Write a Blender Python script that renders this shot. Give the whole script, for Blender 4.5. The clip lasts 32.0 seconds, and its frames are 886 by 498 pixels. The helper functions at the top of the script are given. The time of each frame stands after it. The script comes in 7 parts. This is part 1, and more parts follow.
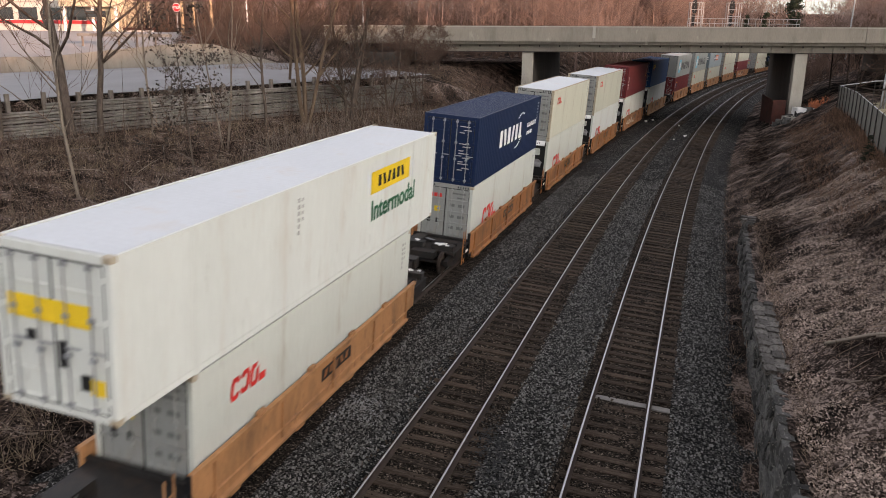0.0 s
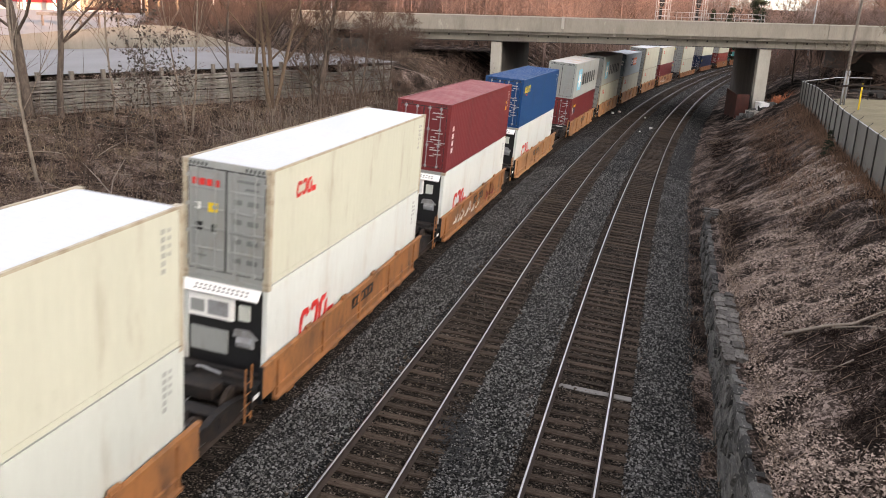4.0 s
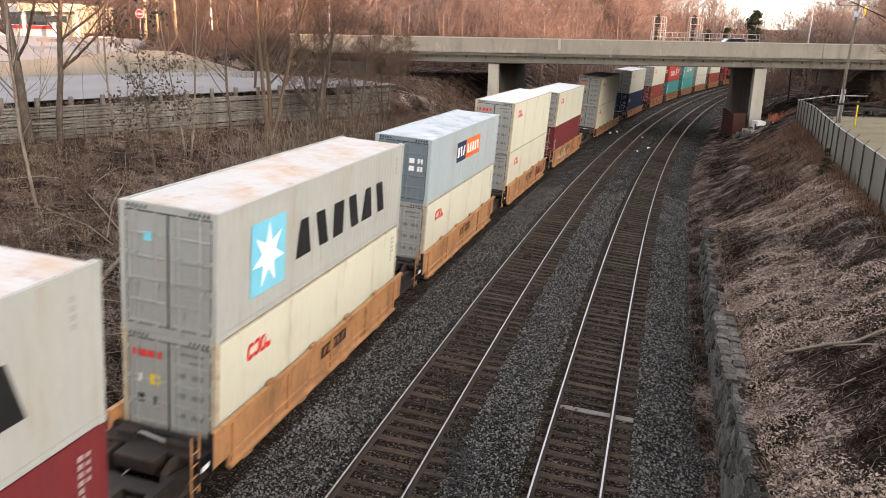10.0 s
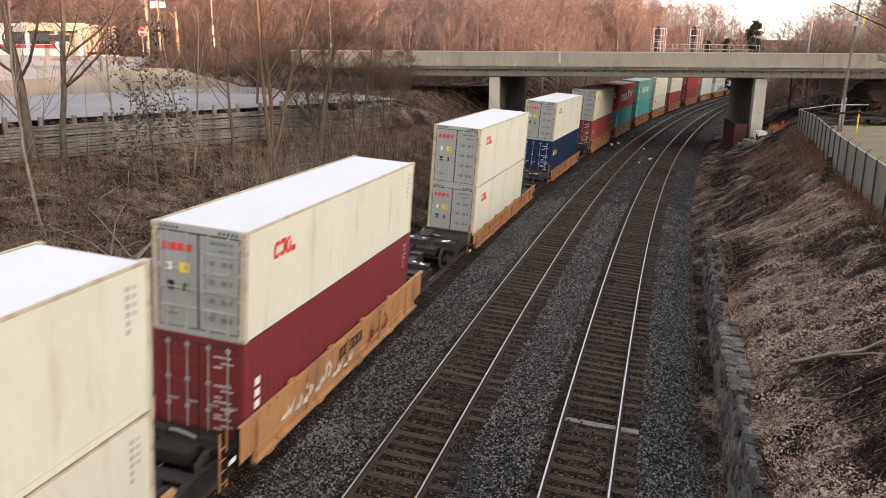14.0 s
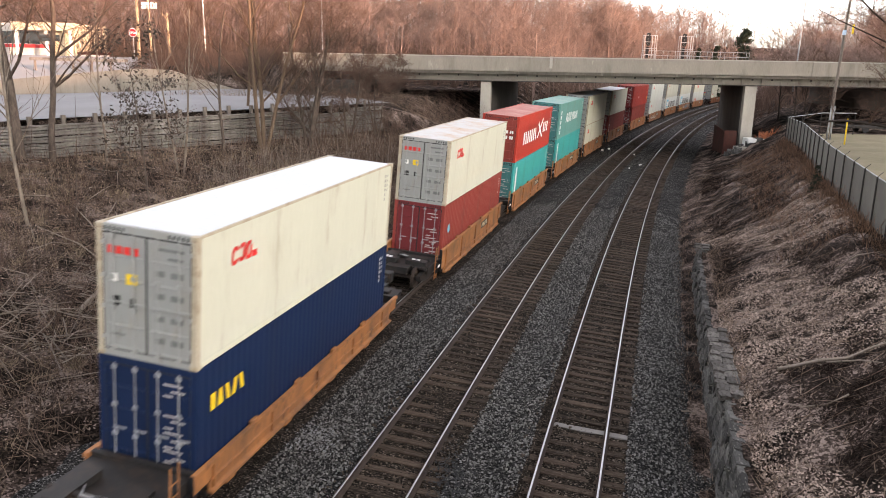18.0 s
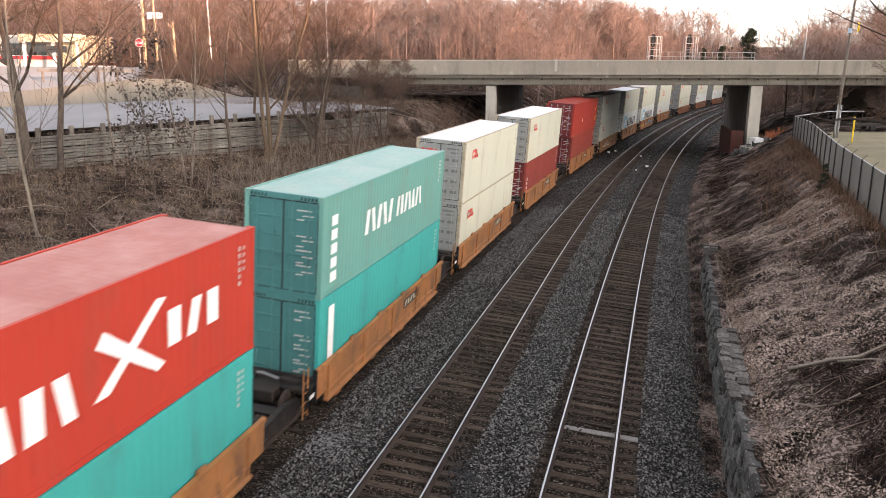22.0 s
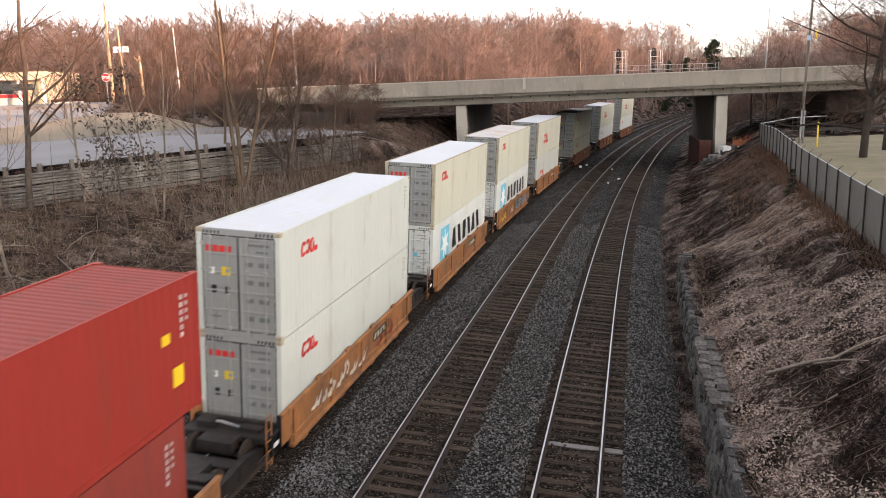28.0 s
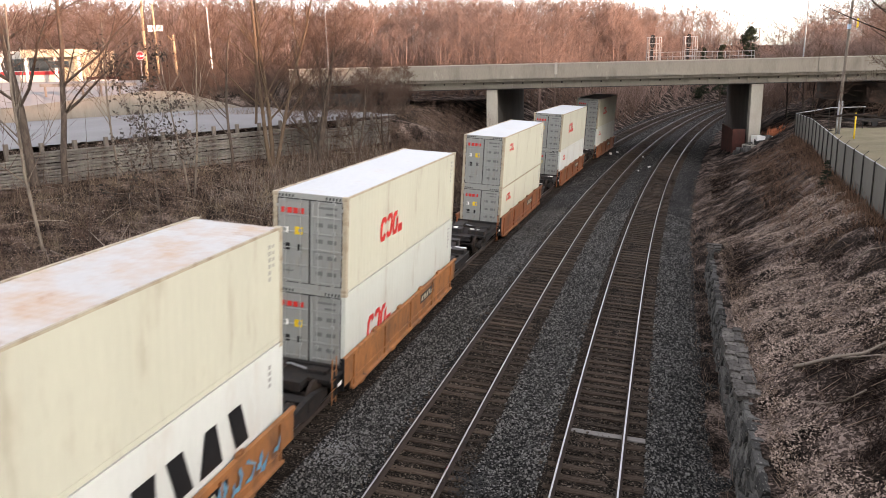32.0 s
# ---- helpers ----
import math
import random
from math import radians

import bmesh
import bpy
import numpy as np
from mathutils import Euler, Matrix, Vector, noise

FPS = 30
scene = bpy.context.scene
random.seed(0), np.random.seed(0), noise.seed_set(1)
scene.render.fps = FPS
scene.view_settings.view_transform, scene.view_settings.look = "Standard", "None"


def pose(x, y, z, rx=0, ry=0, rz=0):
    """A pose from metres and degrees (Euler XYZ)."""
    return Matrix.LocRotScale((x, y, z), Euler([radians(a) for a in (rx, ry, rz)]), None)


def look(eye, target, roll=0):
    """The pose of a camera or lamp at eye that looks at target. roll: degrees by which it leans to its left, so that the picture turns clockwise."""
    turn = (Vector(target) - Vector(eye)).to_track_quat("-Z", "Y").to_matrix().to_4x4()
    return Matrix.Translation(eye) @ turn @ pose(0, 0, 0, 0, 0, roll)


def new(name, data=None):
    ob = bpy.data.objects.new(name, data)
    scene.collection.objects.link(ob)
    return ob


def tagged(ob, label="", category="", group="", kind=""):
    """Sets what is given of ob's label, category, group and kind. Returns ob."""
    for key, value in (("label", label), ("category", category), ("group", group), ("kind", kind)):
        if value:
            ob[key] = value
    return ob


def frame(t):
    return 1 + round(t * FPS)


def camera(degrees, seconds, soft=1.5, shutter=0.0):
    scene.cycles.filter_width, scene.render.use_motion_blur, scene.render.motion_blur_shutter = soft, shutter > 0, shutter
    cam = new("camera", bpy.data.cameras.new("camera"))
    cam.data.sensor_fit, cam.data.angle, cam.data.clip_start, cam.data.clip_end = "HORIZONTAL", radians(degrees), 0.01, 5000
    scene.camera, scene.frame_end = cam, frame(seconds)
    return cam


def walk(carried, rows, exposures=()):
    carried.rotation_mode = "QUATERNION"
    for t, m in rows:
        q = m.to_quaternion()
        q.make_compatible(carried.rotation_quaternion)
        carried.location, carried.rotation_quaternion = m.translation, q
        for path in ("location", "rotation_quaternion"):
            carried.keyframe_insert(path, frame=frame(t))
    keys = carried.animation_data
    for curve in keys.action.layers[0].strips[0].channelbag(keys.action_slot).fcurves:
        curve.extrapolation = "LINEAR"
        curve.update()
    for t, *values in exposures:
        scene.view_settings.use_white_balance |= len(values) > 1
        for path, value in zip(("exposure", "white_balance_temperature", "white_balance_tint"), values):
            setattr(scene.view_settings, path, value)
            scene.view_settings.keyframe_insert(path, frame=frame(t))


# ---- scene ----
EXPOSURE, KELVIN, TINT, SKY, SUN, SUN_UP, SUN_LOW, SUN_FROM = 3.05, 8050, 14.0, 0.15, 1.8, 8.0, 8.0, 125.0
cam = camera(58.4, 32.0, soft=0.6, shutter=0.35)


def eye(x, y, z, yaw, pitch, roll):
    """Camera pose from place, yaw to the left, pitch up and lean to the left."""
    return pose(x, y, z, 0, 0, yaw) @ pose(0, 0, 0, 90 + pitch) @ pose(0, 0, 0, 0, 0, roll)


PATH = [
    (0.0, eye(-0.035, -0.019, 9.658, 2.864, -15.760, 0.646)),
    (0.5, eye(-0.027, -0.036, 9.660, 3.089, -15.690, 0.619)),
    (1.0, eye(-0.029, -0.046, 9.660, 3.087, -15.438, 0.627)),
    (1.5, eye(-0.024, -0.021, 9.667, 2.927, -15.285, 0.640)),
    (2.0, eye(-0.023, -0.002, 9.666, 2.159, -15.555, 0.611)),
    (2.5, eye(-0.029, -0.027, 9.659, 1.489, -16.189, 0.960)),
    (3.0, eye(-0.015, 0.014, 9.653, 1.045, -16.705, 1.321)),
    (3.5, eye(-0.016, 0.000, 9.637, 0.619, -16.716, 1.728)),
    (5.5, eye(-0.009, -0.002, 9.648, 0.011, -15.446, 2.024)),
    (6.0, eye(-0.018, -0.006, 9.643, -0.135, -15.750, 1.590)),
    (6.5, eye(0.013, 0.006, 9.642, -0.293, -15.954, 1.056)),
    (7.0, eye(0.008, 0.040, 9.651, -0.304, -15.778, 1.305)),
    (7.5, eye(0.001, 0.041, 9.650, -0.074, -15.411, 1.679)),
    (8.0, eye(0.005, 0.024, 9.663, -0.073, -15.039, 1.772)),
    (8.5, eye(0.005, 0.061, 9.646, 0.044, -14.822, 2.029)),
    (9.0, eye(0.001, 0.045, 9.653, 0.267, -14.929, 2.031)),
    (9.5, eye(-0.013, 0.037, 9.647, 0.371, -15.049, 1.721)),
    (10.0, eye(-0.008, 0.019, 9.653, 0.353, -15.007, 1.441)),
    (10.5, eye(0.003, 0.018, 9.662, 0.202, -14.679, 1.526)),
    (11.0, eye(0.009, 0.039, 9.665, 0.168, -14.395, 1.518)),
    (11.5, eye(-0.002, 0.022, 9.664, 0.049, -14.067, 1.307)),
    (12.0, eye(0.005, 0.017, 9.656, 0.396, -13.765, 0.989)),
    (12.5, eye(-0.012, -0.007, 9.657, 1.039, -13.612, 0.591)),
    (13.0, eye(0.002, 0.005, 9.660, 1.251, -13.901, 0.432)),
    (13.5, eye(0.000, -0.010, 9.655, 0.901, -14.105, 0.499)),
    (14.0, eye(0.001, 0.009, 9.656, 0.607, -14.047, 0.732)),
    (14.5, eye(-0.012, -0.001, 9.665, 0.358, -14.012, 1.047)),
    (16.5, eye(-0.006, -0.020, 9.663, 0.318, -13.406, 0.732)),
    (17.0, eye(0.004, 0.003, 9.656, 0.166, -13.578, 0.803)),
    (17.5, eye(0.009, 0.041, 9.646, 0.056, -13.802, 1.137)),
    (18.0, eye(-0.001, 0.031, 9.657, -0.125, -13.750, 1.391)),
    (18.5, eye(0.010, 0.027, 9.656, -0.291, -13.689, 1.512)),
    (19.0, eye(-0.011, -0.005, 9.650, -0.271, -13.566, 1.516)),
    (19.5, eye(0.007, 0.004, 9.658, 0.000, -13.773, 1.240)),
    (20.0, eye(-0.009, -0.030, 9.663, 0.145, -13.980, 1.050)),
    (20.5, eye(-0.002, -0.000, 9.653, 0.180, -13.762, 1.166)),
    (21.0, eye(-0.002, 0.011, 9.661, 0.085, -13.399, 1.039)),
    (21.5, eye(-0.007, -0.014, 9.671, 0.202, -13.360, 0.753)),
    (22.0, eye(0.002, 0.003, 9.660, 0.449, -13.432, 0.423)),
    (22.5, eye(-0.000, 0.008, 9.674, 0.155, -13.504, 0.398)),
    (23.0, eye(-0.000, -0.000, 9.657, -0.000, -13.392, 0.500)),
    (23.5, eye(0.003, 0.005, 9.666, -0.301, -13.158, 0.558)),
    (24.0, eye(0.003, -0.014, 9.672, -0.755, -12.804, 0.547)),
    (24.5, eye(0.000, 0.001, 9.668, -0.949, -12.642, 0.171)),
    (25.0, eye(0.002, -0.009, 9.655, -1.189, -12.853, -0.104)),
    (25.5, eye(0.015, 0.001, 9.656, -1.376, -13.114, 0.123)),
    (27.5, eye(0.063, 0.013, 9.683, -1.158, -11.963, -2.714)),
    (28.0, eye(0.059, -0.024, 9.684, -1.224, -11.968, -1.862)),
    (28.5, eye(0.055, -0.023, 9.694, -1.064, -10.993, -1.118)),
    (29.0, eye(0.060, -0.032, 9.690, -0.399, -11.018, -1.044)),
    (29.5, eye(0.045, -0.045, 9.692, 0.145, -11.980, -0.919)),
    (30.0, eye(0.032, -0.046, 9.688, 0.351, -12.648, -0.595)),
    (30.5, eye(0.035, -0.068, 9.700, 0.539, -12.677, -0.560)),
    (31.0, eye(0.041, -0.058, 9.696, 0.724, -12.411, -0.740)),
    (31.5, eye(0.041, -0.065, 9.701, 0.756, -12.759, -0.931)),
    (32.0, eye(0.050, -0.066, 9.698, 0.796, -13.067, -0.963)),
]
# the clip's own brightening and darkening, in stops
LIGHTEN = [(0.0, -0.6), (1.0, -0.1), (2.0, 0.2), (3.0, -0.1), (6.0, 0.45), (7.0, 0.5), (9.0, 0.2), (12.0, -0.03), (13.0, -0.12), (17.0, 0.1), (18.0, 0.05), (19.0, 0.15), (23.0, 0.05), (25.0, 0.2), (28.0, -0.2), (29.0, -0.35), (30.0, -0.2), (32.0, -0.1)]
walk(cam, PATH, exposures=[(t, EXPOSURE + e, KELVIN + (350 if 5 < t < 14 else 0), TINT) for t, e in LIGHTEN])

# ---- light ----
world = bpy.data.worlds.new("sky")
scene.world = world
world.use_nodes = True
wn = world.node_tree.nodes
sky = wn.new("ShaderNodeTexSky")
sky.sky_type, sky.sun_disc = "NISHITA", False
sky.sun_elevation, sky.sun_rotation = radians(SUN_UP), radians(SUN_FROM)
sky.air_density, sky.dust_density, sky.ozone_density = 0.6, 1.2, 3.0
wn["Background"].inputs["Strength"].default_value = SKY
pale = wn.new("ShaderNodeHueSaturation")
pale.inputs["Saturation"].default_value = 0.4
world.node_tree.links.new(sky.outputs["Color"], pale.inputs["Color"])
world.node_tree.links.new(pale.outputs["Color"], wn["Background"].inputs["Color"])

sun_data = bpy.data.lights.new("sun", "SUN")
sun_data.energy, sun_data.angle, sun_data.color = SUN, radians(0.6), (1.0, 0.63, 0.49)
sun = new("sun", sun_data)
sun_way = Vector((math.sin(radians(SUN_FROM)) * math.cos(radians(SUN_LOW)), math.cos(radians(SUN_FROM)) * math.cos(radians(SUN_LOW)), math.sin(radians(SUN_LOW))))
sun.matrix_world = look(sun_way * 100, (0, 0, 0))

# ---- materials ----
def material(name, base, rough=0.7, vary=0.15, scale=6.0, fine=60.0, bump=0.0, bump_scale=None, metal=0.0, stain=None, stain_at=0.6, stain_scale=1.2, stain_soft=0.15, per_piece=0.0, island=0.0, stretch=(1, 1, 1), gloss=0.3):
    """A painted or natural surface: colour that varies at two scales, stains of another colour, fine relief."""
    m = bpy.data.materials.new(name)
    m.use_nodes = True
    nt = m.node_tree
    n, link = nt.nodes, nt.links.new
    b = n["Principled BSDF"]
    b.inputs["Roughness"].default_value, b.inputs["Metallic"].default_value = rough, metal
    b.inputs["Specular IOR Level"].default_value = gloss
    co = n.new("ShaderNodeTexCoord")
    mp = n.new("ShaderNodeMapping")
    mp.inputs["Scale"].default_value = stretch
    link(co.outputs["Object"], mp.inputs["Vector"])

    def noise_at(sc, detail=4.0, rough_=0.6):
        t = n.new("ShaderNodeTexNoise")
        t.inputs["Scale"].default_value, t.inputs["Detail"].default_value, t.inputs["Roughness"].default_value = sc, detail, rough_
        link(mp.outputs["Vector"], t.inputs["Vector"])
        return t.outputs["Fac"]

    def ranged(v, a, z, lo, hi):
        r = n.new("ShaderNodeMapRange")
        for k, val in zip(("From Min", "From Max", "To Min", "To Max"), (a, z, lo, hi)):
            r.inputs[k].default_value = val
        link(v, r.inputs["Value"])
        return r.outputs["Result"]

    def math_node(op, a, c):
        q = n.new("ShaderNodeMath")
        q.operation = op
        for k, v in enumerate((a, c)):
            if isinstance(v, (int, float)):
                q.inputs[k].default_value = v
            else:
                link(v, q.inputs[k])
        return q.outputs[0]

    value = math_node("MULTIPLY", ranged(noise_at(scale), 0.25, 0.75, 1 - vary, 1 + vary), ranged(noise_at(fine, 6), 0.25, 0.75, 1 - vary * 0.8, 1 + vary * 0.8))
    if per_piece:
        oi = n.new("ShaderNodeObjectInfo")
        value = math_node("MULTIPLY", value, ranged(oi.outputs["Random"], 0, 1, 1 - per_piece, 1 + per_piece))
    if island:
        ge = n.new("ShaderNodeNewGeometry")
        value = math_node("MULTIPLY", value, ranged(ge.outputs["Random Per Island"], 0, 1, 1 - island, 1 + island))
    mix = n.new("ShaderNodeVectorMath")
    mix.operation = "SCALE"
    mix.inputs[0].default_value = base
    link(value, mix.inputs["Scale"])
    colour = mix.outputs[0]
    for st, at, sc, soft in ([(stain, stain_at, stain_scale, stain_soft)] if stain and not isinstance(stain, list) else stain or []):
        mx = n.new("ShaderNodeMix")
        mx.data_type = "RGBA"
        link(ranged(noise_at(sc, 7, 0.68), at - soft, at + soft, 0, 1), mx.inputs[0])
        link(colour, mx.inputs[6])
        mx.inputs[7].default_value = (*st, 1)
        colour = mx.outputs[2]
    link(colour, b.inputs["Base Color"])
    if bump:
        bp = n.new("ShaderNodeBump")
        bp.inputs["Strength"].default_value, bp.inputs["Distance"].default_value = min(1.0, bump), 0.03
        link(noise_at(bump_scale or fine, 8, 0.7), bp.inputs["Height"])
        link(bp.outputs["Normal"], b.inputs["Normal"])
    return m


def ballast_material(name, shades):
    m = material(name, (0.11, 0.11, 0.115), 0.95, 0.15, 0.5, 8.0, gloss=0.08)
    nt = m.node_tree
    n, link = nt.nodes, nt.links.new
    b = n["Principled BSDF"]
    co = n.new("ShaderNodeTexCoord")
    vo = n.new("ShaderNodeTexVoronoi")
    vo.inputs["Scale"].default_value = 27.0
    link(co.outputs["Object"], vo.inputs["Vector"])
    ra = n.new("ShaderNodeValToRGB")
    for k, (at, c) in enumerate(zip((0.0, 0.45, 0.82, 1.0), shades)):
        e = ra.color_ramp.elements[k] if k < 2 else ra.color_ramp.elements.new(at)
        e.position, e.color = at, (*c, 1)
    sep = n.new("ShaderNodeSeparateColor")
    link(vo.outputs["Color"], sep.inputs[0])
    link(sep.outputs[0], ra.inputs[0])
    no = n.new("ShaderNodeTexNoise")
    no.inputs["Scale"].default_value, no.inputs["Detail"].default_value = 0.9, 6
    link(co.outputs["Object"], no.inputs["Vector"])
    mr = n.new("ShaderNodeMapRange")
    mr.inputs[1].default_value, mr.inputs[2].default_value, mr.inputs[3].default_value, mr.inputs[4].default_value = 0.3, 0.7, 0.6, 1.25
    link(no.outputs["Fac"], mr.inputs[0])
    sc = n.new("ShaderNodeVectorMath")
    sc.operation = "SCALE"
    link(ra.outputs[0], sc.inputs[0])
    link(mr.outputs[0], sc.inputs["Scale"])
    link(sc.outputs[0], b.inputs["Base Color"])
    bp = n.new("ShaderNodeBump")
    bp.inputs["Strength"].default_value, bp.inputs["Distance"].default_value = 0.9, 0.05
    link(vo.outputs["Distance"], bp.inputs["Height"])
    link(bp.outputs["Normal"], b.inputs["Normal"])
    return m


def litter_material():
    """Dead leaves, twigs and grass on the banks."""
    m = material("leaf_litter", (0.10, 0.075, 0.06), 0.97, 0.3, 0.35, 3.0, gloss=0.05)
    nt = m.node_tree
    n, link = nt.nodes, nt.links.new
    b = n["Principled BSDF"]
    co = n.new("ShaderNodeTexCoord")
    vo = n.new("ShaderNodeTexVoronoi")
    vo.inputs["Scale"].default_value, vo.inputs["Randomness"].default_value = 17.0, 1.0
    link(co.outputs["Object"], vo.inputs["Vector"])
    sep = n.new("ShaderNodeSeparateColor")
    link(vo.outputs["Color"], sep.inputs[0])
    patch = n.new("ShaderNodeTexNoise")
    patch.inputs["Scale"].default_value, patch.inputs["Detail"].default_value = 0.75, 7
    link(co.outputs["Object"], patch.inputs["Vector"])
    ad = n.new("ShaderNodeMath")
    ad.operation = "MULTIPLY_ADD"
    ad.inputs[1].default_value, ad.inputs[2].default_value = 0.5, -0.62
    link(sep.outputs[0], ad.inputs[0])
    a2 = n.new("ShaderNodeMath")
    a2.operation = "MULTIPLY_ADD"
    a2.inputs[1].default_value = 1.95
    link(patch.outputs["Fac"], a2.inputs[0])
    link(ad.outputs[0], a2.inputs[2])
    ra = n.new("ShaderNodeValToRGB")
    for k, (at, c) in enumerate(((0.22, (0.004, 0.003, 0.0025)), (0.5, (0.022, 0.0155, 0.0125)), (0.72, (0.064, 0.047, 0.039)), (0.92, (0.24, 0.185, 0.16)))):
        e = ra.color_ramp.elements[k] if k < 2 else ra.color_ramp.elements.new(at)
        e.position, e.color = at, (*c, 1)
    link(a2.outputs[0], ra.inputs[0])
    link(ra.outputs[0], b.inputs["Base Color"])
    bp = n.new("ShaderNodeBump")
    bp.inputs["Strength"].default_value, bp.inputs["Distance"].default_value = 0.8, 0.08
    link(sep.outputs[1], bp.inputs["Height"])
    link(bp.outputs["Normal"], b.inputs["Normal"])
    return m


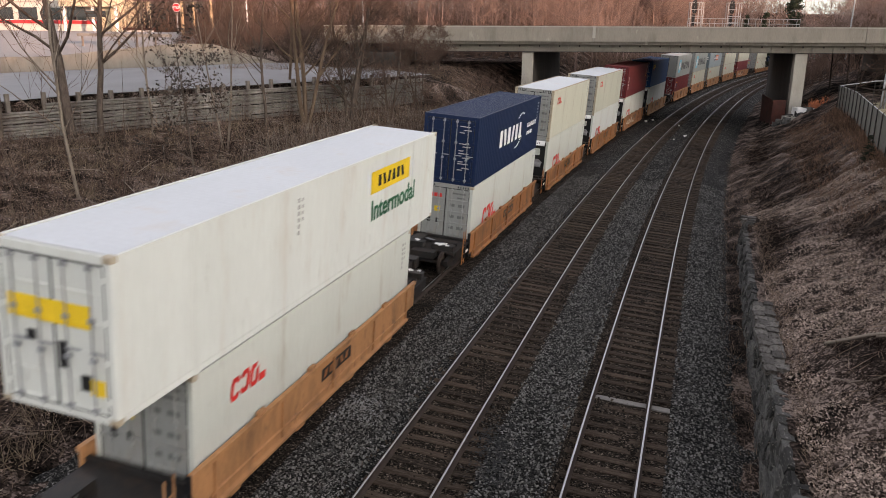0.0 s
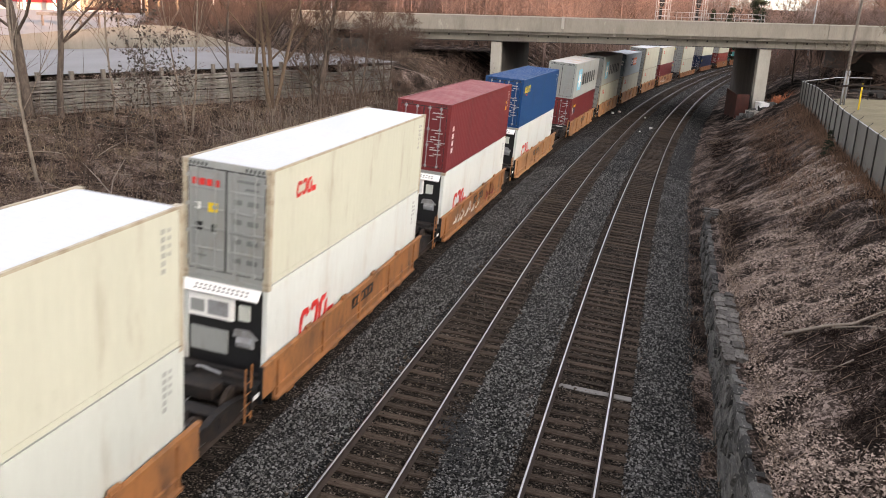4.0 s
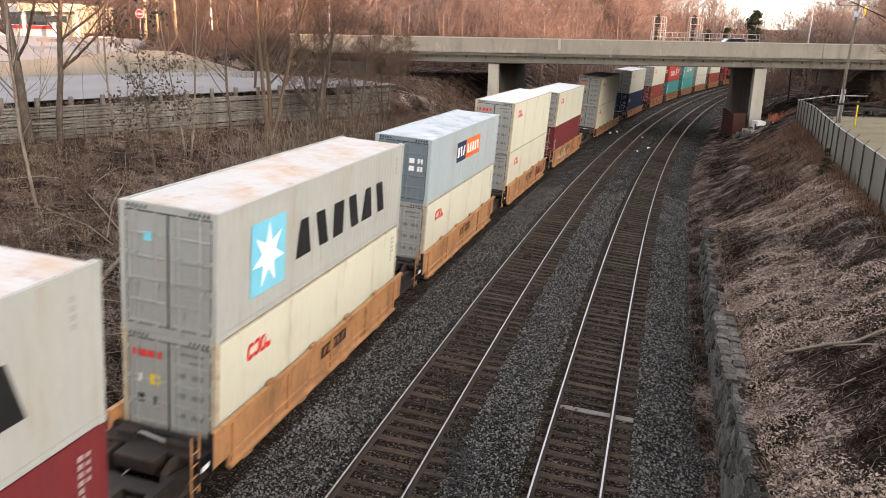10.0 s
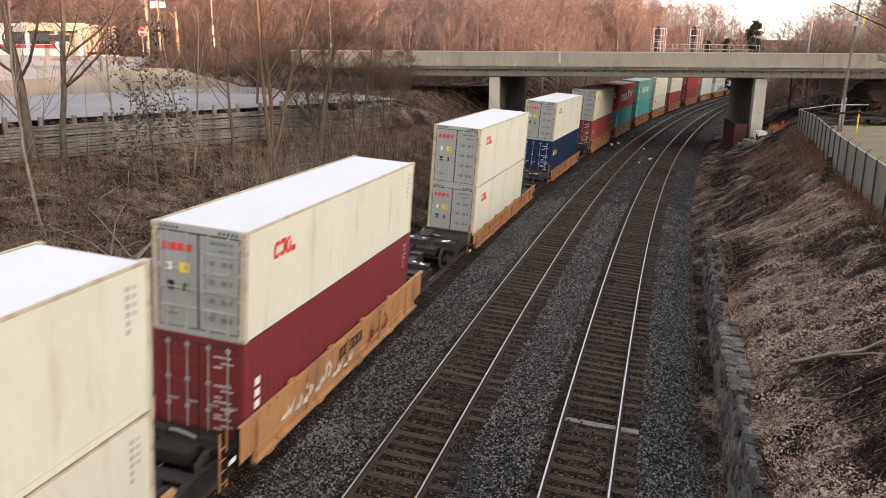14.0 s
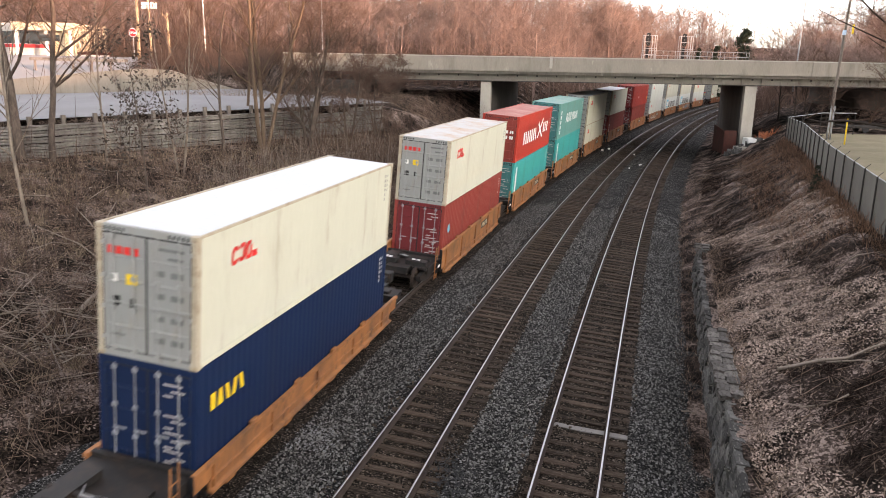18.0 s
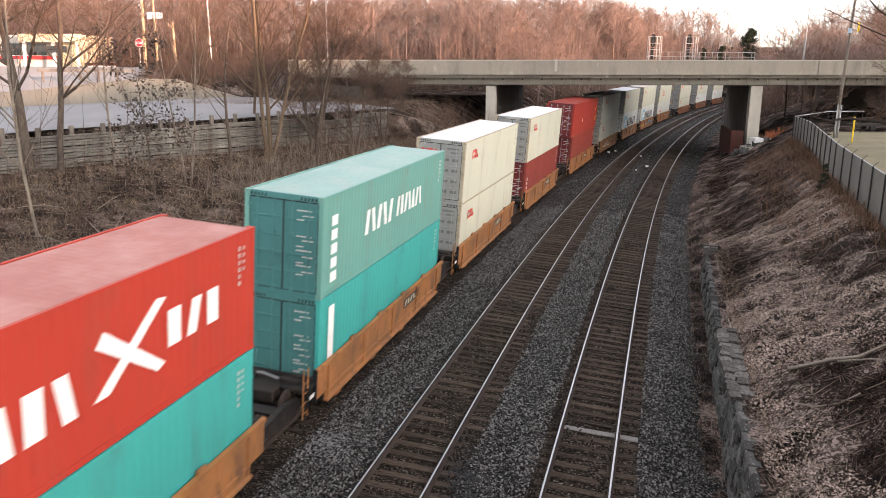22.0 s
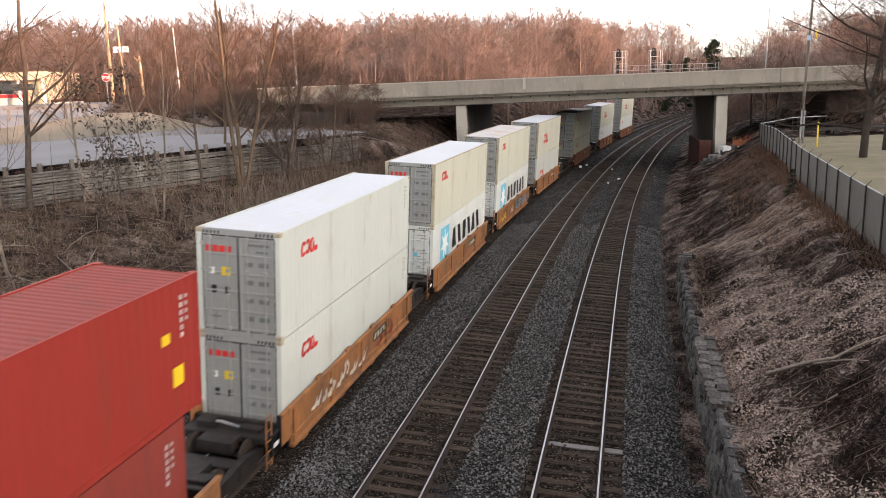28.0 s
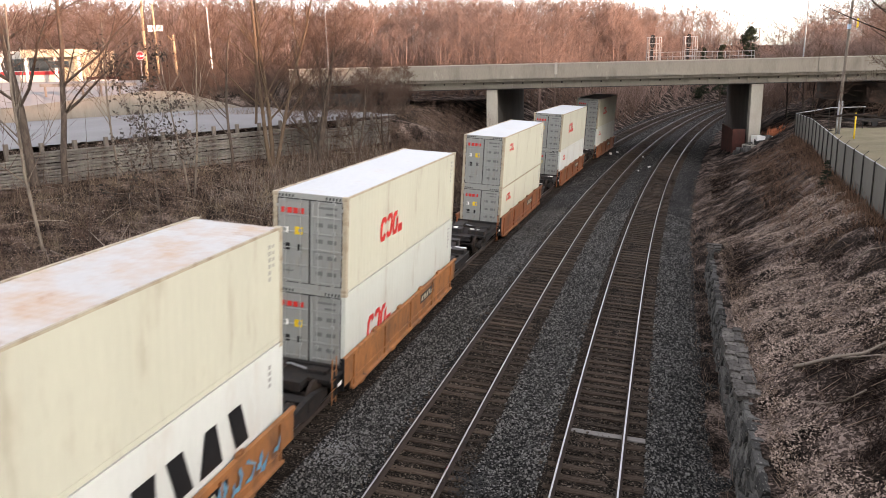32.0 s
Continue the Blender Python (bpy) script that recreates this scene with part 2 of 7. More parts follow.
RUST = (0.13, 0.06, 0.03)
M = {
    "ballast": ballast_material("ballast", ((0.003, 0.0029, 0.0028), (0.017, 0.0165, 0.016), (0.064, 0.0625, 0.060), (0.30, 0.29, 0.278))),
    "fouled_shade": ballast_material("fouled_shade_ballast", ((0.004, 0.003, 0.0023), (0.018, 0.0135, 0.010), (0.045, 0.034, 0.026), (0.18, 0.148, 0.122))),
    "litter": litter_material(),
    "rail_head": material("polished_rail_head", (0.42, 0.42, 0.43), 0.36, 0.1, 2, 40, metal=1.0),
    "rail_side": material("rusty_rail_side", (0.040, 0.028, 0.022), 0.85, 0.3, 3, 60),
    "tie": material("weathered_tie", (0.050, 0.035, 0.026), 0.9, 0.4, 3, 26, 0.8, 40, per_piece=0.6, gloss=0.1, stretch=(1, 5, 5), stain=(0.10, 0.080, 0.063), stain_at=0.60, stain_scale=3.0),
    "tie_pale": material("pale_tie", (0.19, 0.178, 0.165), 0.9, 0.2, 3, 30, 0.4),
    "stone": material("rough_wall_stone", (0.10, 0.098, 0.092), 0.95, 0.4, 2.0, 14, 0.8, 20, per_piece=0.75, stain=[((0.016, 0.016, 0.016), 0.52, 2.0, 0.10), ((0.30, 0.285, 0.26), 0.62, 4.0, 0.05)]),
    "concrete": material("weathered_concrete", (0.235, 0.21, 0.175), 0.9, 0.14, 0.4, 12, 0.2, 30, stain=[((0.15, 0.13, 0.108), 0.60, 0.6, 0.12), ((0.085, 0.07, 0.055), 0.69, 1.6, 0.06), ((0.45, 0.42, 0.36), 0.70, 1.1, 0.08)], stretch=(1, 1, 0.25)),
    "coping_stone": material("pale_coping_stone", (0.14, 0.13, 0.118), 0.95, 0.35, 2.0, 14, 0.8, 20, per_piece=0.4, stain=[((0.035, 0.03, 0.027), 0.54, 3.0, 0.1), ((0.055, 0.04, 0.033), 0.6, 1.2, 0.1)]),
    "pale_concrete": material("pale_pier_concrete", (0.33, 0.31, 0.27), 0.9, 0.1, 0.5, 12, 0.2, 30, stain=(0.25, 0.22, 0.19), stain_at=0.66, stain_scale=0.7, stretch=(1, 1, 0.4)),
    # concrete mixed dark to hold the shade under the bridge deck
    "shade_concrete": material("shaded_pier_concrete", (0.07, 0.064, 0.057), 0.9, 0.15, 0.5, 12, 0.2, 30, stain=(0.045, 0.04, 0.036), stain_at=0.55, stain_scale=0.6, stretch=(1, 1, 0.4)),
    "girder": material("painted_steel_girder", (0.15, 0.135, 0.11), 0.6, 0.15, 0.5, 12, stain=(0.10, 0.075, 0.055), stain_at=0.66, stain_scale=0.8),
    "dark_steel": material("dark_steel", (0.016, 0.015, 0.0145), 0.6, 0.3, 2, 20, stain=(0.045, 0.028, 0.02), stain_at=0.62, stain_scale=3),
    "rust": material("rusty_steel_sheet", (0.07, 0.022, 0.016), 0.85, 0.25, 0.8, 9, 0.2, stain=(0.035, 0.017, 0.014), stain_at=0.58, stain_scale=1.0),
    "galv": material("galvanised_steel", (0.30, 0.31, 0.32), 0.55, 0.15, 1.0, 16, metal=0.3, stain=(0.16, 0.14, 0.125), stain_at=0.6, stain_scale=1.5),
    "guard": material("weathered_guard_rail_steel", (0.20, 0.186, 0.168), 0.6, 0.2, 0.6, 14, metal=0.2, stain=(0.07, 0.054, 0.045), stain_at=0.56, stain_scale=1.0, per_piece=0.18),
    "post_wood": material("grey_timber", (0.16, 0.135, 0.115), 0.9, 0.25, 2, 22, 0.4, stretch=(6, 6, 1), per_piece=0.15),
    "pole_wood": material("pale_pole_timber", (0.38, 0.27, 0.17), 0.9, 0.2, 1.0, 22, 0.3, stretch=(6, 6, 1)),
    "asphalt": material("worn_pale_asphalt", (0.205, 0.203, 0.21), 0.9, 0.10, 0.15, 8, 0.2, 40, stain=[((0.2, 0.19, 0.19), 0.66, 0.25, 0.1)]),
    "yard": material("dry_yard_grass", (0.20, 0.17, 0.11), 0.95, 0.2, 0.3, 6, 0.5, 20, stain=(0.14, 0.13, 0.075), stain_at=0.55, stain_scale=0.4),
    "fence": material("chain_link_with_slats", (0.085, 0.08, 0.068), 0.8, 0.2, 0.7, 18, stain=(0.075, 0.068, 0.06), stain_at=0.58, stain_scale=0.8),
    "bark": material("tree_bark", (0.085, 0.066, 0.055), 0.95, 0.3, 2.0, 18, 0.8, 14, stretch=(3, 3, 0.8), stain=(0.14, 0.112, 0.09), stain_at=0.62, stain_scale=2.0, gloss=0.08),
    # bark warmed to tan: sunlight on two trunks is put into the colour
    "tan_bark": material("tan_bark", (0.13, 0.092, 0.064), 0.95, 0.3, 2.0, 18, 0.8, 14, stretch=(3, 3, 0.8), stain=(0.09, 0.065, 0.05), stain_at=0.6, stain_scale=2.0, gloss=0.08),
    "pale_bark": material("pale_bark", (0.19, 0.155, 0.125), 0.95, 0.3, 2.0, 18, 0.6, 14, stretch=(3, 3, 0.8), stain=(0.09, 0.07, 0.058), stain_at=0.62, stain_scale=2.5, gloss=0.08),
    "dark_bark": material("dark_bark", (0.045, 0.036, 0.031), 0.95, 0.3, 2.0, 18, 0.8, 14, stretch=(3, 3, 0.8), gloss=0.08),
    "twig": material("bare_twigs", (0.10, 0.066, 0.052), 0.97, 0.2, 1.0, 9, island=0.3, gloss=0.05),
    "wood_far": material("far_bare_branches", (0.175, 0.122, 0.105), 0.97, 0.2, 0.05, 2, island=0.35, gloss=0.05),
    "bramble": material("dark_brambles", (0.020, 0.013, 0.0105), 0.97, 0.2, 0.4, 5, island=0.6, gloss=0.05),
    "brush": material("dry_brush_stems", (0.165, 0.12, 0.092), 0.97, 0.35, 0.25, 5, island=0.75, gloss=0.05),
    "russet_grass": material("russet_dead_grass", (0.165, 0.10, 0.068), 0.97, 0.25, 0.4, 5, island=0.6, gloss=0.05),
    "straw": material("straw_grass", (0.22, 0.17, 0.12), 0.97, 0.25, 0.4, 5, island=0.6, gloss=0.05),
    "stone_chip": material("grey_stone_chip", (0.13, 0.127, 0.121), 0.9, 0.2, 8, 60, island=0.85, gloss=0.15),
    "brown_chip": material("brown_stone_chip", (0.062, 0.048, 0.037), 0.9, 0.2, 8, 60, island=0.85, gloss=0.12),
    "pale_stick": material("bleached_sticks", (0.22, 0.18, 0.147), 0.9, 0.2, 3, 20, island=0.3),
    "dead_leaf": material("fallen_leaves", (0.31, 0.24, 0.20), 0.97, 0.25, 0.6, 9, island=0.75, gloss=0.05),
    "brown_leaf": material("clinging_brown_leaves", (0.055, 0.045, 0.037), 0.9, 0.3, 2, 9, island=0.5),
    "needle": material("evergreen_needles", (0.022, 0.03, 0.016), 0.9, 0.3, 1, 9, island=0.5),
    "orange_twig": material("orange_brush", (0.42, 0.14, 0.07), 0.9, 0.2, 1, 9, island=0.4),
    "wall_cream": material("cream_render_wall", (0.50, 0.42, 0.30), 0.85, 0.06, 0.4, 9),
    "wall_grey": material("grey_render_wall", (0.48, 0.44, 0.40), 0.85, 0.06, 0.4, 9),
    "awning_red": material("red_band", (0.40, 0.035, 0.04), 0.6, 0.1, 1, 9),
    "dark_glass": material("dark_window_glass", (0.02, 0.022, 0.025), 0.08, 0.1, 1, 9, gloss=0.8),
    "faded_text": material("faded_white_lettering", (0.50, 0.47, 0.44), 0.6, 0.2, 2, 20),
    "bluegrey_tag": material("faded_blue_tag", (0.28, 0.38, 0.50), 0.6, 0.1, 2, 20),
    "white_paint": material("white_paint", (0.78, 0.77, 0.74), 0.5, 0.06, 0.8, 14),
    "sign_red": material("sign_red", (0.50, 0.02, 0.03), 0.45, 0.08, 2, 20),
    "yellow_paint": material("yellow_paint", (0.75, 0.50, 0.03), 0.5, 0.1, 2, 20),
    "black_paint": material("black_paint", (0.012, 0.012, 0.013), 0.5, 0.2, 2, 20),
    "red_paint": material("red_lettering", (0.62, 0.035, 0.03), 0.5, 0.1, 2, 20),
    "green_paint": material("green_lettering", (0.012, 0.11, 0.05), 0.5, 0.1, 2, 20),
    "sky_paint": material("light_blue_panel", (0.13, 0.47, 0.60), 0.5, 0.08, 2, 20),
    "navy_paint": material("navy_panel", (0.008, 0.02, 0.07), 0.5, 0.1, 2, 20),
    "orange_paint": material("orange_panel", (0.70, 0.14, 0.025), 0.5, 0.1, 2, 20),
    "graffiti_blue": material("pale_blue_spray_paint", (0.12, 0.30, 0.42), 0.6, 0.3, 2, 20),
    "graffiti_red": material("dull_red_spray_paint", (0.20, 0.03, 0.025), 0.6, 0.3, 2, 20),
    "graffiti_pale": material("pale_spray_paint", (0.62, 0.55, 0.46), 0.6, 0.3, 2, 20),
}
def paint(name, base, grime=(0.30, 0.24, 0.17), at=0.72, rough=0.5):
    return material(name, base, rough, 0.06, 0.5, 12, stain=[(grime, at - 0.05, 1.3, 0.14), ([0.55 * c for c in grime], at, 4.5, 0.10), (RUST, 0.755, 3.0, 0.05)], stretch=(1, 1, 0.18), gloss=0.15)
P = {
    # door paints mixed darker than the sides, holding the end faces' shade
    "shade_end_blue": paint("shaded_blue_grey_door_paint", (0.14, 0.18, 0.20), (0.15, 0.13, 0.11)),
    "shade_end_teal": paint("shaded_teal_door_paint", (0.05, 0.18, 0.175), (0.08, 0.13, 0.12)),
    "cream_edge": material("grimy_cream_edge_paint", (0.40, 0.345, 0.255), 0.6, 0.15, 0.8, 14, stain=[((0.20, 0.13, 0.08), 0.58, 1.6, 0.1), (RUST, 0.68, 4.0, 0.06)]),
    "cream": paint("cream_container_paint", (0.51, 0.505, 0.405), at=0.75),
    "pale": paint("pale_grey_green_container_paint", (0.50, 0.52, 0.47), at=0.76),
    "white": paint("white_container_paint", (0.58, 0.60, 0.56), (0.5, 0.46, 0.4)),
    "roof_white": material("white_container_roof", (0.49, 0.52, 0.545), 0.55, 0.05, 0.3, 6, stain=[((0.48, 0.44, 0.40), 0.66, 0.6, 0.12)]),
    "roof_rust": material("rust_stained_roof", (0.44, 0.445, 0.445), 0.6, 0.06, 0.3, 6, stain=[((0.42, 0.27, 0.16), 0.56, 0.5, 0.12), ((0.26, 0.14, 0.08), 0.66, 1.1, 0.07)]),
    "roof_red": material("faded_red_roof", (0.34, 0.125, 0.105), 0.65, 0.1, 0.4, 6, stain=[((0.44, 0.24, 0.21), 0.58, 0.5, 0.14), ((0.22, 0.09, 0.07), 0.68, 1.3, 0.08)]),
    "roof_maroon": material("faded_maroon_roof", (0.22, 0.06, 0.065), 0.65, 0.1, 0.4, 6, stain=[((0.29, 0.13, 0.13), 0.6, 0.6, 0.14)]),
    "roof_greyblue": material("streaked_blue_grey_roof", (0.36, 0.42, 0.46), 0.5, 0.08, 0.4, 6, stain=[((0.17, 0.20, 0.24), 0.56, 0.55, 0.1), ((0.5, 0.55, 0.6), 0.64, 0.8, 0.1)]),
    "roof_teal": material("weathered_teal_roof", (0.20, 0.34, 0.31), 0.6, 0.1, 0.4, 6, stain=[((0.30, 0.36, 0.33), 0.58, 0.6, 0.14), ((0.14, 0.13, 0.10), 0.70, 1.3, 0.06)]),
    "steelgrey": paint("grey_container_paint", (0.33, 0.34, 0.315)),
    "bluegrey": paint("blue_grey_container_paint", (0.30, 0.36, 0.38)),
    "door_grey": paint("grey_door_paint", (0.27, 0.28, 0.268), (0.28, 0.25, 0.21), 0.68),
    "maroon": paint("maroon_container_paint", (0.155, 0.026, 0.028), (0.10, 0.03, 0.03)),
    "redbrown": paint("red_brown_container_paint", (0.24, 0.045, 0.035), (0.13, 0.045, 0.035)),
    "crimson": paint("crimson_container_paint", (0.29, 0.034, 0.026), (0.2, 0.045, 0.03)),
    "red": paint("red_container_paint", (0.42, 0.045, 0.03), (0.3, 0.06, 0.04)),
    "navy": paint("navy_container_paint", (0.007, 0.018, 0.052), (0.015, 0.022, 0.045)),
    "blue": paint("blue_container_paint", (0.009, 0.052, 0.15), (0.02, 0.045, 0.09)),
    "teal": paint("bright_teal_container_paint", (0.028, 0.31, 0.28), (0.06, 0.2, 0.18)),
    "oldteal": paint("faded_teal_container_paint", (0.115, 0.29, 0.25), (0.17, 0.2, 0.17)),
    "car_tan": material("tan_orange_car_paint", (0.42, 0.205, 0.092), 0.6, 0.15, 0.6, 14, stain=[((0.20, 0.10, 0.05), 0.60, 0.9, 0.12), ((0.09, 0.052, 0.036), 0.66, 2.2, 0.08)], stretch=(1, 1, 0.5)),
    "car": material("yellow_orange_car_paint", (0.37, 0.15, 0.055), 0.6, 0.15, 0.6, 14, stain=[((0.17, 0.085, 0.045), 0.56, 0.9, 0.14), ((0.07, 0.042, 0.032), 0.64, 2.2, 0.09)], stretch=(1, 1, 0.5)),
    "car_brown": material("brown_orange_car_paint", (0.25, 0.085, 0.035), 0.65, 0.15, 0.6, 14, stain=[((0.10, 0.05, 0.03), 0.6, 0.9, 0.14)], stretch=(1, 1, 0.5)),
}


# ---- mesh helpers ----
def mesh_of(name, verts, faces, mat=None, smooth=False):
    me = bpy.data.meshes.new(name)
    me.from_pydata([tuple(map(float, v)) for v in verts], [], [tuple(map(int, f)) for f in faces])
    if mat:
        me.materials.append(mat)
    if smooth:
        me.shade_smooth()
    return me


def mesh_np(name, verts, faces, mat):
    """A mesh from arrays; faces have one size."""
    me = bpy.data.meshes.new(name)
    verts, faces = np.asarray(verts, np.float32), np.asarray(faces, np.int32)
    me.vertices.add(len(verts))
    me.vertices.foreach_set("co", verts.ravel())
    k = faces.shape[1]
    me.loops.add(faces.size)
    me.loops.foreach_set("vertex_index", faces.ravel())
    me.polygons.add(len(faces))
    me.polygons.foreach_set("loop_start", np.arange(0, faces.size, k, dtype=np.int32))
    me.update(calc_edges=True)
    me.validate()
    me.materials.append(mat)
    return me


def part(name, me, parent, m=None, label=""):
    """One mesh object under a thing or a part."""
    ob = new(name, me)
    ob.parent = parent
    if m is not None:
        ob.matrix_basis = m
    if label:
        ob["label"] = label
    return ob


def empty(name, m=None):
    ob = new(name)
    ob.empty_display_size = 0.2
    if m is not None:
        ob.matrix_basis = m
    return ob


def boxes(*items, bevel=0.0):
    """Verts and faces of boxes (x0, y0, z0, x1, y1, z1), the upright edges chamfered by bevel."""
    vs, fs = [], []
    for x0, y0, z0, x1, y1, z1 in items:
        b, k = min(bevel, (x1 - x0) * 0.3, (y1 - y0) * 0.3), len(vs)
        if b > 0:
            ring = [(x0 + b, y0), (x1 - b, y0), (x1, y0 + b), (x1, y1 - b), (x1 - b, y1), (x0 + b, y1), (x0, y1 - b), (x0, y0 + b)]
        else:
            ring = [(x0, y0), (x1, y0), (x1, y1), (x0, y1)]
        c = len(ring)
        vs += [(x, y, z0) for x, y in ring] + [(x, y, z1) for x, y in ring]
        fs += [[k + i, k + (i + 1) % c, k + c + (i + 1) % c, k + c + i] for i in range(c)]
        fs += [[k + i for i in reversed(range(c))], [k + c + i for i in range(c)]]
    return vs, fs


def box_mesh(name, mat, *items, bevel=0.0):
    return mesh_of(name, *boxes(*items, bevel=bevel), mat)


def prism(outline, axis, a, b):
    """A closed outline (2D) drawn out along an axis from a to b."""
    put = {"x": lambda p, t: (t, p[0], p[1]), "y": lambda p, t: (p[0], t, p[1]), "z": lambda p, t: (p[0], p[1], t)}[axis]
    c = len(outline)
    vs = [put(p, a) for p in outline] + [put(p, b) for p in outline]
    fs = [[i, (i + 1) % c, c + (i + 1) % c, c + i] for i in range(c)] + [list(reversed(range(c))), list(range(c, 2 * c))]
    return vs, fs


def tube(points, radii, sides=6):
    """A tapered tube along points."""
    vs, fs = [], []
    pts = [Vector(p) for p in points]
    for i, p in enumerate(pts):
        d = (pts[min(i + 1, len(pts) - 1)] - pts[max(i - 1, 0)]).normalized()
        u = d.orthogonal().normalized()
        w = d.cross(u)
        r = radii[i] if isinstance(radii, (list, tuple)) else radii
        vs += [p + (u * math.cos(2 * math.pi * k / sides) + w * math.sin(2 * math.pi * k / sides)) * r for k in range(sides)]
    for i in range(len(pts) - 1):
        fs += [[i * sides + k, i * sides + (k + 1) % sides, (i + 1) * sides + (k + 1) % sides, (i + 1) * sides + k] for k in range(sides)]
    fs += [list(reversed(range(sides))), list(range((len(pts) - 1) * sides, len(pts) * sides))]
    return vs, fs


def joined(*pieces):
    vs, fs = [], []
    for v, f in pieces:
        k = len(vs)
        vs += list(v)
        fs += [[i + k for i in q] for q in f]
    return vs, fs


# ---- the line of the tracks ----
STEP = 0.5
line_s = np.arange(-450.0, 560.0, STEP)
bend = 0.0013 * np.clip((line_s + 6.42) / 53.99, 0, 1) + 0.003 * np.clip((line_s - 215) / 25, 0, 1)
line_th = np.cumsum(bend) * STEP
line_th += 0.2487 - np.interp(0, line_s, line_th)
line_x, line_y = np.cumsum(np.sin(line_th)) * STEP, np.cumsum(np.cos(line_th)) * STEP
line_x += -5.556 - np.interp(0, line_s, line_x)
line_y -= np.interp(0, line_s, line_y)
D1, D3, CANT = -4.934, 4.157, 0.0665
DROP = -0.25  # the inner track lies lower than the others


def on_line(s, d=0.0):
    """Place and heading at s along the middle track, d to its right."""
    x, y, th = (np.interp(s, line_s, a) for a in (line_x, line_y, line_th))
    return x + d * np.cos(th), y - d * np.sin(th), th


def to_line(X, Y):
    """Along and across the middle track for places of the plan."""
    X, Y = np.asarray(X, float), np.asarray(Y, float)
    s = np.clip(Y * 1.03, -400, 500)
    for _ in range(12):
        x, y, th = on_line(s)
        s = np.clip(s + (X - x) * np.sin(th) + (Y - y) * np.cos(th), -440, 550)
    x, y, th = on_line(s)
    return s, (X - x) * np.cos(th) - (Y - y) * np.sin(th)


def step(a, b, v):
    t = np.clip((v - a) / (b - a), 0, 1)
    return t * t * (3 - 2 * t)


GW0, GWD = np.array([-23.87, 42.39]), np.array([0.615, 0.788])  # foot of the guard-rail wall


def height(X, Y):
    """The lie of the land."""
    X, Y = np.asarray(X, float), np.asarray(Y, float)
    s, d = to_line(X, Y)
    e = (X - GW0[0]) * -GWD[1] + (Y - GW0[1]) * GWD[0]  # beyond the wall line
    # right bank
    toe = 8.25 - 1.0 * step(40, 48, s)
    top = 12.6 + np.clip((s - 27) / 45, -0.3, 1.2) * 2.7
    foot = 0.75 - 1.4 * step(39, 47, s)
    t = np.clip((d - toe) / (top - toe), 0, 1)
    right = np.where(d > toe, foot + (3.55 - foot) * (0.75 * t + 0.25 * t * t), -0.75)
    # left bank
    far = step(62, 78, Y)
    run = np.maximum(-8.6 - d, 0)
    t = run / (run + np.maximum(0.5 - e, 0) + 1e-6)
    near_l = np.where(e > 0.45, 4.4 + np.clip((X + 47) * 0.05, -0.3, 1.2), -0.75 + 4.35 * t ** 0.85)
    # upper level behind the concrete wall
    up = step(85.8, 86.3, Y) * step(-21, -23, X)
    near_l = near_l + up * (1.3 + 1.5 * step(86, 94, Y))
    far_l = -0.75 + 6.2 * np.clip(run / 11.0, 0, 1)
    left = near_l * (1 - far * step(-24, -20, X)) + far_l * far * step(-24, -20, X)
    z = np.where(d > 0, right, left)
    z = z - 0.1 * ((e > 0.9) & (Y < 84.9) & (d < -12) & (X < -12))
    # road embankments at both ends of the bridge
    south = 80.5 + 13.0 * step(-15, -22, X) * (X < 0)
    side = np.clip(1 - np.maximum(south - Y, 0) * np.where(X < -20, 0.14, 0.28) - np.maximum(Y - 103, 0) * 0.16, 0, 1)
    ends = np.clip(step(-10, -15, X) + step(44, 50, X), 0, 1)
    z = np.maximum(z, np.where(ends > 0, 8.45 * side * ends + z * (1 - side * ends), z))
    # the wooded land beyond
    wood = step(107, 130, Y) * step(9, 24, np.abs(d))
    z = z * (1 - wood) + np.maximum(z, 6.6 + 0.012 * np.clip(Y - 100, 0, 300) + 6.5 * step(165, 280, Y)) * wood
    return z


def rough_ground(X, Y):
    return 0.10 * np.sin(X * 1.7 + 0.6 * Y) * np.sin(Y * 1.3 - 0.5 * X) + 0.06 * np.sin(X * 4.1 - Y * 1.1) * np.sin(Y * 3.7 + X)


def ground_z(x, y):
    return float(height(x, y))


# ---- ground ----
def build_ground():
    xs = np.r_[-3000, -1500, -700, -350, -200, -130, -90, np.arange(-70, -30, 1.5), np.arange(-30, 36, 0.5), np.arange(36, 75, 1.5), 80, 95, 130, 200, 350, 700, 1500, 3000]
    ys = np.r_[-3000, -1500, -600, -300, -150, -80, -50, np.arange(-30, 0, 3), np.arange(0, 100, 0.5), np.arange(100, 150, 2), np.arange(150, 260, 8), 300, 400, 600, 1000, 1800, 3500]
    X, Y = np.meshgrid(xs, ys)
    Z = height(X, Y)
    s, d = to_line(X, Y)
    e = (X - GW0[0]) * -GWD[1] + (Y - GW0[1]) * GWD[0]
    open_bank = ((d > 7.4) & (d < 14)) | ((d < -8.4) & (e < -0.8))
    Z = Z + np.where(open_bank, rough_ground(X, Y) * 1.4, 0)
    nx, ny = len(xs), len(ys)
    i = np.arange(nx * ny).reshape(ny, nx)
    quads = np.stack([i[:-1, :-1], i[:-1, 1:], i[1:, 1:], i[1:, :-1]], -1).reshape(-1, 4)
    me = mesh_np("ground", np.stack([X, Y, Z], -1).reshape(-1, 3), quads, M["litter"])
    me.shade_smooth()
    tagged(new("ground", me), "brown bank of dead leaves, brush and bare soil", "ground", kind="structure")


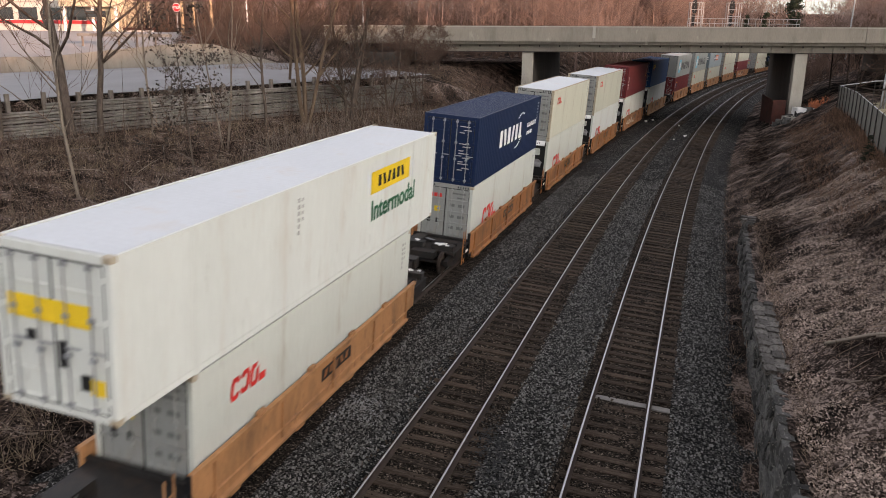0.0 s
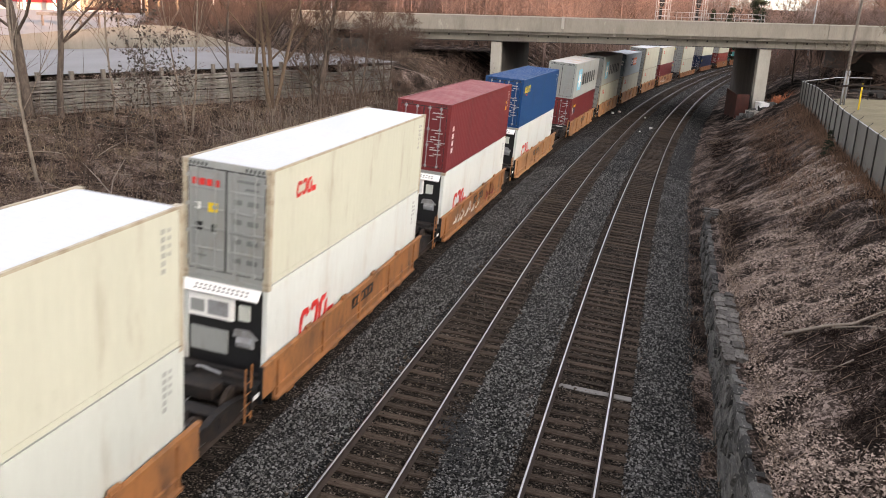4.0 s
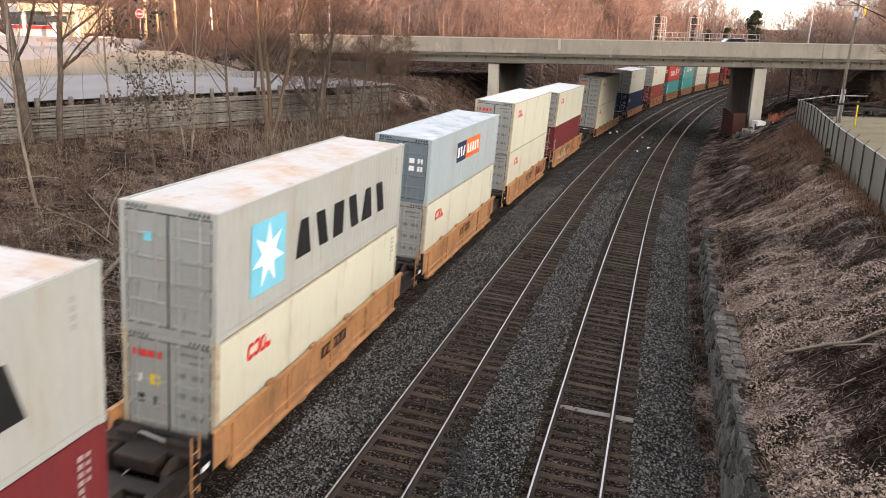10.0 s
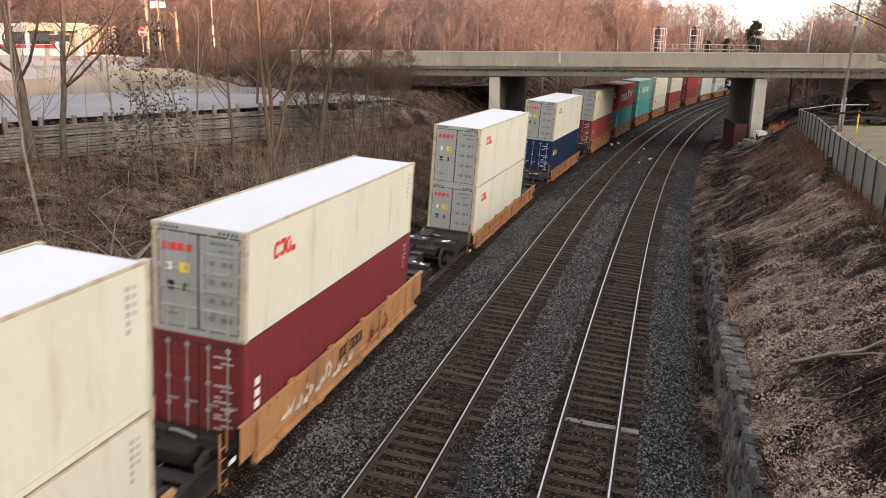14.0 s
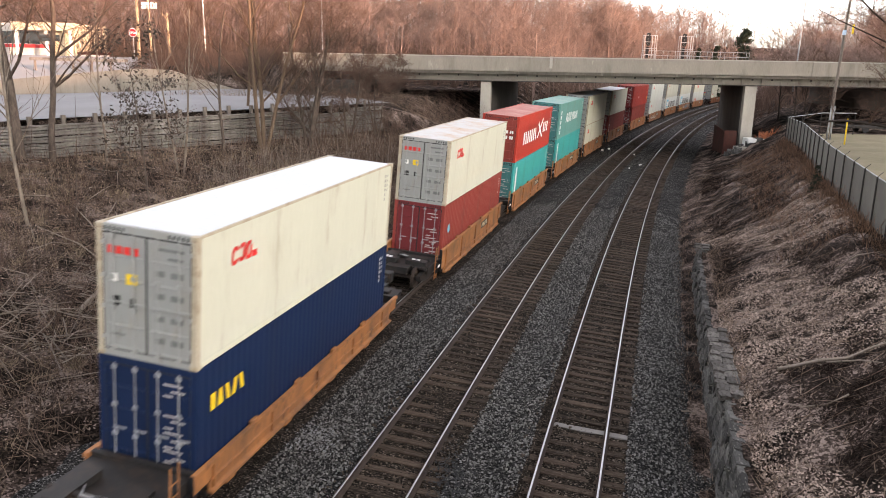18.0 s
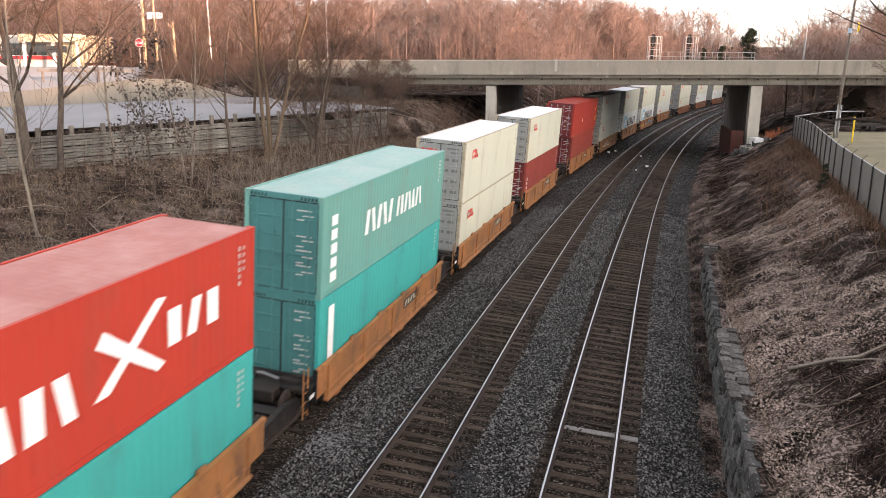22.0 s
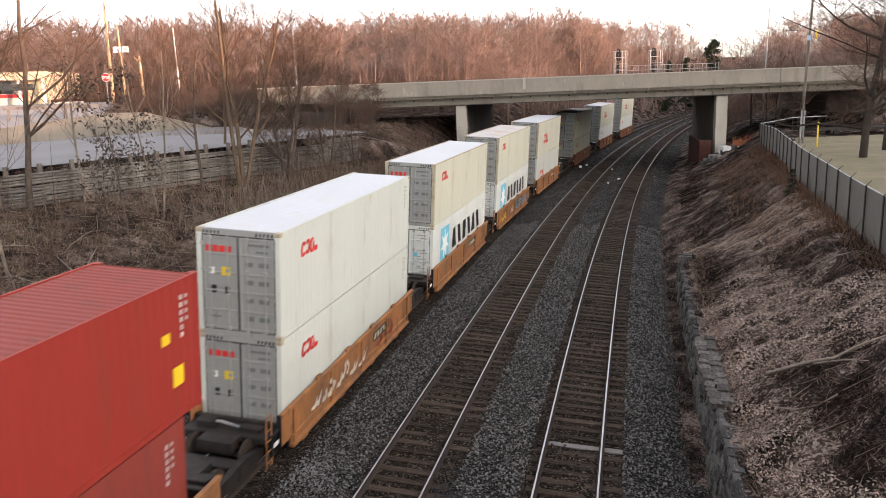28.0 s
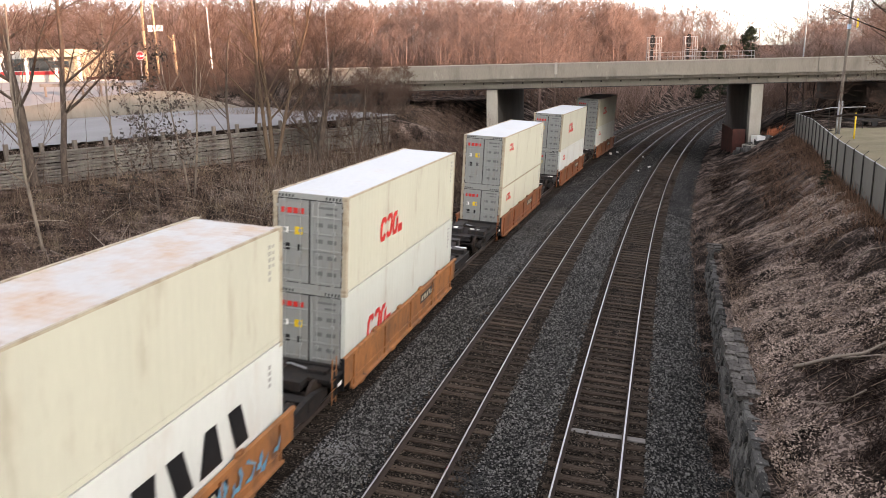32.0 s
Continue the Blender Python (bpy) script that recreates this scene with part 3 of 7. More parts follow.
BED = np.array([(-9.0, -0.85), (-8.3, -0.75), (-7.3, -0.55), (-6.6, -0.47), (-4.9, -0.45), (-3.3, -0.46), (-2.45, -0.42), (-1.75, -0.24), (-0.9, -0.205), (0, -0.20), (0.9, -0.205), (1.6, -0.24), (2.1, -0.36), (2.6, -0.26), (3.3, -0.205), (4.16, -0.20), (5.0, -0.205), (5.7, -0.26), (6.5, -0.55), (7.2, -0.75), (8.0, -0.95)]).T  # across the tracks, height


def bed_z(S, D):
    """Height of the ballast bed at S along and D across the middle track."""
    lean = sum(np.clip(1.9 - np.abs(D - c), 0, 1) * (D - c) for c in (D1, 0.0, D3)) * -CANT
    return np.interp(D, BED[0], BED[1]) + lean + sum(0.10 * step(-1.75, -1.45, D - c) * step(-0.85, -1.0, D - c) for c in (0.0, D3)) + 0.02 * np.sin(S * 0.9 + D * 2) * np.sin(S * 0.37)


def build_stones():
    """Loose stones on the bed where the camera passes nearest."""
    rng = np.random.default_rng(90)
    for name, label, mat, n, pick in (("ballast_stones", "loose grey crushed stones on the ballast bed", "stone_chip", 62000, lambda d: (np.abs(d - 0.12) > 1.2) & (np.abs(d - D3 - 0.12) > 1.2) & (np.abs(d - D1) > 1.7)), ("fouled_stones", "loose brown stones between the rails", "brown_chip", 15000, lambda d: (np.abs(d - 0.1) < 1.35) | (np.abs(d - D3 - 0.1) < 1.35))):
        s = 10 + 46 * rng.uniform(0, 1, n) ** 1.5
        d = rng.uniform(-7.2, 7.0, n)
        ok = pick(d) & (np.abs(np.abs(d) - 0.7525) > 0.1) & (np.abs(np.abs(d - D3) - 0.7525) > 0.1)
        s, d = s[ok], d[ok]
        x, y, _ = on_line(s, d)
        k = len(s)
        c = np.c_[x, y, bed_z(s, d) + 0.012]
        r = rng.uniform(0.018, 0.044, (k, 1))
        a = rng.normal(0, 1, (k, 3))
        a /= np.linalg.norm(a, axis=1, keepdims=True)
        b = np.cross(a, rng.normal(0, 1, (k, 3)))
        b /= np.linalg.norm(b, axis=1, keepdims=True)
        e = np.cross(a, b)
        v = np.stack([c + a * r * 1.3, c - a * r * 1.3, c + b * r, c - b * r, c + e * r * 0.8, c - e * r * 0.8], 1).reshape(-1, 3)
        f = (np.arange(k) * 6)[:, None, None] + np.array([[0, 2, 4], [2, 1, 4], [1, 3, 4], [3, 0, 4], [2, 0, 5], [1, 2, 5], [3, 1, 5], [0, 3, 5]])[None]
        tagged(new(name, mesh_np(name, v, f.reshape(-1, 3), M[mat])), label, "ballast stones", kind="stuff")


def build_ballast():
    dd = np.concatenate([np.linspace(a, b, 4)[:-1] for a, b in zip(BED[0], BED[0][1:])] + [[8.0]])
    ss = np.r_[np.arange(-420, 0, 10.0), np.arange(0, 110, 0.4), np.arange(110, 300, 2.0), np.arange(300, 540, 8.0)]
    S, D = np.meshgrid(ss, dd, indexing="ij")
    X, Y, th = on_line(S, D)
    rng = np.random.default_rng(3)
    Z = bed_z(S, D) + rng.normal(0, 0.012, S.shape)
    i = np.arange(S.size).reshape(S.shape)
    quads = np.stack([i[:-1, :-1], i[:-1, 1:], i[1:, 1:], i[1:, :-1]], -1).reshape(-1, 4)
    me = mesh_np("ballast", np.stack([X, Y, Z], -1).reshape(-1, 3), quads, M["ballast"])
    me.materials.append(M["fouled_shade"])
    mid = (D[:-1, :-1] + D[1:, 1:]) / 2
    # inner track's band is wider: partly the train's shadow, put in as brown stone
    inside = (np.abs(mid - 0.12) < 1.15) | (np.abs(mid - D3 - 0.12) < 1.15) | (np.abs(mid - D1) < 1.7)
    me.polygons.foreach_set("material_index", inside.astype(np.int32).ravel())
    tagged(new("ballast_bed", me), "dark grey crushed-stone ballast under the tracks", "ballast", kind="structure")


build_ground()
build_ballast()
build_stones()


# ---- tracks ----
def rail_mesh(d, side, s0, s1, ds, dz):
    """Rail head, web and foot along the line."""
    lift = dz - side * CANT * 0.7525
    prof = [(-0.024, 0.0), (0.024, 0.0), (0.036, -0.035), (0.010, -0.05), (0.010, -0.15), (0.07, -0.172), (0.07, -0.182), (-0.07, -0.182), (-0.07, -0.172), (-0.010, -0.15), (-0.010, -0.05), (-0.036, -0.035)]
    ss = np.arange(s0, s1 + ds, ds)
    n = len(prof)
    P_ = np.array(prof)
    X, Y, th = on_line(ss[:, None] + 0 * P_[None, :, 0], d + side * 0.7525 + P_[None, :, 0] + 0 * ss[:, None])
    Z = lift + P_[None, :, 1] + 0 * X
    i = np.arange(X.size).reshape(X.shape)
    j = np.roll(i, -1, axis=1)
    quads = np.stack([i[:-1], i[1:], j[1:], j[:-1]], -1).reshape(-1, 4)
    me = mesh_np("rail", np.stack([X, Y, Z], -1).reshape(-1, 3), quads, M["rail_side"])
    me.materials.append(M["rail_head"])
    top = np.tile((np.arange(n) == 0).astype(np.int32), len(ss) - 1)
    me.polygons.foreach_set("material_index", top)
    return me


TIE_V = boxes((-1.3, -0.115, -0.18, 1.3, 0.115, 0.0), bevel=0.012)
TIES = []
for k, wob in enumerate((0.0, 0.012, -0.01)):
    vs = [(x + wob * (1 if y > 0 else -1), y * (1 + wob * 3), z + 0.006 * math.sin(9 * x + k)) for x, y, z in TIE_V[0]]
    TIES.append(mesh_of("tie", vs, TIE_V[1], M["tie"]))
PALE_TIE = mesh_of("tie", *TIE_V, M["tie_pale"])


def build_track(name, d, piece_from, piece_to, pale=(), dz=0.0):
    root = tagged(empty(name), "railway track with polished steel rails on worn timber ties", "railway track", kind="structure")
    for side in (-1, 1):
        part("rail", rail_mesh(d, side, -420, 540, 2.0, dz), root)
    rng = random.Random(int(d * 10) + 50)
    rest_v, rest_f = [], []
    s = -20.0
    while s < 330:
        near = piece_from <= s <= piece_to
        x, y, th = on_line(s + rng.uniform(-0.03, 0.03), d + rng.uniform(-0.05, 0.05))
        m = Matrix.Translation((float(x), float(y), dz - 0.182)) @ pose(0, 0, 0, 0, math.degrees(CANT), -math.degrees(float(th)) + rng.uniform(-1.2, 1.2))
        if near:
            light = any(abs(s - q) < 0.27 for q in pale)
            part("tie", PALE_TIE if light else rng.choice(TIES), root, m, "pale newer tie" if light else "")
        else:
            k = len(rest_v)
            rest_v += [m @ Vector(v) for v in TIE_V[0]]
            rest_f += [[i + k for i in f] for f in TIE_V[1]]
        s += 0.535
    part("far_ties", mesh_of("far_ties", rest_v, rest_f, M["tie"]), root)["kind"] = "stuff"
    return root


build_track("track_middle", 0.0, 9.0, 110.0)
build_track("track_outer", D3, 9.0, 110.0, pale=(21.9,))
build_track("track_inner", D1, 40.0, 41.0, dz=DROP)


# ---- containers ----
W2 = 1.219


def corrugated(length, rise, depth, pitch, axis):
    """A trapezoid-ribbed sheet of length by rise, ribs upright; axis x: faces along x, ribs across y."""
    n = max(1, round(length / pitch))
    p = length / n
    us, hs = [], []
    for k in range(n):
        u = -length / 2 + k * p
        us += [u, u + 0.28 * p, u + 0.5 * p, u + 0.78 * p]
        hs += [0, 0, -depth, -depth]
    us.append(length / 2), hs.append(0)
    vs, fs = [], []
    for u, h in zip(us, hs):
        vs += [(h, u, 0), (h, u, rise)]
    for k in range(len(us) - 1):
        fs.append([2 * k, 2 * k + 2, 2 * k + 3, 2 * k + 1])
    return vs, fs


def relief(xs, zs, depth):
    """A closed panel facing -y whose face lies at depth(x, z)."""
    nx = len(xs)
    vs = [(x, depth(x, z), z) for z in zs for x in xs]
    fs = [[j * nx + i, j * nx + i + 1, (j + 1) * nx + i + 1, (j + 1) * nx + i] for j in range(len(zs) - 1) for i in range(nx - 1)]
    k = len(vs)
    vs += [(xs[0], 0.03, zs[0]), (xs[-1], 0.03, zs[0]), (xs[-1], 0.03, zs[-1]), (xs[0], 0.03, zs[-1])]
    m = k - nx
    fs += [[k + 3, k + 2, k + 1, k], [k, k + 1, *reversed(range(nx))], [k + 2, k + 3, *range(m, k)], [k + 3, k, *range(0, k, nx)], [k + 1, k + 2, *reversed(range(nx - 1, k, nx))]]
    return vs, fs


_kit = {}


def kit(length, tall, body, roof, door):
    """The shared meshes of one size and colour of container."""
    key = (length, tall, body, roof, door)
    if key in _kit:
        return _kit[key]
    b, r, dr = P[body], P[roof], P[door]
    edge = P["cream_edge"] if body == "cream" else b
    side_v, side_f = corrugated(length - 0.3, tall - 0.21, 0.003 if body in ("cream", "white", "pale") else 0.005 if body != "redbrown" else 0.009, 0.285, "x")
    side_v = [(x, y, z + 0.16) for x, y, z in side_v]
    rv, rf = corrugated(length - 0.3, 2 * W2 - 0.2, 0.022 if roof in ("roof_maroon", "redbrown", "navy", "blue") else 0.006, 0.42 if roof == "roof_maroon" else 0.21, "x")
    roof_v = [(z - (W2 - 0.1), y, x) for x, y, z in rv]
    k = {
        "side": mesh_of("side_panel", side_v, side_f, b),
        "roof": mesh_of("roof_panel", roof_v, [list(reversed(f)) for f in rf], r),
        "top_rail": box_mesh("top_rail", edge, (-0.06, -length / 2 + 0.15, -0.055, 0.0, length / 2 - 0.15, 0.0)),
        "bottom_rail": box_mesh("bottom_rail", b, (-0.05, -length / 2 + 0.15, 0.025, 0.0, length / 2 - 0.15, 0.16)),
        "post": box_mesh("corner_post", edge, (-0.08, -0.08, 0.12, 0.08, 0.08, tall - 0.12), bevel=0.02),
        "casting": box_mesh("corner_casting", P["cream_edge"] if body in ("cream", "pale", "white") else P[body], (-0.09, -0.09, 0.0, 0.09, 0.09, 0.118), bevel=0.015),
        "end": mesh_of("end_panel", *joined(boxes((-W2 + 0.16, -0.03, 0.12, W2 - 0.16, 0.0, tall - 0.12)), *[boxes((-W2 + 0.3 + q * 0.3, 0.0, 0.2, -W2 + 0.42 + q * 0.3, 0.03, tall - 0.2)) for q in range(7)]), b),
        "header": box_mesh("door_header", P[door], (-W2 + 0.16, -0.03, tall - 0.16, W2 - 0.16, 0.05, tall)),
        "sill": box_mesh("door_sill", P[door], (-W2 + 0.16, -0.03, 0.0, W2 - 0.16, 0.05, 0.15)),
    }
    w, h = W2 - 0.185, tall - 0.36
    k["door"] = mesh_of("door", *relief([0, 0.06, 0.075, w - 0.075, w - 0.06, w], [0, 0.06, 0.075, *[q for g in (0.2, 0.4, 0.6, 0.8) for q in (h * g - 0.02, h * g, h * g + 0.035, h * g + 0.055)], h - 0.075, h - 0.06, h], lambda x, z: -0.022 if x < 0.07 or x > w - 0.07 or z < 0.07 or z > h - 0.07 else -0.014 if any(h * g - 0.005 < z < h * g + 0.04 for g in (0.2, 0.4, 0.6, 0.8)) else 0.006), dr)
    k["rod"] = mesh_of("lock_rod", *joined(tube([(0, 0, -0.05), (0, 0, h + 0.05)], 0.018, 5), *[boxes((-0.05, -0.03, q, 0.05, 0.03, q + 0.09)) for q in (0.0, 0.35 * h, 0.62 * h, h - 0.09)], boxes((-0.02, -0.03, 0.42 * h, 0.28, 0.0, 0.42 * h + 0.035))), M["galv"] if door in ("navy", "blue", "maroon", "white") else dr)
    k["hinge"] = box_mesh("hinge", dr, (-0.06, -0.03, 0.0, 0.03, 0.0, 0.09))
    k["gasket"] = mesh_of("door_gasket", *joined(boxes((-0.022, -0.025, 0.18, 0.022, -0.005, tall - 0.2)), boxes((-W2 + 0.17, -0.022, tall - 0.195, W2 - 0.17, -0.004, tall - 0.163)), boxes((-W2 + 0.17, -0.022, 0.152, W2 - 0.17, -0.004, 0.175)), *[boxes((x - 0.012, -0.02, 0.18, x + 0.012, -0.004, tall - 0.2)) for x in (-W2 + 0.165, W2 - 0.165)]), M["black_paint"])
    k["bands"] = mesh_of("hazard_stripes", *joined(*[boxes((-W2 + 0.2 + q * 0.11, -0.035, tall - 0.13, -W2 + 0.25 + q * 0.11, -0.031, tall - 0.05)) for q in range(5)], *[boxes((W2 - 0.7 + q * 0.11, -0.035, tall - 0.13, W2 - 0.65 + q * 0.11, -0.031, tall - 0.05)) for q in range(5)]), M["black_paint"])
    _kit[key] = k
    return k


def flat(shapes, thick=0.004):
    """Flat shapes (lists of (u, v) outlines, counter-clockwise) on a side wall: u along from the near end, v up."""
    vs, fs = [], []
    for o in shapes:
        k, c = len(vs), len(o)
        vs += [(thick, u, v) for u, v in o] + [(0, u, v) for u, v in o]
        fs.append([k + i for i in range(c)])
        fs += [[k + (i + 1) % c, k + i, k + c + i, k + c + (i + 1) % c] for i in range(c)]
    return vs, fs


def rect(u, v, w, h, lean=0.0):
    return [(u, v), (u + w, v), (u + w + lean, v + h), (u + lean, v + h)]


def bent_ring(u, v, w, h, t, turn):
    """An open angular ring as one outline; turn picks the open side."""
    c = [(0.2, 0), (0.8, 0), (1, 0.22), (1, 0.78), (0.8, 1), (0.2, 1), (0, 0.78), (0, 0.22)]
    c = c[turn:] + c[:turn]
    o = [(u + a * w + 0.14 * h * b, v + b * h) for a, b in c]
    i = [(u + w / 2 + (a - 0.5) * (w - 2 * t) + 0.14 * h * b, v + h / 2 + (b - 0.5) * (h - 2 * t)) for a, b in c]
    return o + list(reversed(i))


def mark_rings(u, v, h):
    """A wordmark drawn as plain open rings and a bar."""
    w = h * 0.66
    out = [bent_ring(u + k * w * 1.1, v + 0.04 * h * (k % 2), w, h * 0.96, 0.2 * h, (3, 7, 4)[k]) for k in range(3)]
    x = u + 3 * w * 1.1
    return out + [[(x, v), (x + w * 0.8, v), (x + w * 0.86, v + 0.34 * h), (x + 0.05 * h, v + 0.34 * h)]]


UNITS = [
    [(0, 0), (0.6, 0), (0.95, 1), (0.35, 1)],
    [(0.1, 0), (0.85, 0), (0.85, 1), (0.1, 1)],
    [(0.35, 0), (0.95, 0), (0.6, 1), (0, 1)],
    [(0, 0), (0.95, 0), (0.7, 1), (0.25, 1)],
]


def mark_bars(u, v, h, count, pitch, seed=0):
    """A wordmark drawn as a row of plain cut blocks."""
    rng = random.Random(seed)
    last, out = -1, []
    for k in range(count):
        q = rng.choice([i for i in range(len(UNITS)) if i != last])
        last = q
        out.append([(u + k * pitch + a * pitch * 0.82, v + b * h) for a, b in UNITS[q]])
    return out


def star(u, v, r):
    pts = []
    for k in range(14):
        q = r if k % 2 == 0 else r * 0.42
        pts.append((u + q * math.sin(math.pi * k / 7), v + q * math.cos(math.pi * k / 7)))
    return [list(reversed(pts))]


def word(text, size, mat, name):
    """Readable lettering in the built-in font, as a flat mesh."""
    cu = bpy.data.curves.new(name, "FONT")
    cu.body, cu.size, cu.extrude, cu.offset = text, size, 0.003, 0.018 * size
    ob = bpy.data.objects.new(name, cu)
    scene.collection.objects.link(ob)
    me = bpy.data.meshes.new_from_object(ob.evaluated_get(bpy.context.evaluated_depsgraph_get()))
    bpy.data.objects.remove(ob)
    me.materials.clear()
    me.materials.append(mat)
    return me


def decals(root, length, tall, marks):
    """Marks on the side that faces the tracks: (name, material, shapes)."""
    for i, (name, mat, shapes) in enumerate(marks):
        at = Matrix.Translation((W2 + 0.001 + 0.002 * i, -length / 2, 0))
        if "wordmark" in name:
            mark = part(name, mesh_of(name, *flat(shapes[:1]), mat), root, at)
            for o in shapes[1:]:
                part("mark_block", mesh_of("mark_block", *flat([o]), mat), mark)
            continue
        ob = part(name, mesh_of(name, *flat(shapes), mat), root, at)
        if "code" in name or "small" in name:
            ob["kind"] = "stuff"


def cooling_end(root, h, tall):
    """The machinery end of a refrigerated box."""
    at = Matrix.Translation((0, -h + 0.02, 0))
    part("unit_recess", box_mesh("unit_recess", M["black_paint"], (-W2 + 0.16, 0.04, 0.1, W2 - 0.16, 0.14, tall - 0.1)), root, at)
    hood = part("hood", mesh_of("hood", *prism([(-0.20, tall - 0.40), (0.04, tall - 0.14), (0.04, tall - 0.08), (-0.24, tall - 0.36)], "x", -W2 + 0.1, W2 - 0.2), M["white_paint"]), root, at, "white slatted hood")
    for row, (y, z) in enumerate(((-0.09, tall - 0.225), (-0.16, tall - 0.295))):
        for q in range(12):
            part("slat", box_mesh("slat", M["black_paint"], (-0.78 + q * 0.13, y - 0.02, z - 0.02, -0.71 + q * 0.13, y + 0.02, z + 0.024)), hood)
    fan = part("fan_panel", box_mesh("fan_panel", M["white_paint"], (-W2 + 0.2, -0.10, tall - 1.08, 0.30, 0.04, tall - 0.46), bevel=0.08), root, at, "white fan panel")
    part("grille", box_mesh("grille", M["galv"], (-0.42, -0.115, tall - 0.98, 0.16, -0.10, tall - 0.58), bevel=0.05), fan)
    part("grille", box_mesh("grille", P["door_grey"], (-W2 + 0.3, -0.112, tall - 0.96, -0.52, -0.10, tall - 0.62), bevel=0.05), fan)
    part("condenser", box_mesh("condenser", P["door_grey"], (-W2 + 0.25, -0.03, 0.9, 0.1, 0.04, tall - 1.42)), root, at)
    part("compressor", mesh_of("compressor", *tube([(0.4, 0.0, 1.35), (0.85, 0.0, 1.35)], 0.16, 9), M["galv"]), root, at)
    part("control_box", box_mesh("control_box", P["pale"], (0.42, -0.05, tall - 1.02, 0.72, 0.04, tall - 0.62)), root, at)
    part("pipe_bracket", mesh_of("pipe_bracket", *prism([(0.25, tall - 1.5), (0.95, tall - 1.5), (0.7, tall - 1.28), (0.3, tall - 1.3)], "y", -0.04, 0.03), M["galv"]), root, at)


def container(length, tall, body, roof=None, door="door_grey", label="", marks=(), end_marks=(), stripes=True, cooled=False):
    k = kit(length, tall, body, roof or "roof_white", door)
    root = tagged(empty("shipping_container"), label, "container", "containers on the train")
    h = length / 2
    part("side_panel", k["side"], root, Matrix.Translation((W2 - 0.012, 0, 0)))
    part("side_panel", k["side"], root, Matrix.Translation((-W2 + 0.012, 0, 0)) @ pose(0, 0, 0, 0, 0, 180))
    part("roof_panel", k["roof"], root, Matrix.Translation((0, 0, tall - 0.012)), "")
    for sx in (-1, 1):
        for nm, z in (("top_rail", tall), ("bottom_rail", 0)):
            part(nm, k[nm], root, Matrix.Translation((W2 - 0.003, 0, z)) if sx > 0 else Matrix.Translation((-W2 + 0.003, 0, z)) @ pose(0, 0, 0, 0, 0, 180))
        for sy in (-1, 1):
            part("corner_post", k["post"], root, Matrix.Translation((sx * (W2 - 0.08), sy * (h - 0.08), 0)))
            for z in (0, tall - 0.118):
                part("corner_casting", k["casting"], root, Matrix.Translation((sx * (W2 - 0.085), sy * (h - 0.085), z + 0.001)))
    part("end_panel", k["end"], root, Matrix.Translation((0, h - 0.04, 0)))
    part("door_header", k["header"], root, Matrix.Translation((0, -h + 0.04, 0)))
    part("door_sill", k["sill"], root, Matrix.Translation((0, -h + 0.04, 0)))
    if cooled:
        cooling_end(root, h, tall)
        decals(root, length, tall, marks)
        return root
    part("door_gasket", k["gasket"], root, Matrix.Translation((0, -h + 0.03, 0)))
    if stripes:
        part("hazard_stripes", k["bands"], root, Matrix.Translation((0, -h + 0.04, 0)))["kind"] = "stuff"
    for sx in (-1, 1):
        m = Matrix.Translation((0.025, -h + 0.035, 0.17)) if sx > 0 else Matrix.Translation((-W2 + 0.16, -h + 0.035, 0.17))
        dr = part("door", k["door"], root, m)
        for q in (0.24, 0.74):
            part("lock_rod", k["rod"], dr, Matrix.Translation(((W2 - 0.185) * q, -0.05, 0)))
        for q in (0.08, 0.35, 0.62, 0.9):
            part("hinge", k["hinge"], dr, Matrix.Translation((W2 - 0.185 if sx > 0 else 0.03, -0.02, (tall - 0.36) * q)))
    decals(root, length, tall, marks)
    for name, mat, items in end_marks:
        ob = part(name, box_mesh(name, mat, *[(x - w / 2, -0.008, z, x + w / 2, 0, z + hh) for x, z, w, hh in items]), root, Matrix.Translation((0, -h + 0.008, 0)))
        if len(items) > 1:
            ob["kind"] = "stuff"
    return root




def door_bars(tall, mat, squares=False):
    """Small unreadable lines of door markings, or four white squares."""
    if squares:
        return ("door_label", M["white_paint"], [(x, tall * z, 0.22, 0.2) for x in (0.42, 0.78) for z in (0.50, 0.62)])
    rows = []
    for k, z in enumerate((0.22, 0.25, 0.31, 0.34, 0.40, 0.46, 0.50, 0.56, 0.60, 0.76, 0.80, 0.85)):
        rows.append((0.52 + 0.12 * ((k * 5) % 3), tall * z, 0.22 + 0.12 * ((k * 7) % 3), 0.035))
    return ("door_markings", mat, rows)


def code_marks(length, tall, mat, at=None):
    """The small upright code near the far end of the side."""
    u = at or length - 0.75
    return ("code_marking", mat, [rect(u, tall - 0.42 - k * 0.16, 0.09, 0.10) for k in range(6)] + [rect(u + 0.2, tall - 0.42 - k * 0.16, 0.07, 0.08) for k in range(4)])


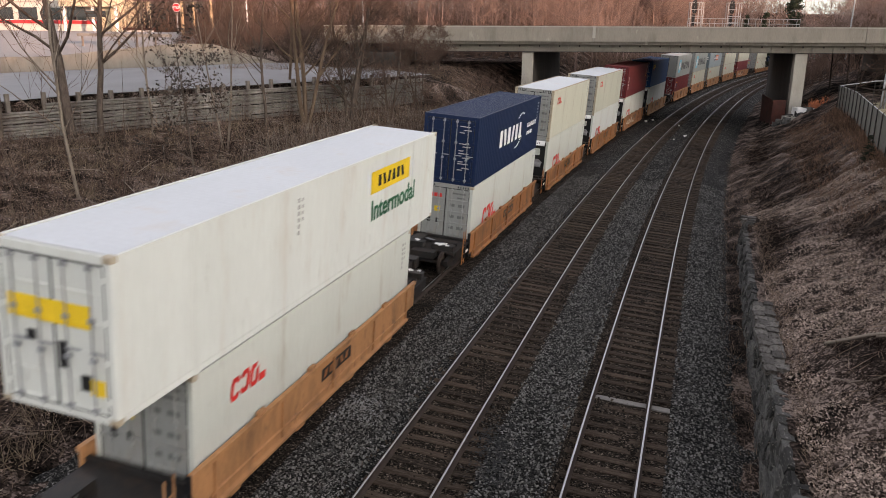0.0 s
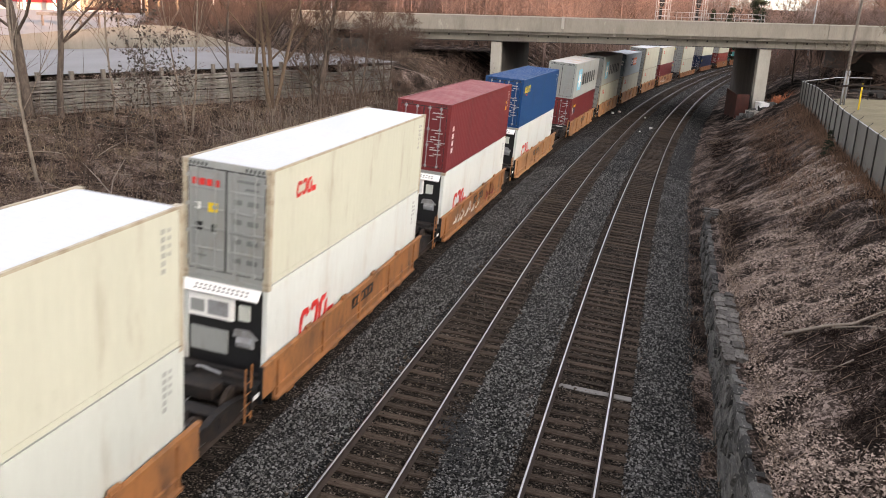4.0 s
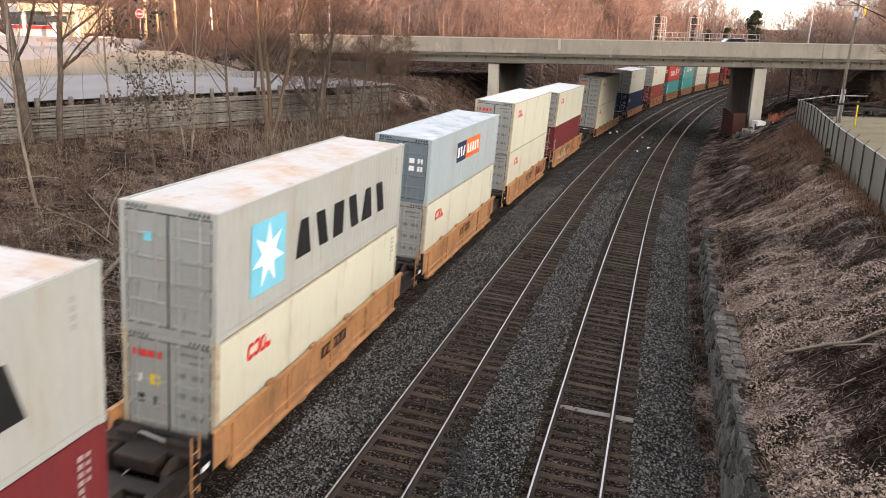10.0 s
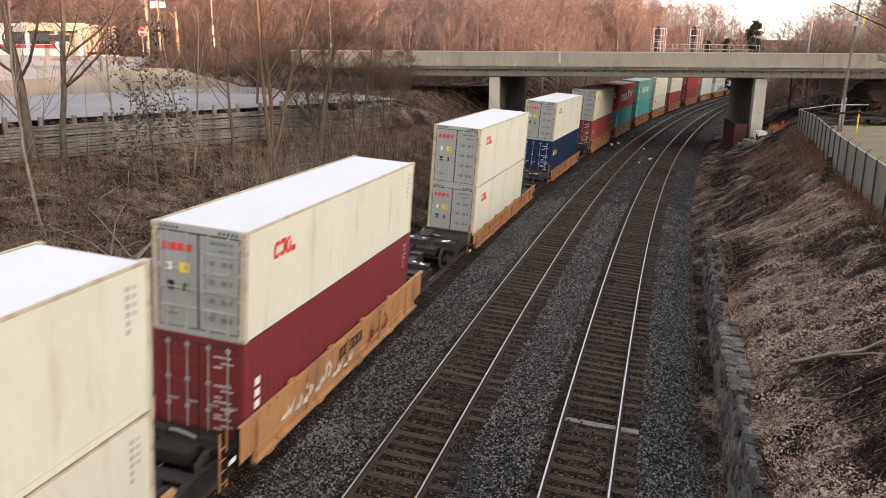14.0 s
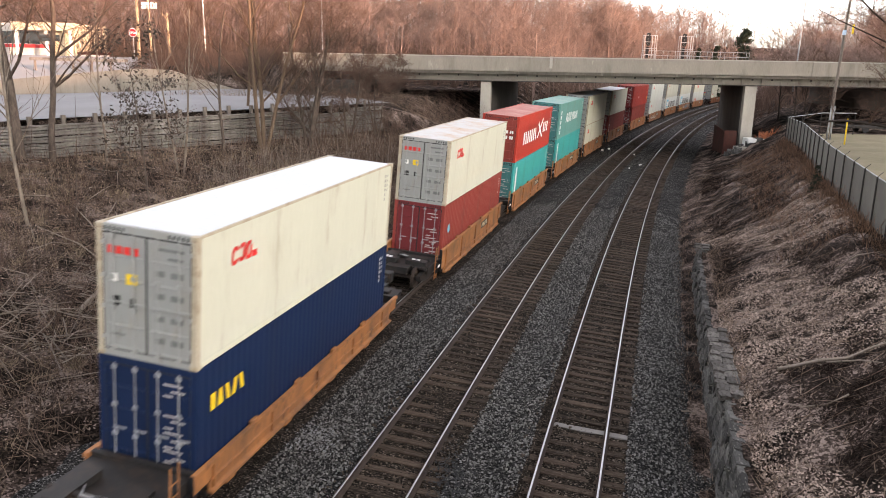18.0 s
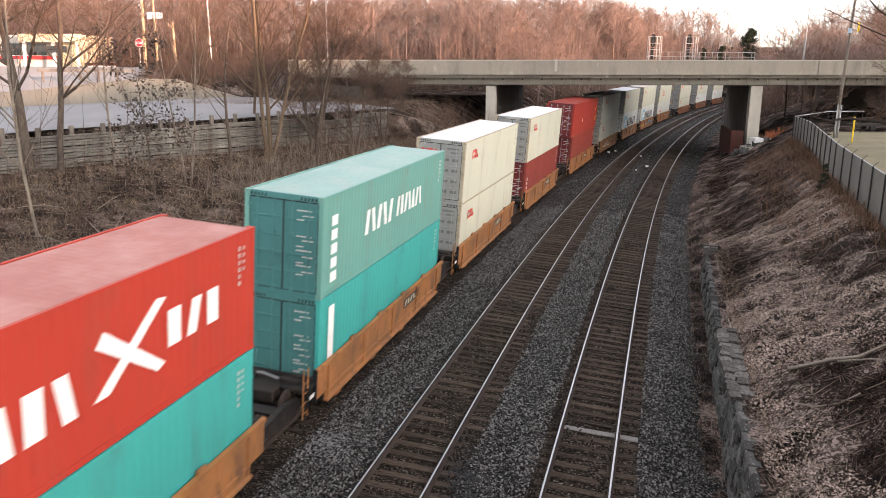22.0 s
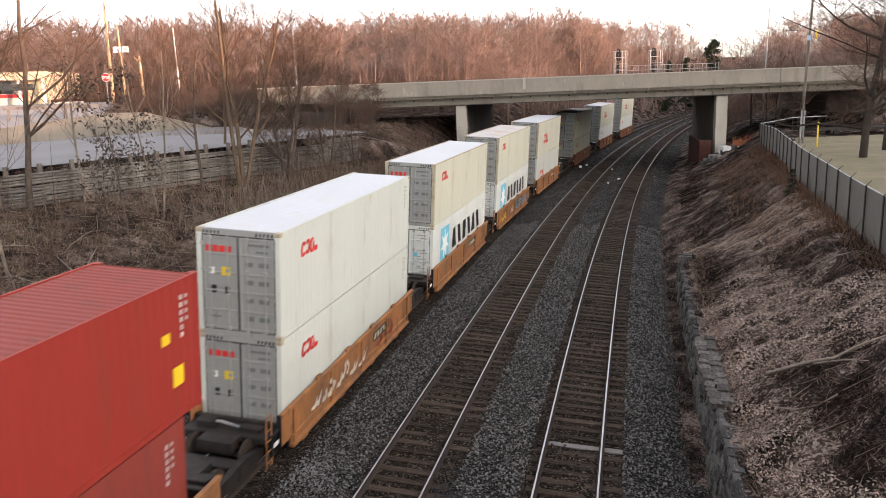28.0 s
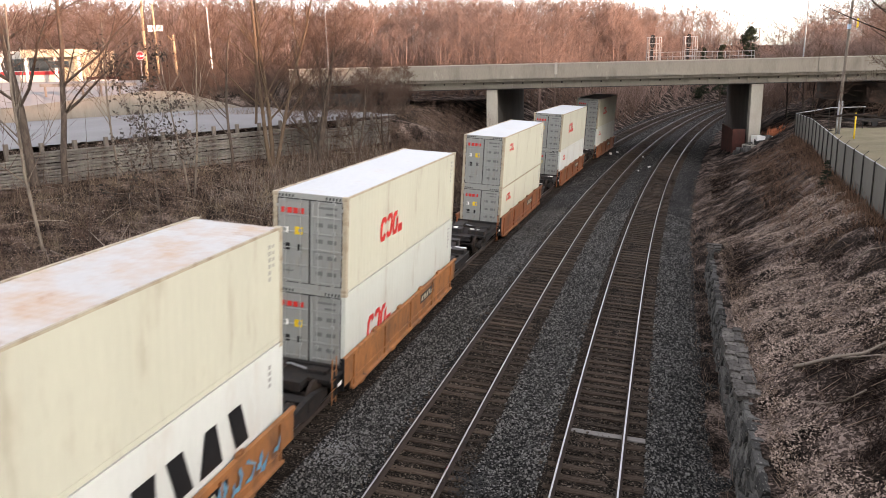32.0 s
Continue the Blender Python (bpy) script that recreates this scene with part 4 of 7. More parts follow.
def cream_box(length=12.5, tall=2.96, body="cream", roof="roof_white", mark_u=1.35, mark_h=0.44, mark_v=None, cooled=False, label="cream container with a red wordmark and grey doors"):
    v = tall - 0.95 if mark_v is None else mark_v
    panels = [(x, tall * z, w, 0.13) for z in (0.16, 0.33, 0.50, 0.67) for x, w in ((0.33, 0.22), (0.74, 0.3))] + [(-0.7, tall * 0.17, 0.34, 0.05), (0.6, tall * 0.86, 0.6, 0.07), (0.7, tall * 0.80, 0.36, 0.06)]
    return container(length, tall, body, roof, "door_grey", label,
        [("red_wordmark", M["red_paint"], mark_rings(mark_u, v, mark_h)), code_marks(length, tall, M["steel_text"])],
        [*[("red_mark", M["red_paint"], [(-0.86 + 0.2 * q, tall - 0.62, 0.15, 0.17)]) for q in range(4)], ("yellow_label", M["yellow_paint"], [(-0.36, tall * 0.57, 0.26, 0.24)]), ("white_label", M["white_paint"], [(-0.78, tall * 0.58, 0.16, 0.18)]), ("door_plate", M["black_paint"], [(-0.75, tall * 0.40, 0.2, 0.22)]), ("door_plate", M["black_paint"], [(-0.33, tall * 0.40, 0.13, 0.20)]), ("door_markings", M["dark_text"], panels)], cooled=cooled)


M["dark_text"] = material("dark_door_marking", (0.15, 0.155, 0.15), 0.6, 0.15, 3, 20)
M["steel_text"] = material("grey_marking_paint", (0.27, 0.27, 0.255), 0.6, 0.1, 3, 20)


def plain_box(body, roof, door, label, tall=2.96, length=12.5, marks=(), text="faded_text"):
    return container(length, tall, body, roof, door, label, [code_marks(length, tall, M[text]), *marks], [door_bars(tall, M[text], body in ("red", "bluegrey"))], stripes=door != "navy")


def star_box(tall=2.96, length=12.5, body="steelgrey", roof="roof_rust", label="grey container with a star panel and black wordmark", low=False):
    v = 0.75 if not low else 0.95
    marks = [("star_panel", M["sky_paint"], [rect(1.45, v - 0.15, 1.75, 1.8)]), ("code", M["steel_text"], [rect(length - 0.8, tall - 0.5 - k * 0.16, 0.12, 0.1) for k in range(4)]),
             ("black_wordmark", M["black_paint"], mark_bars(3.85, v + 0.2, 1.02, 6, 1.18, 11))]
    root = container(length, tall, body, roof, "white" if low else "door_grey", label, marks, [door_bars(tall, M["steel_text"]), *([("blue_label", M["sky_paint"], [(x, tall * 0.5, 0.2, 0.2)]) for x in (-0.42, 0.36)] if low else [("blue_label", M["sky_paint"], [(-0.5, tall * 0.72, 0.2, 0.2)])])])
    part("star", mesh_of("star", *flat(star(2.32, v + 0.75, 0.82)), M["white_paint"]), root, Matrix.Translation((W2 + 0.006, -length / 2, 0)))
    return root


def long_white_box():
    """The long white box with overhanging ends."""
    tall, length = 3.05, 16.8
    root = container(length, tall, "white", "roof_white", "white", "long white 53-foot box with a yellow panel and green lettering", [("yellow_panel", M["yellow_paint"], [rect(10.9, 1.93, 3.2, 0.66)]), code_marks(length, tall, M["steel_text"], 6.4)],
        [("yellow_panel", M["yellow_paint"], [(-0.1, 1.7, 1.7, 0.42)]), ("yellow_label", M["yellow_paint"], [(0.85, 0.5, 0.3, 0.3)]), ("door_markings", M["black_paint"], [(-0.5, 1.3, 0.18, 0.2), (0.15, 0.9, 0.16, 0.5), (0.6, 0.55, 0.2, 0.3)])], stripes=False)
    for o in mark_bars(11.4, 2.09, 0.34, 6, 0.38, 4):
        part("dark_block", mesh_of("dark_block", *flat([o]), M["black_paint"]), root, Matrix.Translation((W2 + 0.006, -length / 2, 0)))
    part("lettering", word("Intermodal", 0.86, M["green_paint"], "lettering"), root, Matrix.Translation((W2 + 0.003, -length / 2 + 10.95, 1.12)) @ pose(0, 0, 0, 90, 0, 90))
    posts = joined(*[boxes((W2 - 0.01, q - 0.09, 0.0, W2 + 0.004, q + 0.09, tall)) for q in (-6.1, 6.1)])
    part("lifting_post", mesh_of("lifting_post", *posts, P["white"]), root)
    return root


# ---- well cars ----
def car_meshes(length, paint_name, w0, w1, top, past):
    """Shared meshes of a well car; w0, w1: the ends of the load, top: of the side sill, past: how far the sill runs on."""
    h = length / 2
    pt = P[paint_name]
    out = {}
    e0, e1 = w0 - 0.42, w1 + past
    low = 0.08 if top > 1.0 else top - 0.8
    sill = [(-0.03, low), (0.13, low), (0.13, low + 0.07), (0.03, low + 0.1), (0.03, low + 0.30), (0.075, low + 0.31), (0.075, low + 0.345), (0.03, low + 0.36), (0.03, top - 0.12), (0.09, top - 0.10), (0.09, top), (-0.03, top)]
    end = [(-0.03, low + 0.30), (0.03, low + 0.30), (0.03, top - 0.12), (0.09, top - 0.10), (0.09, top), (-0.03, top)]
    ribs = [boxes((0.03, q - 0.04, low + 0.1, 0.085, q + 0.04, top - 0.1)) for q in np.arange(e0 + 0.9, e1 - 0.6, 2.9)]
    feet = [boxes((0.0, q - 0.22, low - 0.09, 0.11, q + 0.22, low), bevel=0.03) for q in np.arange(e0 + 1.6, e1 - 1.0, 3.1)]
    out["sill"] = mesh_of("side_sill", *joined(prism(sill, "y", e0 + 0.75, e1 - 0.75), prism(end, "y", e0, e0 + 0.75), prism(end, "y", e1 - 0.75, e1), *ribs), pt)
    out["feet"] = [mesh_of("jacking_pad", *q, pt) for q in feet]
    out["lugs"] = [mesh_of("guide_lug", *boxes((-0.03, q - 0.17, top, 0.06, q + 0.17, top + 0.10), bevel=0.02), pt) for q in np.linspace(w0 + 2.4, w1 - 2.4, 4)]
    out["bracket"] = mesh_of("end_bracket", *joined(boxes((-0.02, e0 - 0.05, low + 0.25, 0.10, e0 - 0.01, top + 0.05)), boxes((-0.02, e0 - 0.50, top - 0.42, 0.05, e0 - 0.05, top - 0.34)), boxes((-0.02, e0 - 0.50, low + 0.3, 0.05, e0 - 0.44, top - 0.34))), M["black_paint"])
    out["tag"] = box_mesh("white_tag", M["white_paint"], (0.052, e0 - 0.42, top - 0.72, 0.062, e0 - 0.12, top - 0.60))
    beams = [boxes((-1.28, q - 0.12, 0.12, 1.28, q + 0.12, 0.24)) for q in np.linspace(w0 + 0.4, w1 - 0.4, 7)]
    out["floor"] = mesh_of("well_floor", *joined(*beams, boxes((-0.3, w0, 0.13, 0.3, e1, 0.22))), M["dark_steel"])
    for name, sgn, edge in (("deck_near", -1, -w0), ("deck_far", 1, w1 + past - 0.42)):
        inner = edge + 0.25  # from the well's end wall to the car's end
        span = lambda x0, a_, z0, x1, b_, z1, bev=0.0: boxes((x0, min(sgn * a_, sgn * b_), z0, x1, max(sgn * a_, sgn * b_), z1), bevel=bev)
        run = max(h - inner, 0.4)
        wide = run > 1.6
        bits = [span(-1.22, inner, 0.80, 1.22, h - 0.15, 0.92), span(-0.5, h - 0.3, 0.66, 0.5, h + 0.35, 0.94), span(-1.26, inner - 0.08, 0.3, 1.26, inner + 0.08, 1.02), span(-0.95, inner + 0.2 * run, 0.92, -0.45, inner + 0.6 * run, 1.10, 0.05), span(0.3, inner + 0.25 * run, 0.92, 0.95, inner + 0.55 * run, 1.04, 0.05), span(1.15, inner, 0.62, 1.25, h - 0.3, 0.92)]
        if wide:
            bits += [span(-1.15, inner + 0.72 * run, 0.92, -0.15, inner + 0.92 * run, 1.16, 0.05), span(0.2, inner + 0.70 * run, 0.92, 1.15, inner + 0.9 * run, 1.14, 0.05), tube([(-1.1, sgn * (inner + 0.45 * run), 1.02), (1.1, sgn * (inner + 0.5 * run), 1.02)], 0.07, 7)]
        out[name] = mesh_of("end_platform", *joined(*bits), M["dark_steel"])
        rng = random.Random(int(run * 100))
        out[name + "_splash"] = []
        for k in range(6 if wide else 0):
            x, y, r = rng.choice((-1, 1)) * rng.uniform(0.35, 1.0), sgn * (inner + rng.uniform(0.75, 0.87) * run), rng.uniform(0.09, 0.18)
            o = [(x + r * rng.uniform(0.5, 1.2) * math.cos(a * 0.9), y + 0.7 * r * rng.uniform(0.5, 1.2) * math.sin(a * 0.9)) for a in range(7)]
            out[name + "_splash"].append(mesh_of("paint_splash", *prism(o, "z", 1.13, 1.166), M["white_paint"]))
        out[name + "_pale"] = mesh_of("hose", *tube([(-0.6, sgn * (inner + 0.3 * run), 1.0), (-0.2, sgn * (inner + 0.5 * run), 1.12), (0.3, sgn * (inner + 0.45 * run), 1.0)], 0.035, 6), M["galv"])
    y = e0 - 0.75
    out["ladder"] = mesh_of("grab_ladder", *joined(*[tube([(1.31, y, z), (1.31, y + 0.3, z)], 0.016, 5) for z in (0.3, 0.6, 0.9, 1.2)], tube([(1.31, y, 0.15), (1.31, y, 1.62)], 0.024, 5), tube([(1.31, y + 0.3, 0.15), (1.31, y + 0.3, 1.62)], 0.024, 5)), pt)
    return out


def wheel_mesh():
    prof = [(-0.07, 0.10), (-0.07, 0.40), (-0.06, 0.455), (0.045, 0.45), (0.065, 0.475), (0.07, 0.40), (0.03, 0.36), (0.02, 0.12)]
    n, vs, fs = 20, [], []
    for k in range(n):
        a = 2 * math.pi * k / n
        vs += [(x, r * math.cos(a), r * math.sin(a)) for x, r in prof]
    c = len(prof)
    for k in range(n):
        for j in range(c):
            fs.append([k * c + j, k * c + (j + 1) % c, ((k + 1) % n) * c + (j + 1) % c, ((k + 1) % n) * c + j])
    return mesh_of("wheel", vs, fs, M["rail_side"])


WHEEL = wheel_mesh()
SIDE_FRAME = mesh_of("side_frame", *prism([(-1.15, 0.40), (-0.75, 0.32), (-0.3, 0.22), (0.3, 0.22), (0.75, 0.32), (1.15, 0.40), (1.15, 0.62), (0.6, 0.72), (0.3, 0.78), (-0.3, 0.78), (-0.6, 0.72), (-1.15, 0.62)], "x", -0.09, 0.09), M["dark_steel"])
BOLSTER = box_mesh("bolster", M["dark_steel"], (-1.1, -0.22, 0.38, 1.1, 0.22, 0.68), bevel=0.04)
AXLE = mesh_of("axle", *tube([(-1.0, 0, 0), (1.0, 0, 0)], 0.08, 8), M["dark_steel"])
CAR_KIT = {}


def bogie(parent, y, label="dark cast-steel bogie"):
    bg = part("bogie_frame", BOLSTER, parent, Matrix.Translation((0, y, 0)), label)
    for sx in (-1, 1):
        part("side_frame", SIDE_FRAME, bg, Matrix.Translation((sx * 1.0, 0, 0)))
        for sy in (-0.86, 0.86):
            part("wheel", WHEEL, bg, Matrix.Translation((sx * 0.76, sy, 0.455)) @ pose(0, 0, 0, 0, 0, 0 if sx > 0 else 180))
    for sy in (-0.86, 0.86):
        part("axle", AXLE, bg, Matrix.Translation((0, sy, 0.455)))


def well_car(length, paint_name, near_bogie, far_bogie, label, spray=None, well=(-6.2, 6.2), top=1.33, past=0.42, plate=6.0, framed=True):
    key = (round(length, 1), paint_name, *(round(q, 1) for q in well), top, past)
    if key not in CAR_KIT:
        CAR_KIT[key] = car_meshes(*key)
    k = CAR_KIT[key]
    h = round(length, 1) / 2
    root = tagged(empty("well_car"), label, "rail car", "well cars of the train")
    for sx in (-1, 1):
        m = Matrix.Translation((1.30, 0, 0)) if sx > 0 else Matrix.Translation((-1.30, 0, 0)) @ Matrix.Diagonal((-1, 1, 1, 1))
        sill = part("side_sill", k["sill"], root, m)
        for nm, some in (("guide_lug", k["lugs"]), ("jacking_pad", k["feet"])):
            for piece in some:
                part(nm, piece, sill)
        if sx > 0:
            if top > 1.0:
                board = part("nameplate", mesh_of("nameplate", *flat([rect(well[0] + plate, top - 0.62, 1.9, 0.36)]), M["black_paint"]), sill, Matrix.Translation((0.034, 0, 0)))
                for q, o in enumerate(mark_bars(well[0] + plate + 0.12, top - 0.55, 0.22, 5, 0.34, 2)):
                    part("nameplate_mark", mesh_of("nameplate_mark", *flat([o]), P["cream"] if framed else P["car"]), board, Matrix.Translation((0.003, 0, 0)))
            bracket = part("end_bracket", k["bracket"], sill, None, "black steel bracket")
            part("white_tag", k["tag"], bracket)
    part("well_floor", k["floor"], root)
    for nm in ("deck_near", "deck_far"):
        deck = part("end_platform", k[nm], root)
        part("hose", k[nm + "_pale"], deck)
        for piece in k[nm + "_splash"]:
            part("paint_splash", piece, deck, None, "white paint splash")
    part("grab_ladder", k["ladder"], root)
    bogie(root, -h - near_bogie)
    if far_bogie is not None:
        bogie(root, h + far_bogie)
        hook = joined(boxes((-0.16, h - 0.1, 0.72, 0.16, h + 1.5, 0.95), bevel=0.03), boxes((-0.27, h + 1.25, 0.64, 0.27, h + 1.75, 1.04), bevel=0.06))
        part("coupler", mesh_of("coupler", *hook, M["dark_steel"]), root)
    if spray:
        for name, mat, shapes in spray:
            for o in shapes:
                part(name, mesh_of(name, *flat([o]), mat), root, Matrix.Translation((1.30 + 0.076, well[0], 0)))
    return root


def scrawl(u, count, seed):
    """Loose sprayed strokes along the sill."""
    rng = random.Random(seed)
    out = []
    for k in range(count):
        x, y, w, t = u + k * 0.42 + rng.uniform(-0.15, 0.15), 0.42 + rng.uniform(0, 0.2), rng.uniform(0.3, 0.6), rng.uniform(0.07, 0.16)
        hgt, le = rng.uniform(0.3, 0.6), rng.uniform(-0.25, 0.3)
        out.append([(x, y), (x + w * 0.6, y - 0.05), (x + w, y + hgt * 0.5), (x + w * 0.7 + le, y + hgt), (x + w * 0.7 + le - t, y + hgt - t), (x + w - t, y + hgt * 0.5), (x + w * 0.55, y + t), (x + t * 0.5, y + t)])
    return out


BLUE_SPRAY = [("blue_graffiti", M["graffiti_blue"], scrawl(6.5, 13, 5)), ("yellow_graffiti", M["yellow_paint"], scrawl(1.0, 5, 9)), ("white_graffiti", M["graffiti_pale"], scrawl(4.6, 3, 12))]
PALE_SPRAY = [("pale_graffiti", M["graffiti_pale"], scrawl(1.6, 12, 6)), ("red_graffiti", M["graffiti_red"], scrawl(8.0, 5, 7))]
RED_SPRAY = [("red_stencil", M["graffiti_red"], mark_bars(8.9, 0.55, 0.52, 3, 0.66, 3))]

OC, OW = "cream container with a red wordmark and grey doors", "pale container with a red wordmark and grey doors"
PALE_LOW = dict(body="pale", mark_u=1.85, mark_h=0.88, mark_v=0.76, label=OW)
COOLED = {**PALE_LOW, "cooled": True, "label": "pale refrigerated container with machinery end and red wordmark"}
MAROON, BROWN = "maroon corrugated steel container", "red-brown corrugated steel container"
# near end, far end, upper box, lower box, car paint, spray
STACKS = [
    (-9.0, 3.4, None, lambda: plain_box("teal", "teal", "teal", "bright teal container low in a well car"), "car", None),
    (13.55, 26.05, long_white_box, lambda: cream_box(body="pale", mark_u=1.3, mark_h=0.55, mark_v=1.75, label=OW), "car_tan", None),
    (33.80, 46.30, lambda: plain_box("navy", "navy", "navy", "navy blue container with a white wordmark and arcs", marks=[("white_wordmark", M["white_paint"], mark_bars(3.8, 1.15, 0.8, 6, 0.76, 8)), ("white_arcs", M["white_paint"], [rect(7.3 + 0.18 * q, 2.2 + 0.09 * q - 0.012 * q * q, 0.24, 0.07, 0.05) for q in range(7)] + [rect(7.0 + 0.18 * q, 0.72 + 0.012 * q * q, 0.24, 0.07, 0.03) for q in range(7)]), ("small_wordmark", M["white_paint"], mark_bars(9.5, 1.5, 0.24, 9, 0.24, 5) + mark_bars(9.5, 1.1, 0.2, 6, 0.22, 6))]), lambda: cream_box(**PALE_LOW), "car", None),
    (49.90, 62.40, cream_box, lambda: cream_box(**COOLED), "car", None),
    (66.10, 78.60, cream_box, lambda: cream_box(**{**COOLED, "body": "white"}), "car", None),
    (82.30, 94.80, lambda: plain_box("maroon", "roof_maroon", "maroon", "maroon corrugated container with white upright marks", marks=[("upright_wordmark", M["white_paint"], [rect(0.55, 1.75 - 0.32 * q, 0.26, 0.22) for q in range(4)]), ("yellow_label", M["yellow_paint"], [rect(11.3, 1.6, 0.25, 0.22), rect(11.3, 1.95, 0.18, 0.14)])]), lambda: cream_box(**{**COOLED, "body": "white"}), "car", PALE_SPRAY),
    (98.25, 110.75, lambda: plain_box("blue", "blue", "blue", "blue corrugated container with a small yellow wordmark", marks=[("yellow_wordmark", M["yellow_paint"], mark_bars(0.6, 2.1, 0.42, 5, 0.34, 3)), ("red_mark", M["red_paint"], [rect(1.0, 1.9, 0.5, 0.12)])]), lambda: cream_box(**{**COOLED, "body": "white"}), "car_tan", None),
    (119.05, 131.55, star_box, lambda: plain_box("maroon", "maroon", "maroon", "maroon container with a small navy and yellow flag", marks=[("flag_panel", M["navy_paint"], [rect(0.95, 1.62, 1.0, 0.52)]), ("flag_stripe", M["yellow_paint"], [rect(1.15, 2.15, 0.85, 0.2)]), ("flag_bar", M["white_paint"], [rect(0.72, 1.55, 0.24, 0.62)])]), "car_tan", None),
    (135.25, 147.75, star_box, lambda: cream_box(label=OC), "car_tan", None),
    (151.35, 163.85, lambda: plain_box("bluegrey", "roof_greyblue", "shade_end_blue", tall=2.66, label="blue-grey container with a navy and an orange panel", marks=[("navy_panel", M["navy_paint"], [rect(4.1, 1.15, 1.55, 0.92)]), ("orange_panel", M["orange_paint"], [rect(5.66, 1.15, 2.7, 0.92)]), ("white_wordmark", M["white_paint"], mark_bars(4.2, 1.38, 0.45, 3, 0.46, 4) + mark_bars(5.85, 1.38, 0.45, 5, 0.48, 5))]), lambda: cream_box(), "car_tan", None),
    (167.85, 180.35, cream_box, lambda: cream_box(mark_u=1.6), "car_tan", RED_SPRAY),
    (183.85, 196.35, lambda: cream_box(tall=2.66), lambda: plain_box("maroon", "maroon", "maroon", MAROON, marks=[("upright_wordmark", M["white_paint"], [rect(0.5, 1.7 - 0.3 * q, 0.26, 0.2) for q in range(4)])]), "car_tan", PALE_SPRAY),
    (206.85, 219.35, cream_box, lambda: cream_box(), "car", None),
    (229.75, 242.25, cream_box, lambda: plain_box("navy", "navy", "navy", "navy container with a small yellow wordmark", marks=[("yellow_wordmark", M["yellow_paint"], mark_bars(0.55, 1.8, 0.4, 5, 0.32, 3))]), "car", None),
    (250.25, 262.75, lambda: cream_box(roof="roof_rust", label="cream container with rust-streaked doors and red wordmark"), lambda: plain_box("redbrown", "redbrown", "maroon", "red-brown container with a round blue sticker", marks=[("blue_sticker", M["sky_paint"], [[(0.95 + 0.22 * math.cos(a * 0.785), 1.75 + 0.22 * math.sin(a * 0.785)) for a in range(8)]])]), "car", None),
    (266.60, 279.10, lambda: plain_box("red", "roof_red", "redbrown", "faded red container with a large white wordmark", marks=[("white_wordmark", M["white_paint"], mark_bars(1.9, 0.95, 0.85, 7, 0.68, 21) + mark_bars(9.0, 1.25, 0.75, 3, 0.7, 22)), ("white_flourish", M["white_paint"], [[(6.9, 1.0), (7.3, 1.0), (9.0, 2.3), (8.7, 2.35)], [(7.2, 2.2), (7.0, 1.95), (8.7, 0.9), (8.95, 1.0)]])]), lambda: plain_box("teal", "teal", "shade_end_teal", "bright teal container with upright white marks", marks=[("upright_wordmark", M["white_paint"], [rect(0.6, 0.9, 0.4, 1.7)])]), "car", None),
    (283.05, 295.55, lambda: plain_box("oldteal", "roof_teal", "shade_end_teal", "faded teal container with white wordmark and upright marks", marks=[("white_wordmark", M["white_paint"], mark_bars(3.3, 1.2, 0.8, 5, 0.56, 31) + mark_bars(6.4, 1.25, 0.7, 7, 0.44, 32)), ("upright_wordmark", M["white_paint"], [rect(0.6, 2.05 - 0.42 * q, 0.42, 0.3) for q in range(5)])]), lambda: plain_box("teal", "teal", "shade_end_teal", "bright teal container with upright white marks", marks=[("upright_wordmark", M["white_paint"], [rect(0.6, 0.9, 0.4, 1.7)])]), "car", None),
    (299.20, 311.70, cream_box, lambda: cream_box(), "car", None),
    (315.75, 328.25, cream_box, lambda: plain_box("redbrown", "redbrown", "maroon", BROWN, marks=[("upright_wordmark", M["white_paint"], [rect(0.5, 1.7 - 0.3 * q, 0.26, 0.2) for q in range(4)])]), "car", None),
    (334.50, 348.50, lambda: plain_box("crimson", "redbrown", "maroon", "red 45-foot container with yellow labels", length=14.0, marks=[("yellow_label", M["yellow_paint"], [rect(12.9, 0.75, 0.4, 0.42), rect(12.55, 1.75, 0.3, 0.22)]), ("pale_label", M["white_paint"], [rect(5.0, 1.1, 0.35, 0.3)])]), lambda: plain_box("redbrown", "redbrown", "maroon", BROWN), "car", None),
    (352.65, 365.15, lambda: cream_box(body="pale", label=OW), lambda: cream_box(body="pale", label=OW), "car", PALE_SPRAY),
    (369.45, 381.95, cream_box, lambda: star_box(body="white", roof="roof_white", label="white container with a star panel and black wordmark", low=True), "car", None),
    (385.65, 398.15, lambda: cream_box(roof="roof_rust", label="rust-streaked cream container with red wordmark"), lambda: star_box(body="white", roof="roof_white", label="white container with a star panel and black wordmark", low=True), "car", BLUE_SPRAY),
    (402.40, 414.90, lambda: cream_box(mark_u=2.9, mark_h=0.85, mark_v=0.95), lambda: cream_box(**PALE_LOW), "car", None),
    (425.60, 438.10, cream_box, lambda: cream_box(tall=2.66), "car_brown", None),
    (446.40, 458.90, lambda: cream_box(mark_u=3.2, mark_v=1.2, mark_h=0.8), lambda: cream_box(tall=2.66, body="white"), "car_brown", None),
    (466.80, 479.30, lambda: cream_box(mark_u=3.2, mark_v=1.2, mark_h=0.8), lambda: cream_box(body="white"), "car_brown", None),
]
SILLS = {207: (0.88, 4.4), 230: (1.0, 1.2), 184: (1.38, 1.6), 98: (1.33, 1.5), 14: (1.30, 0.42)}  # top of the side sill, and how far it runs on past the load
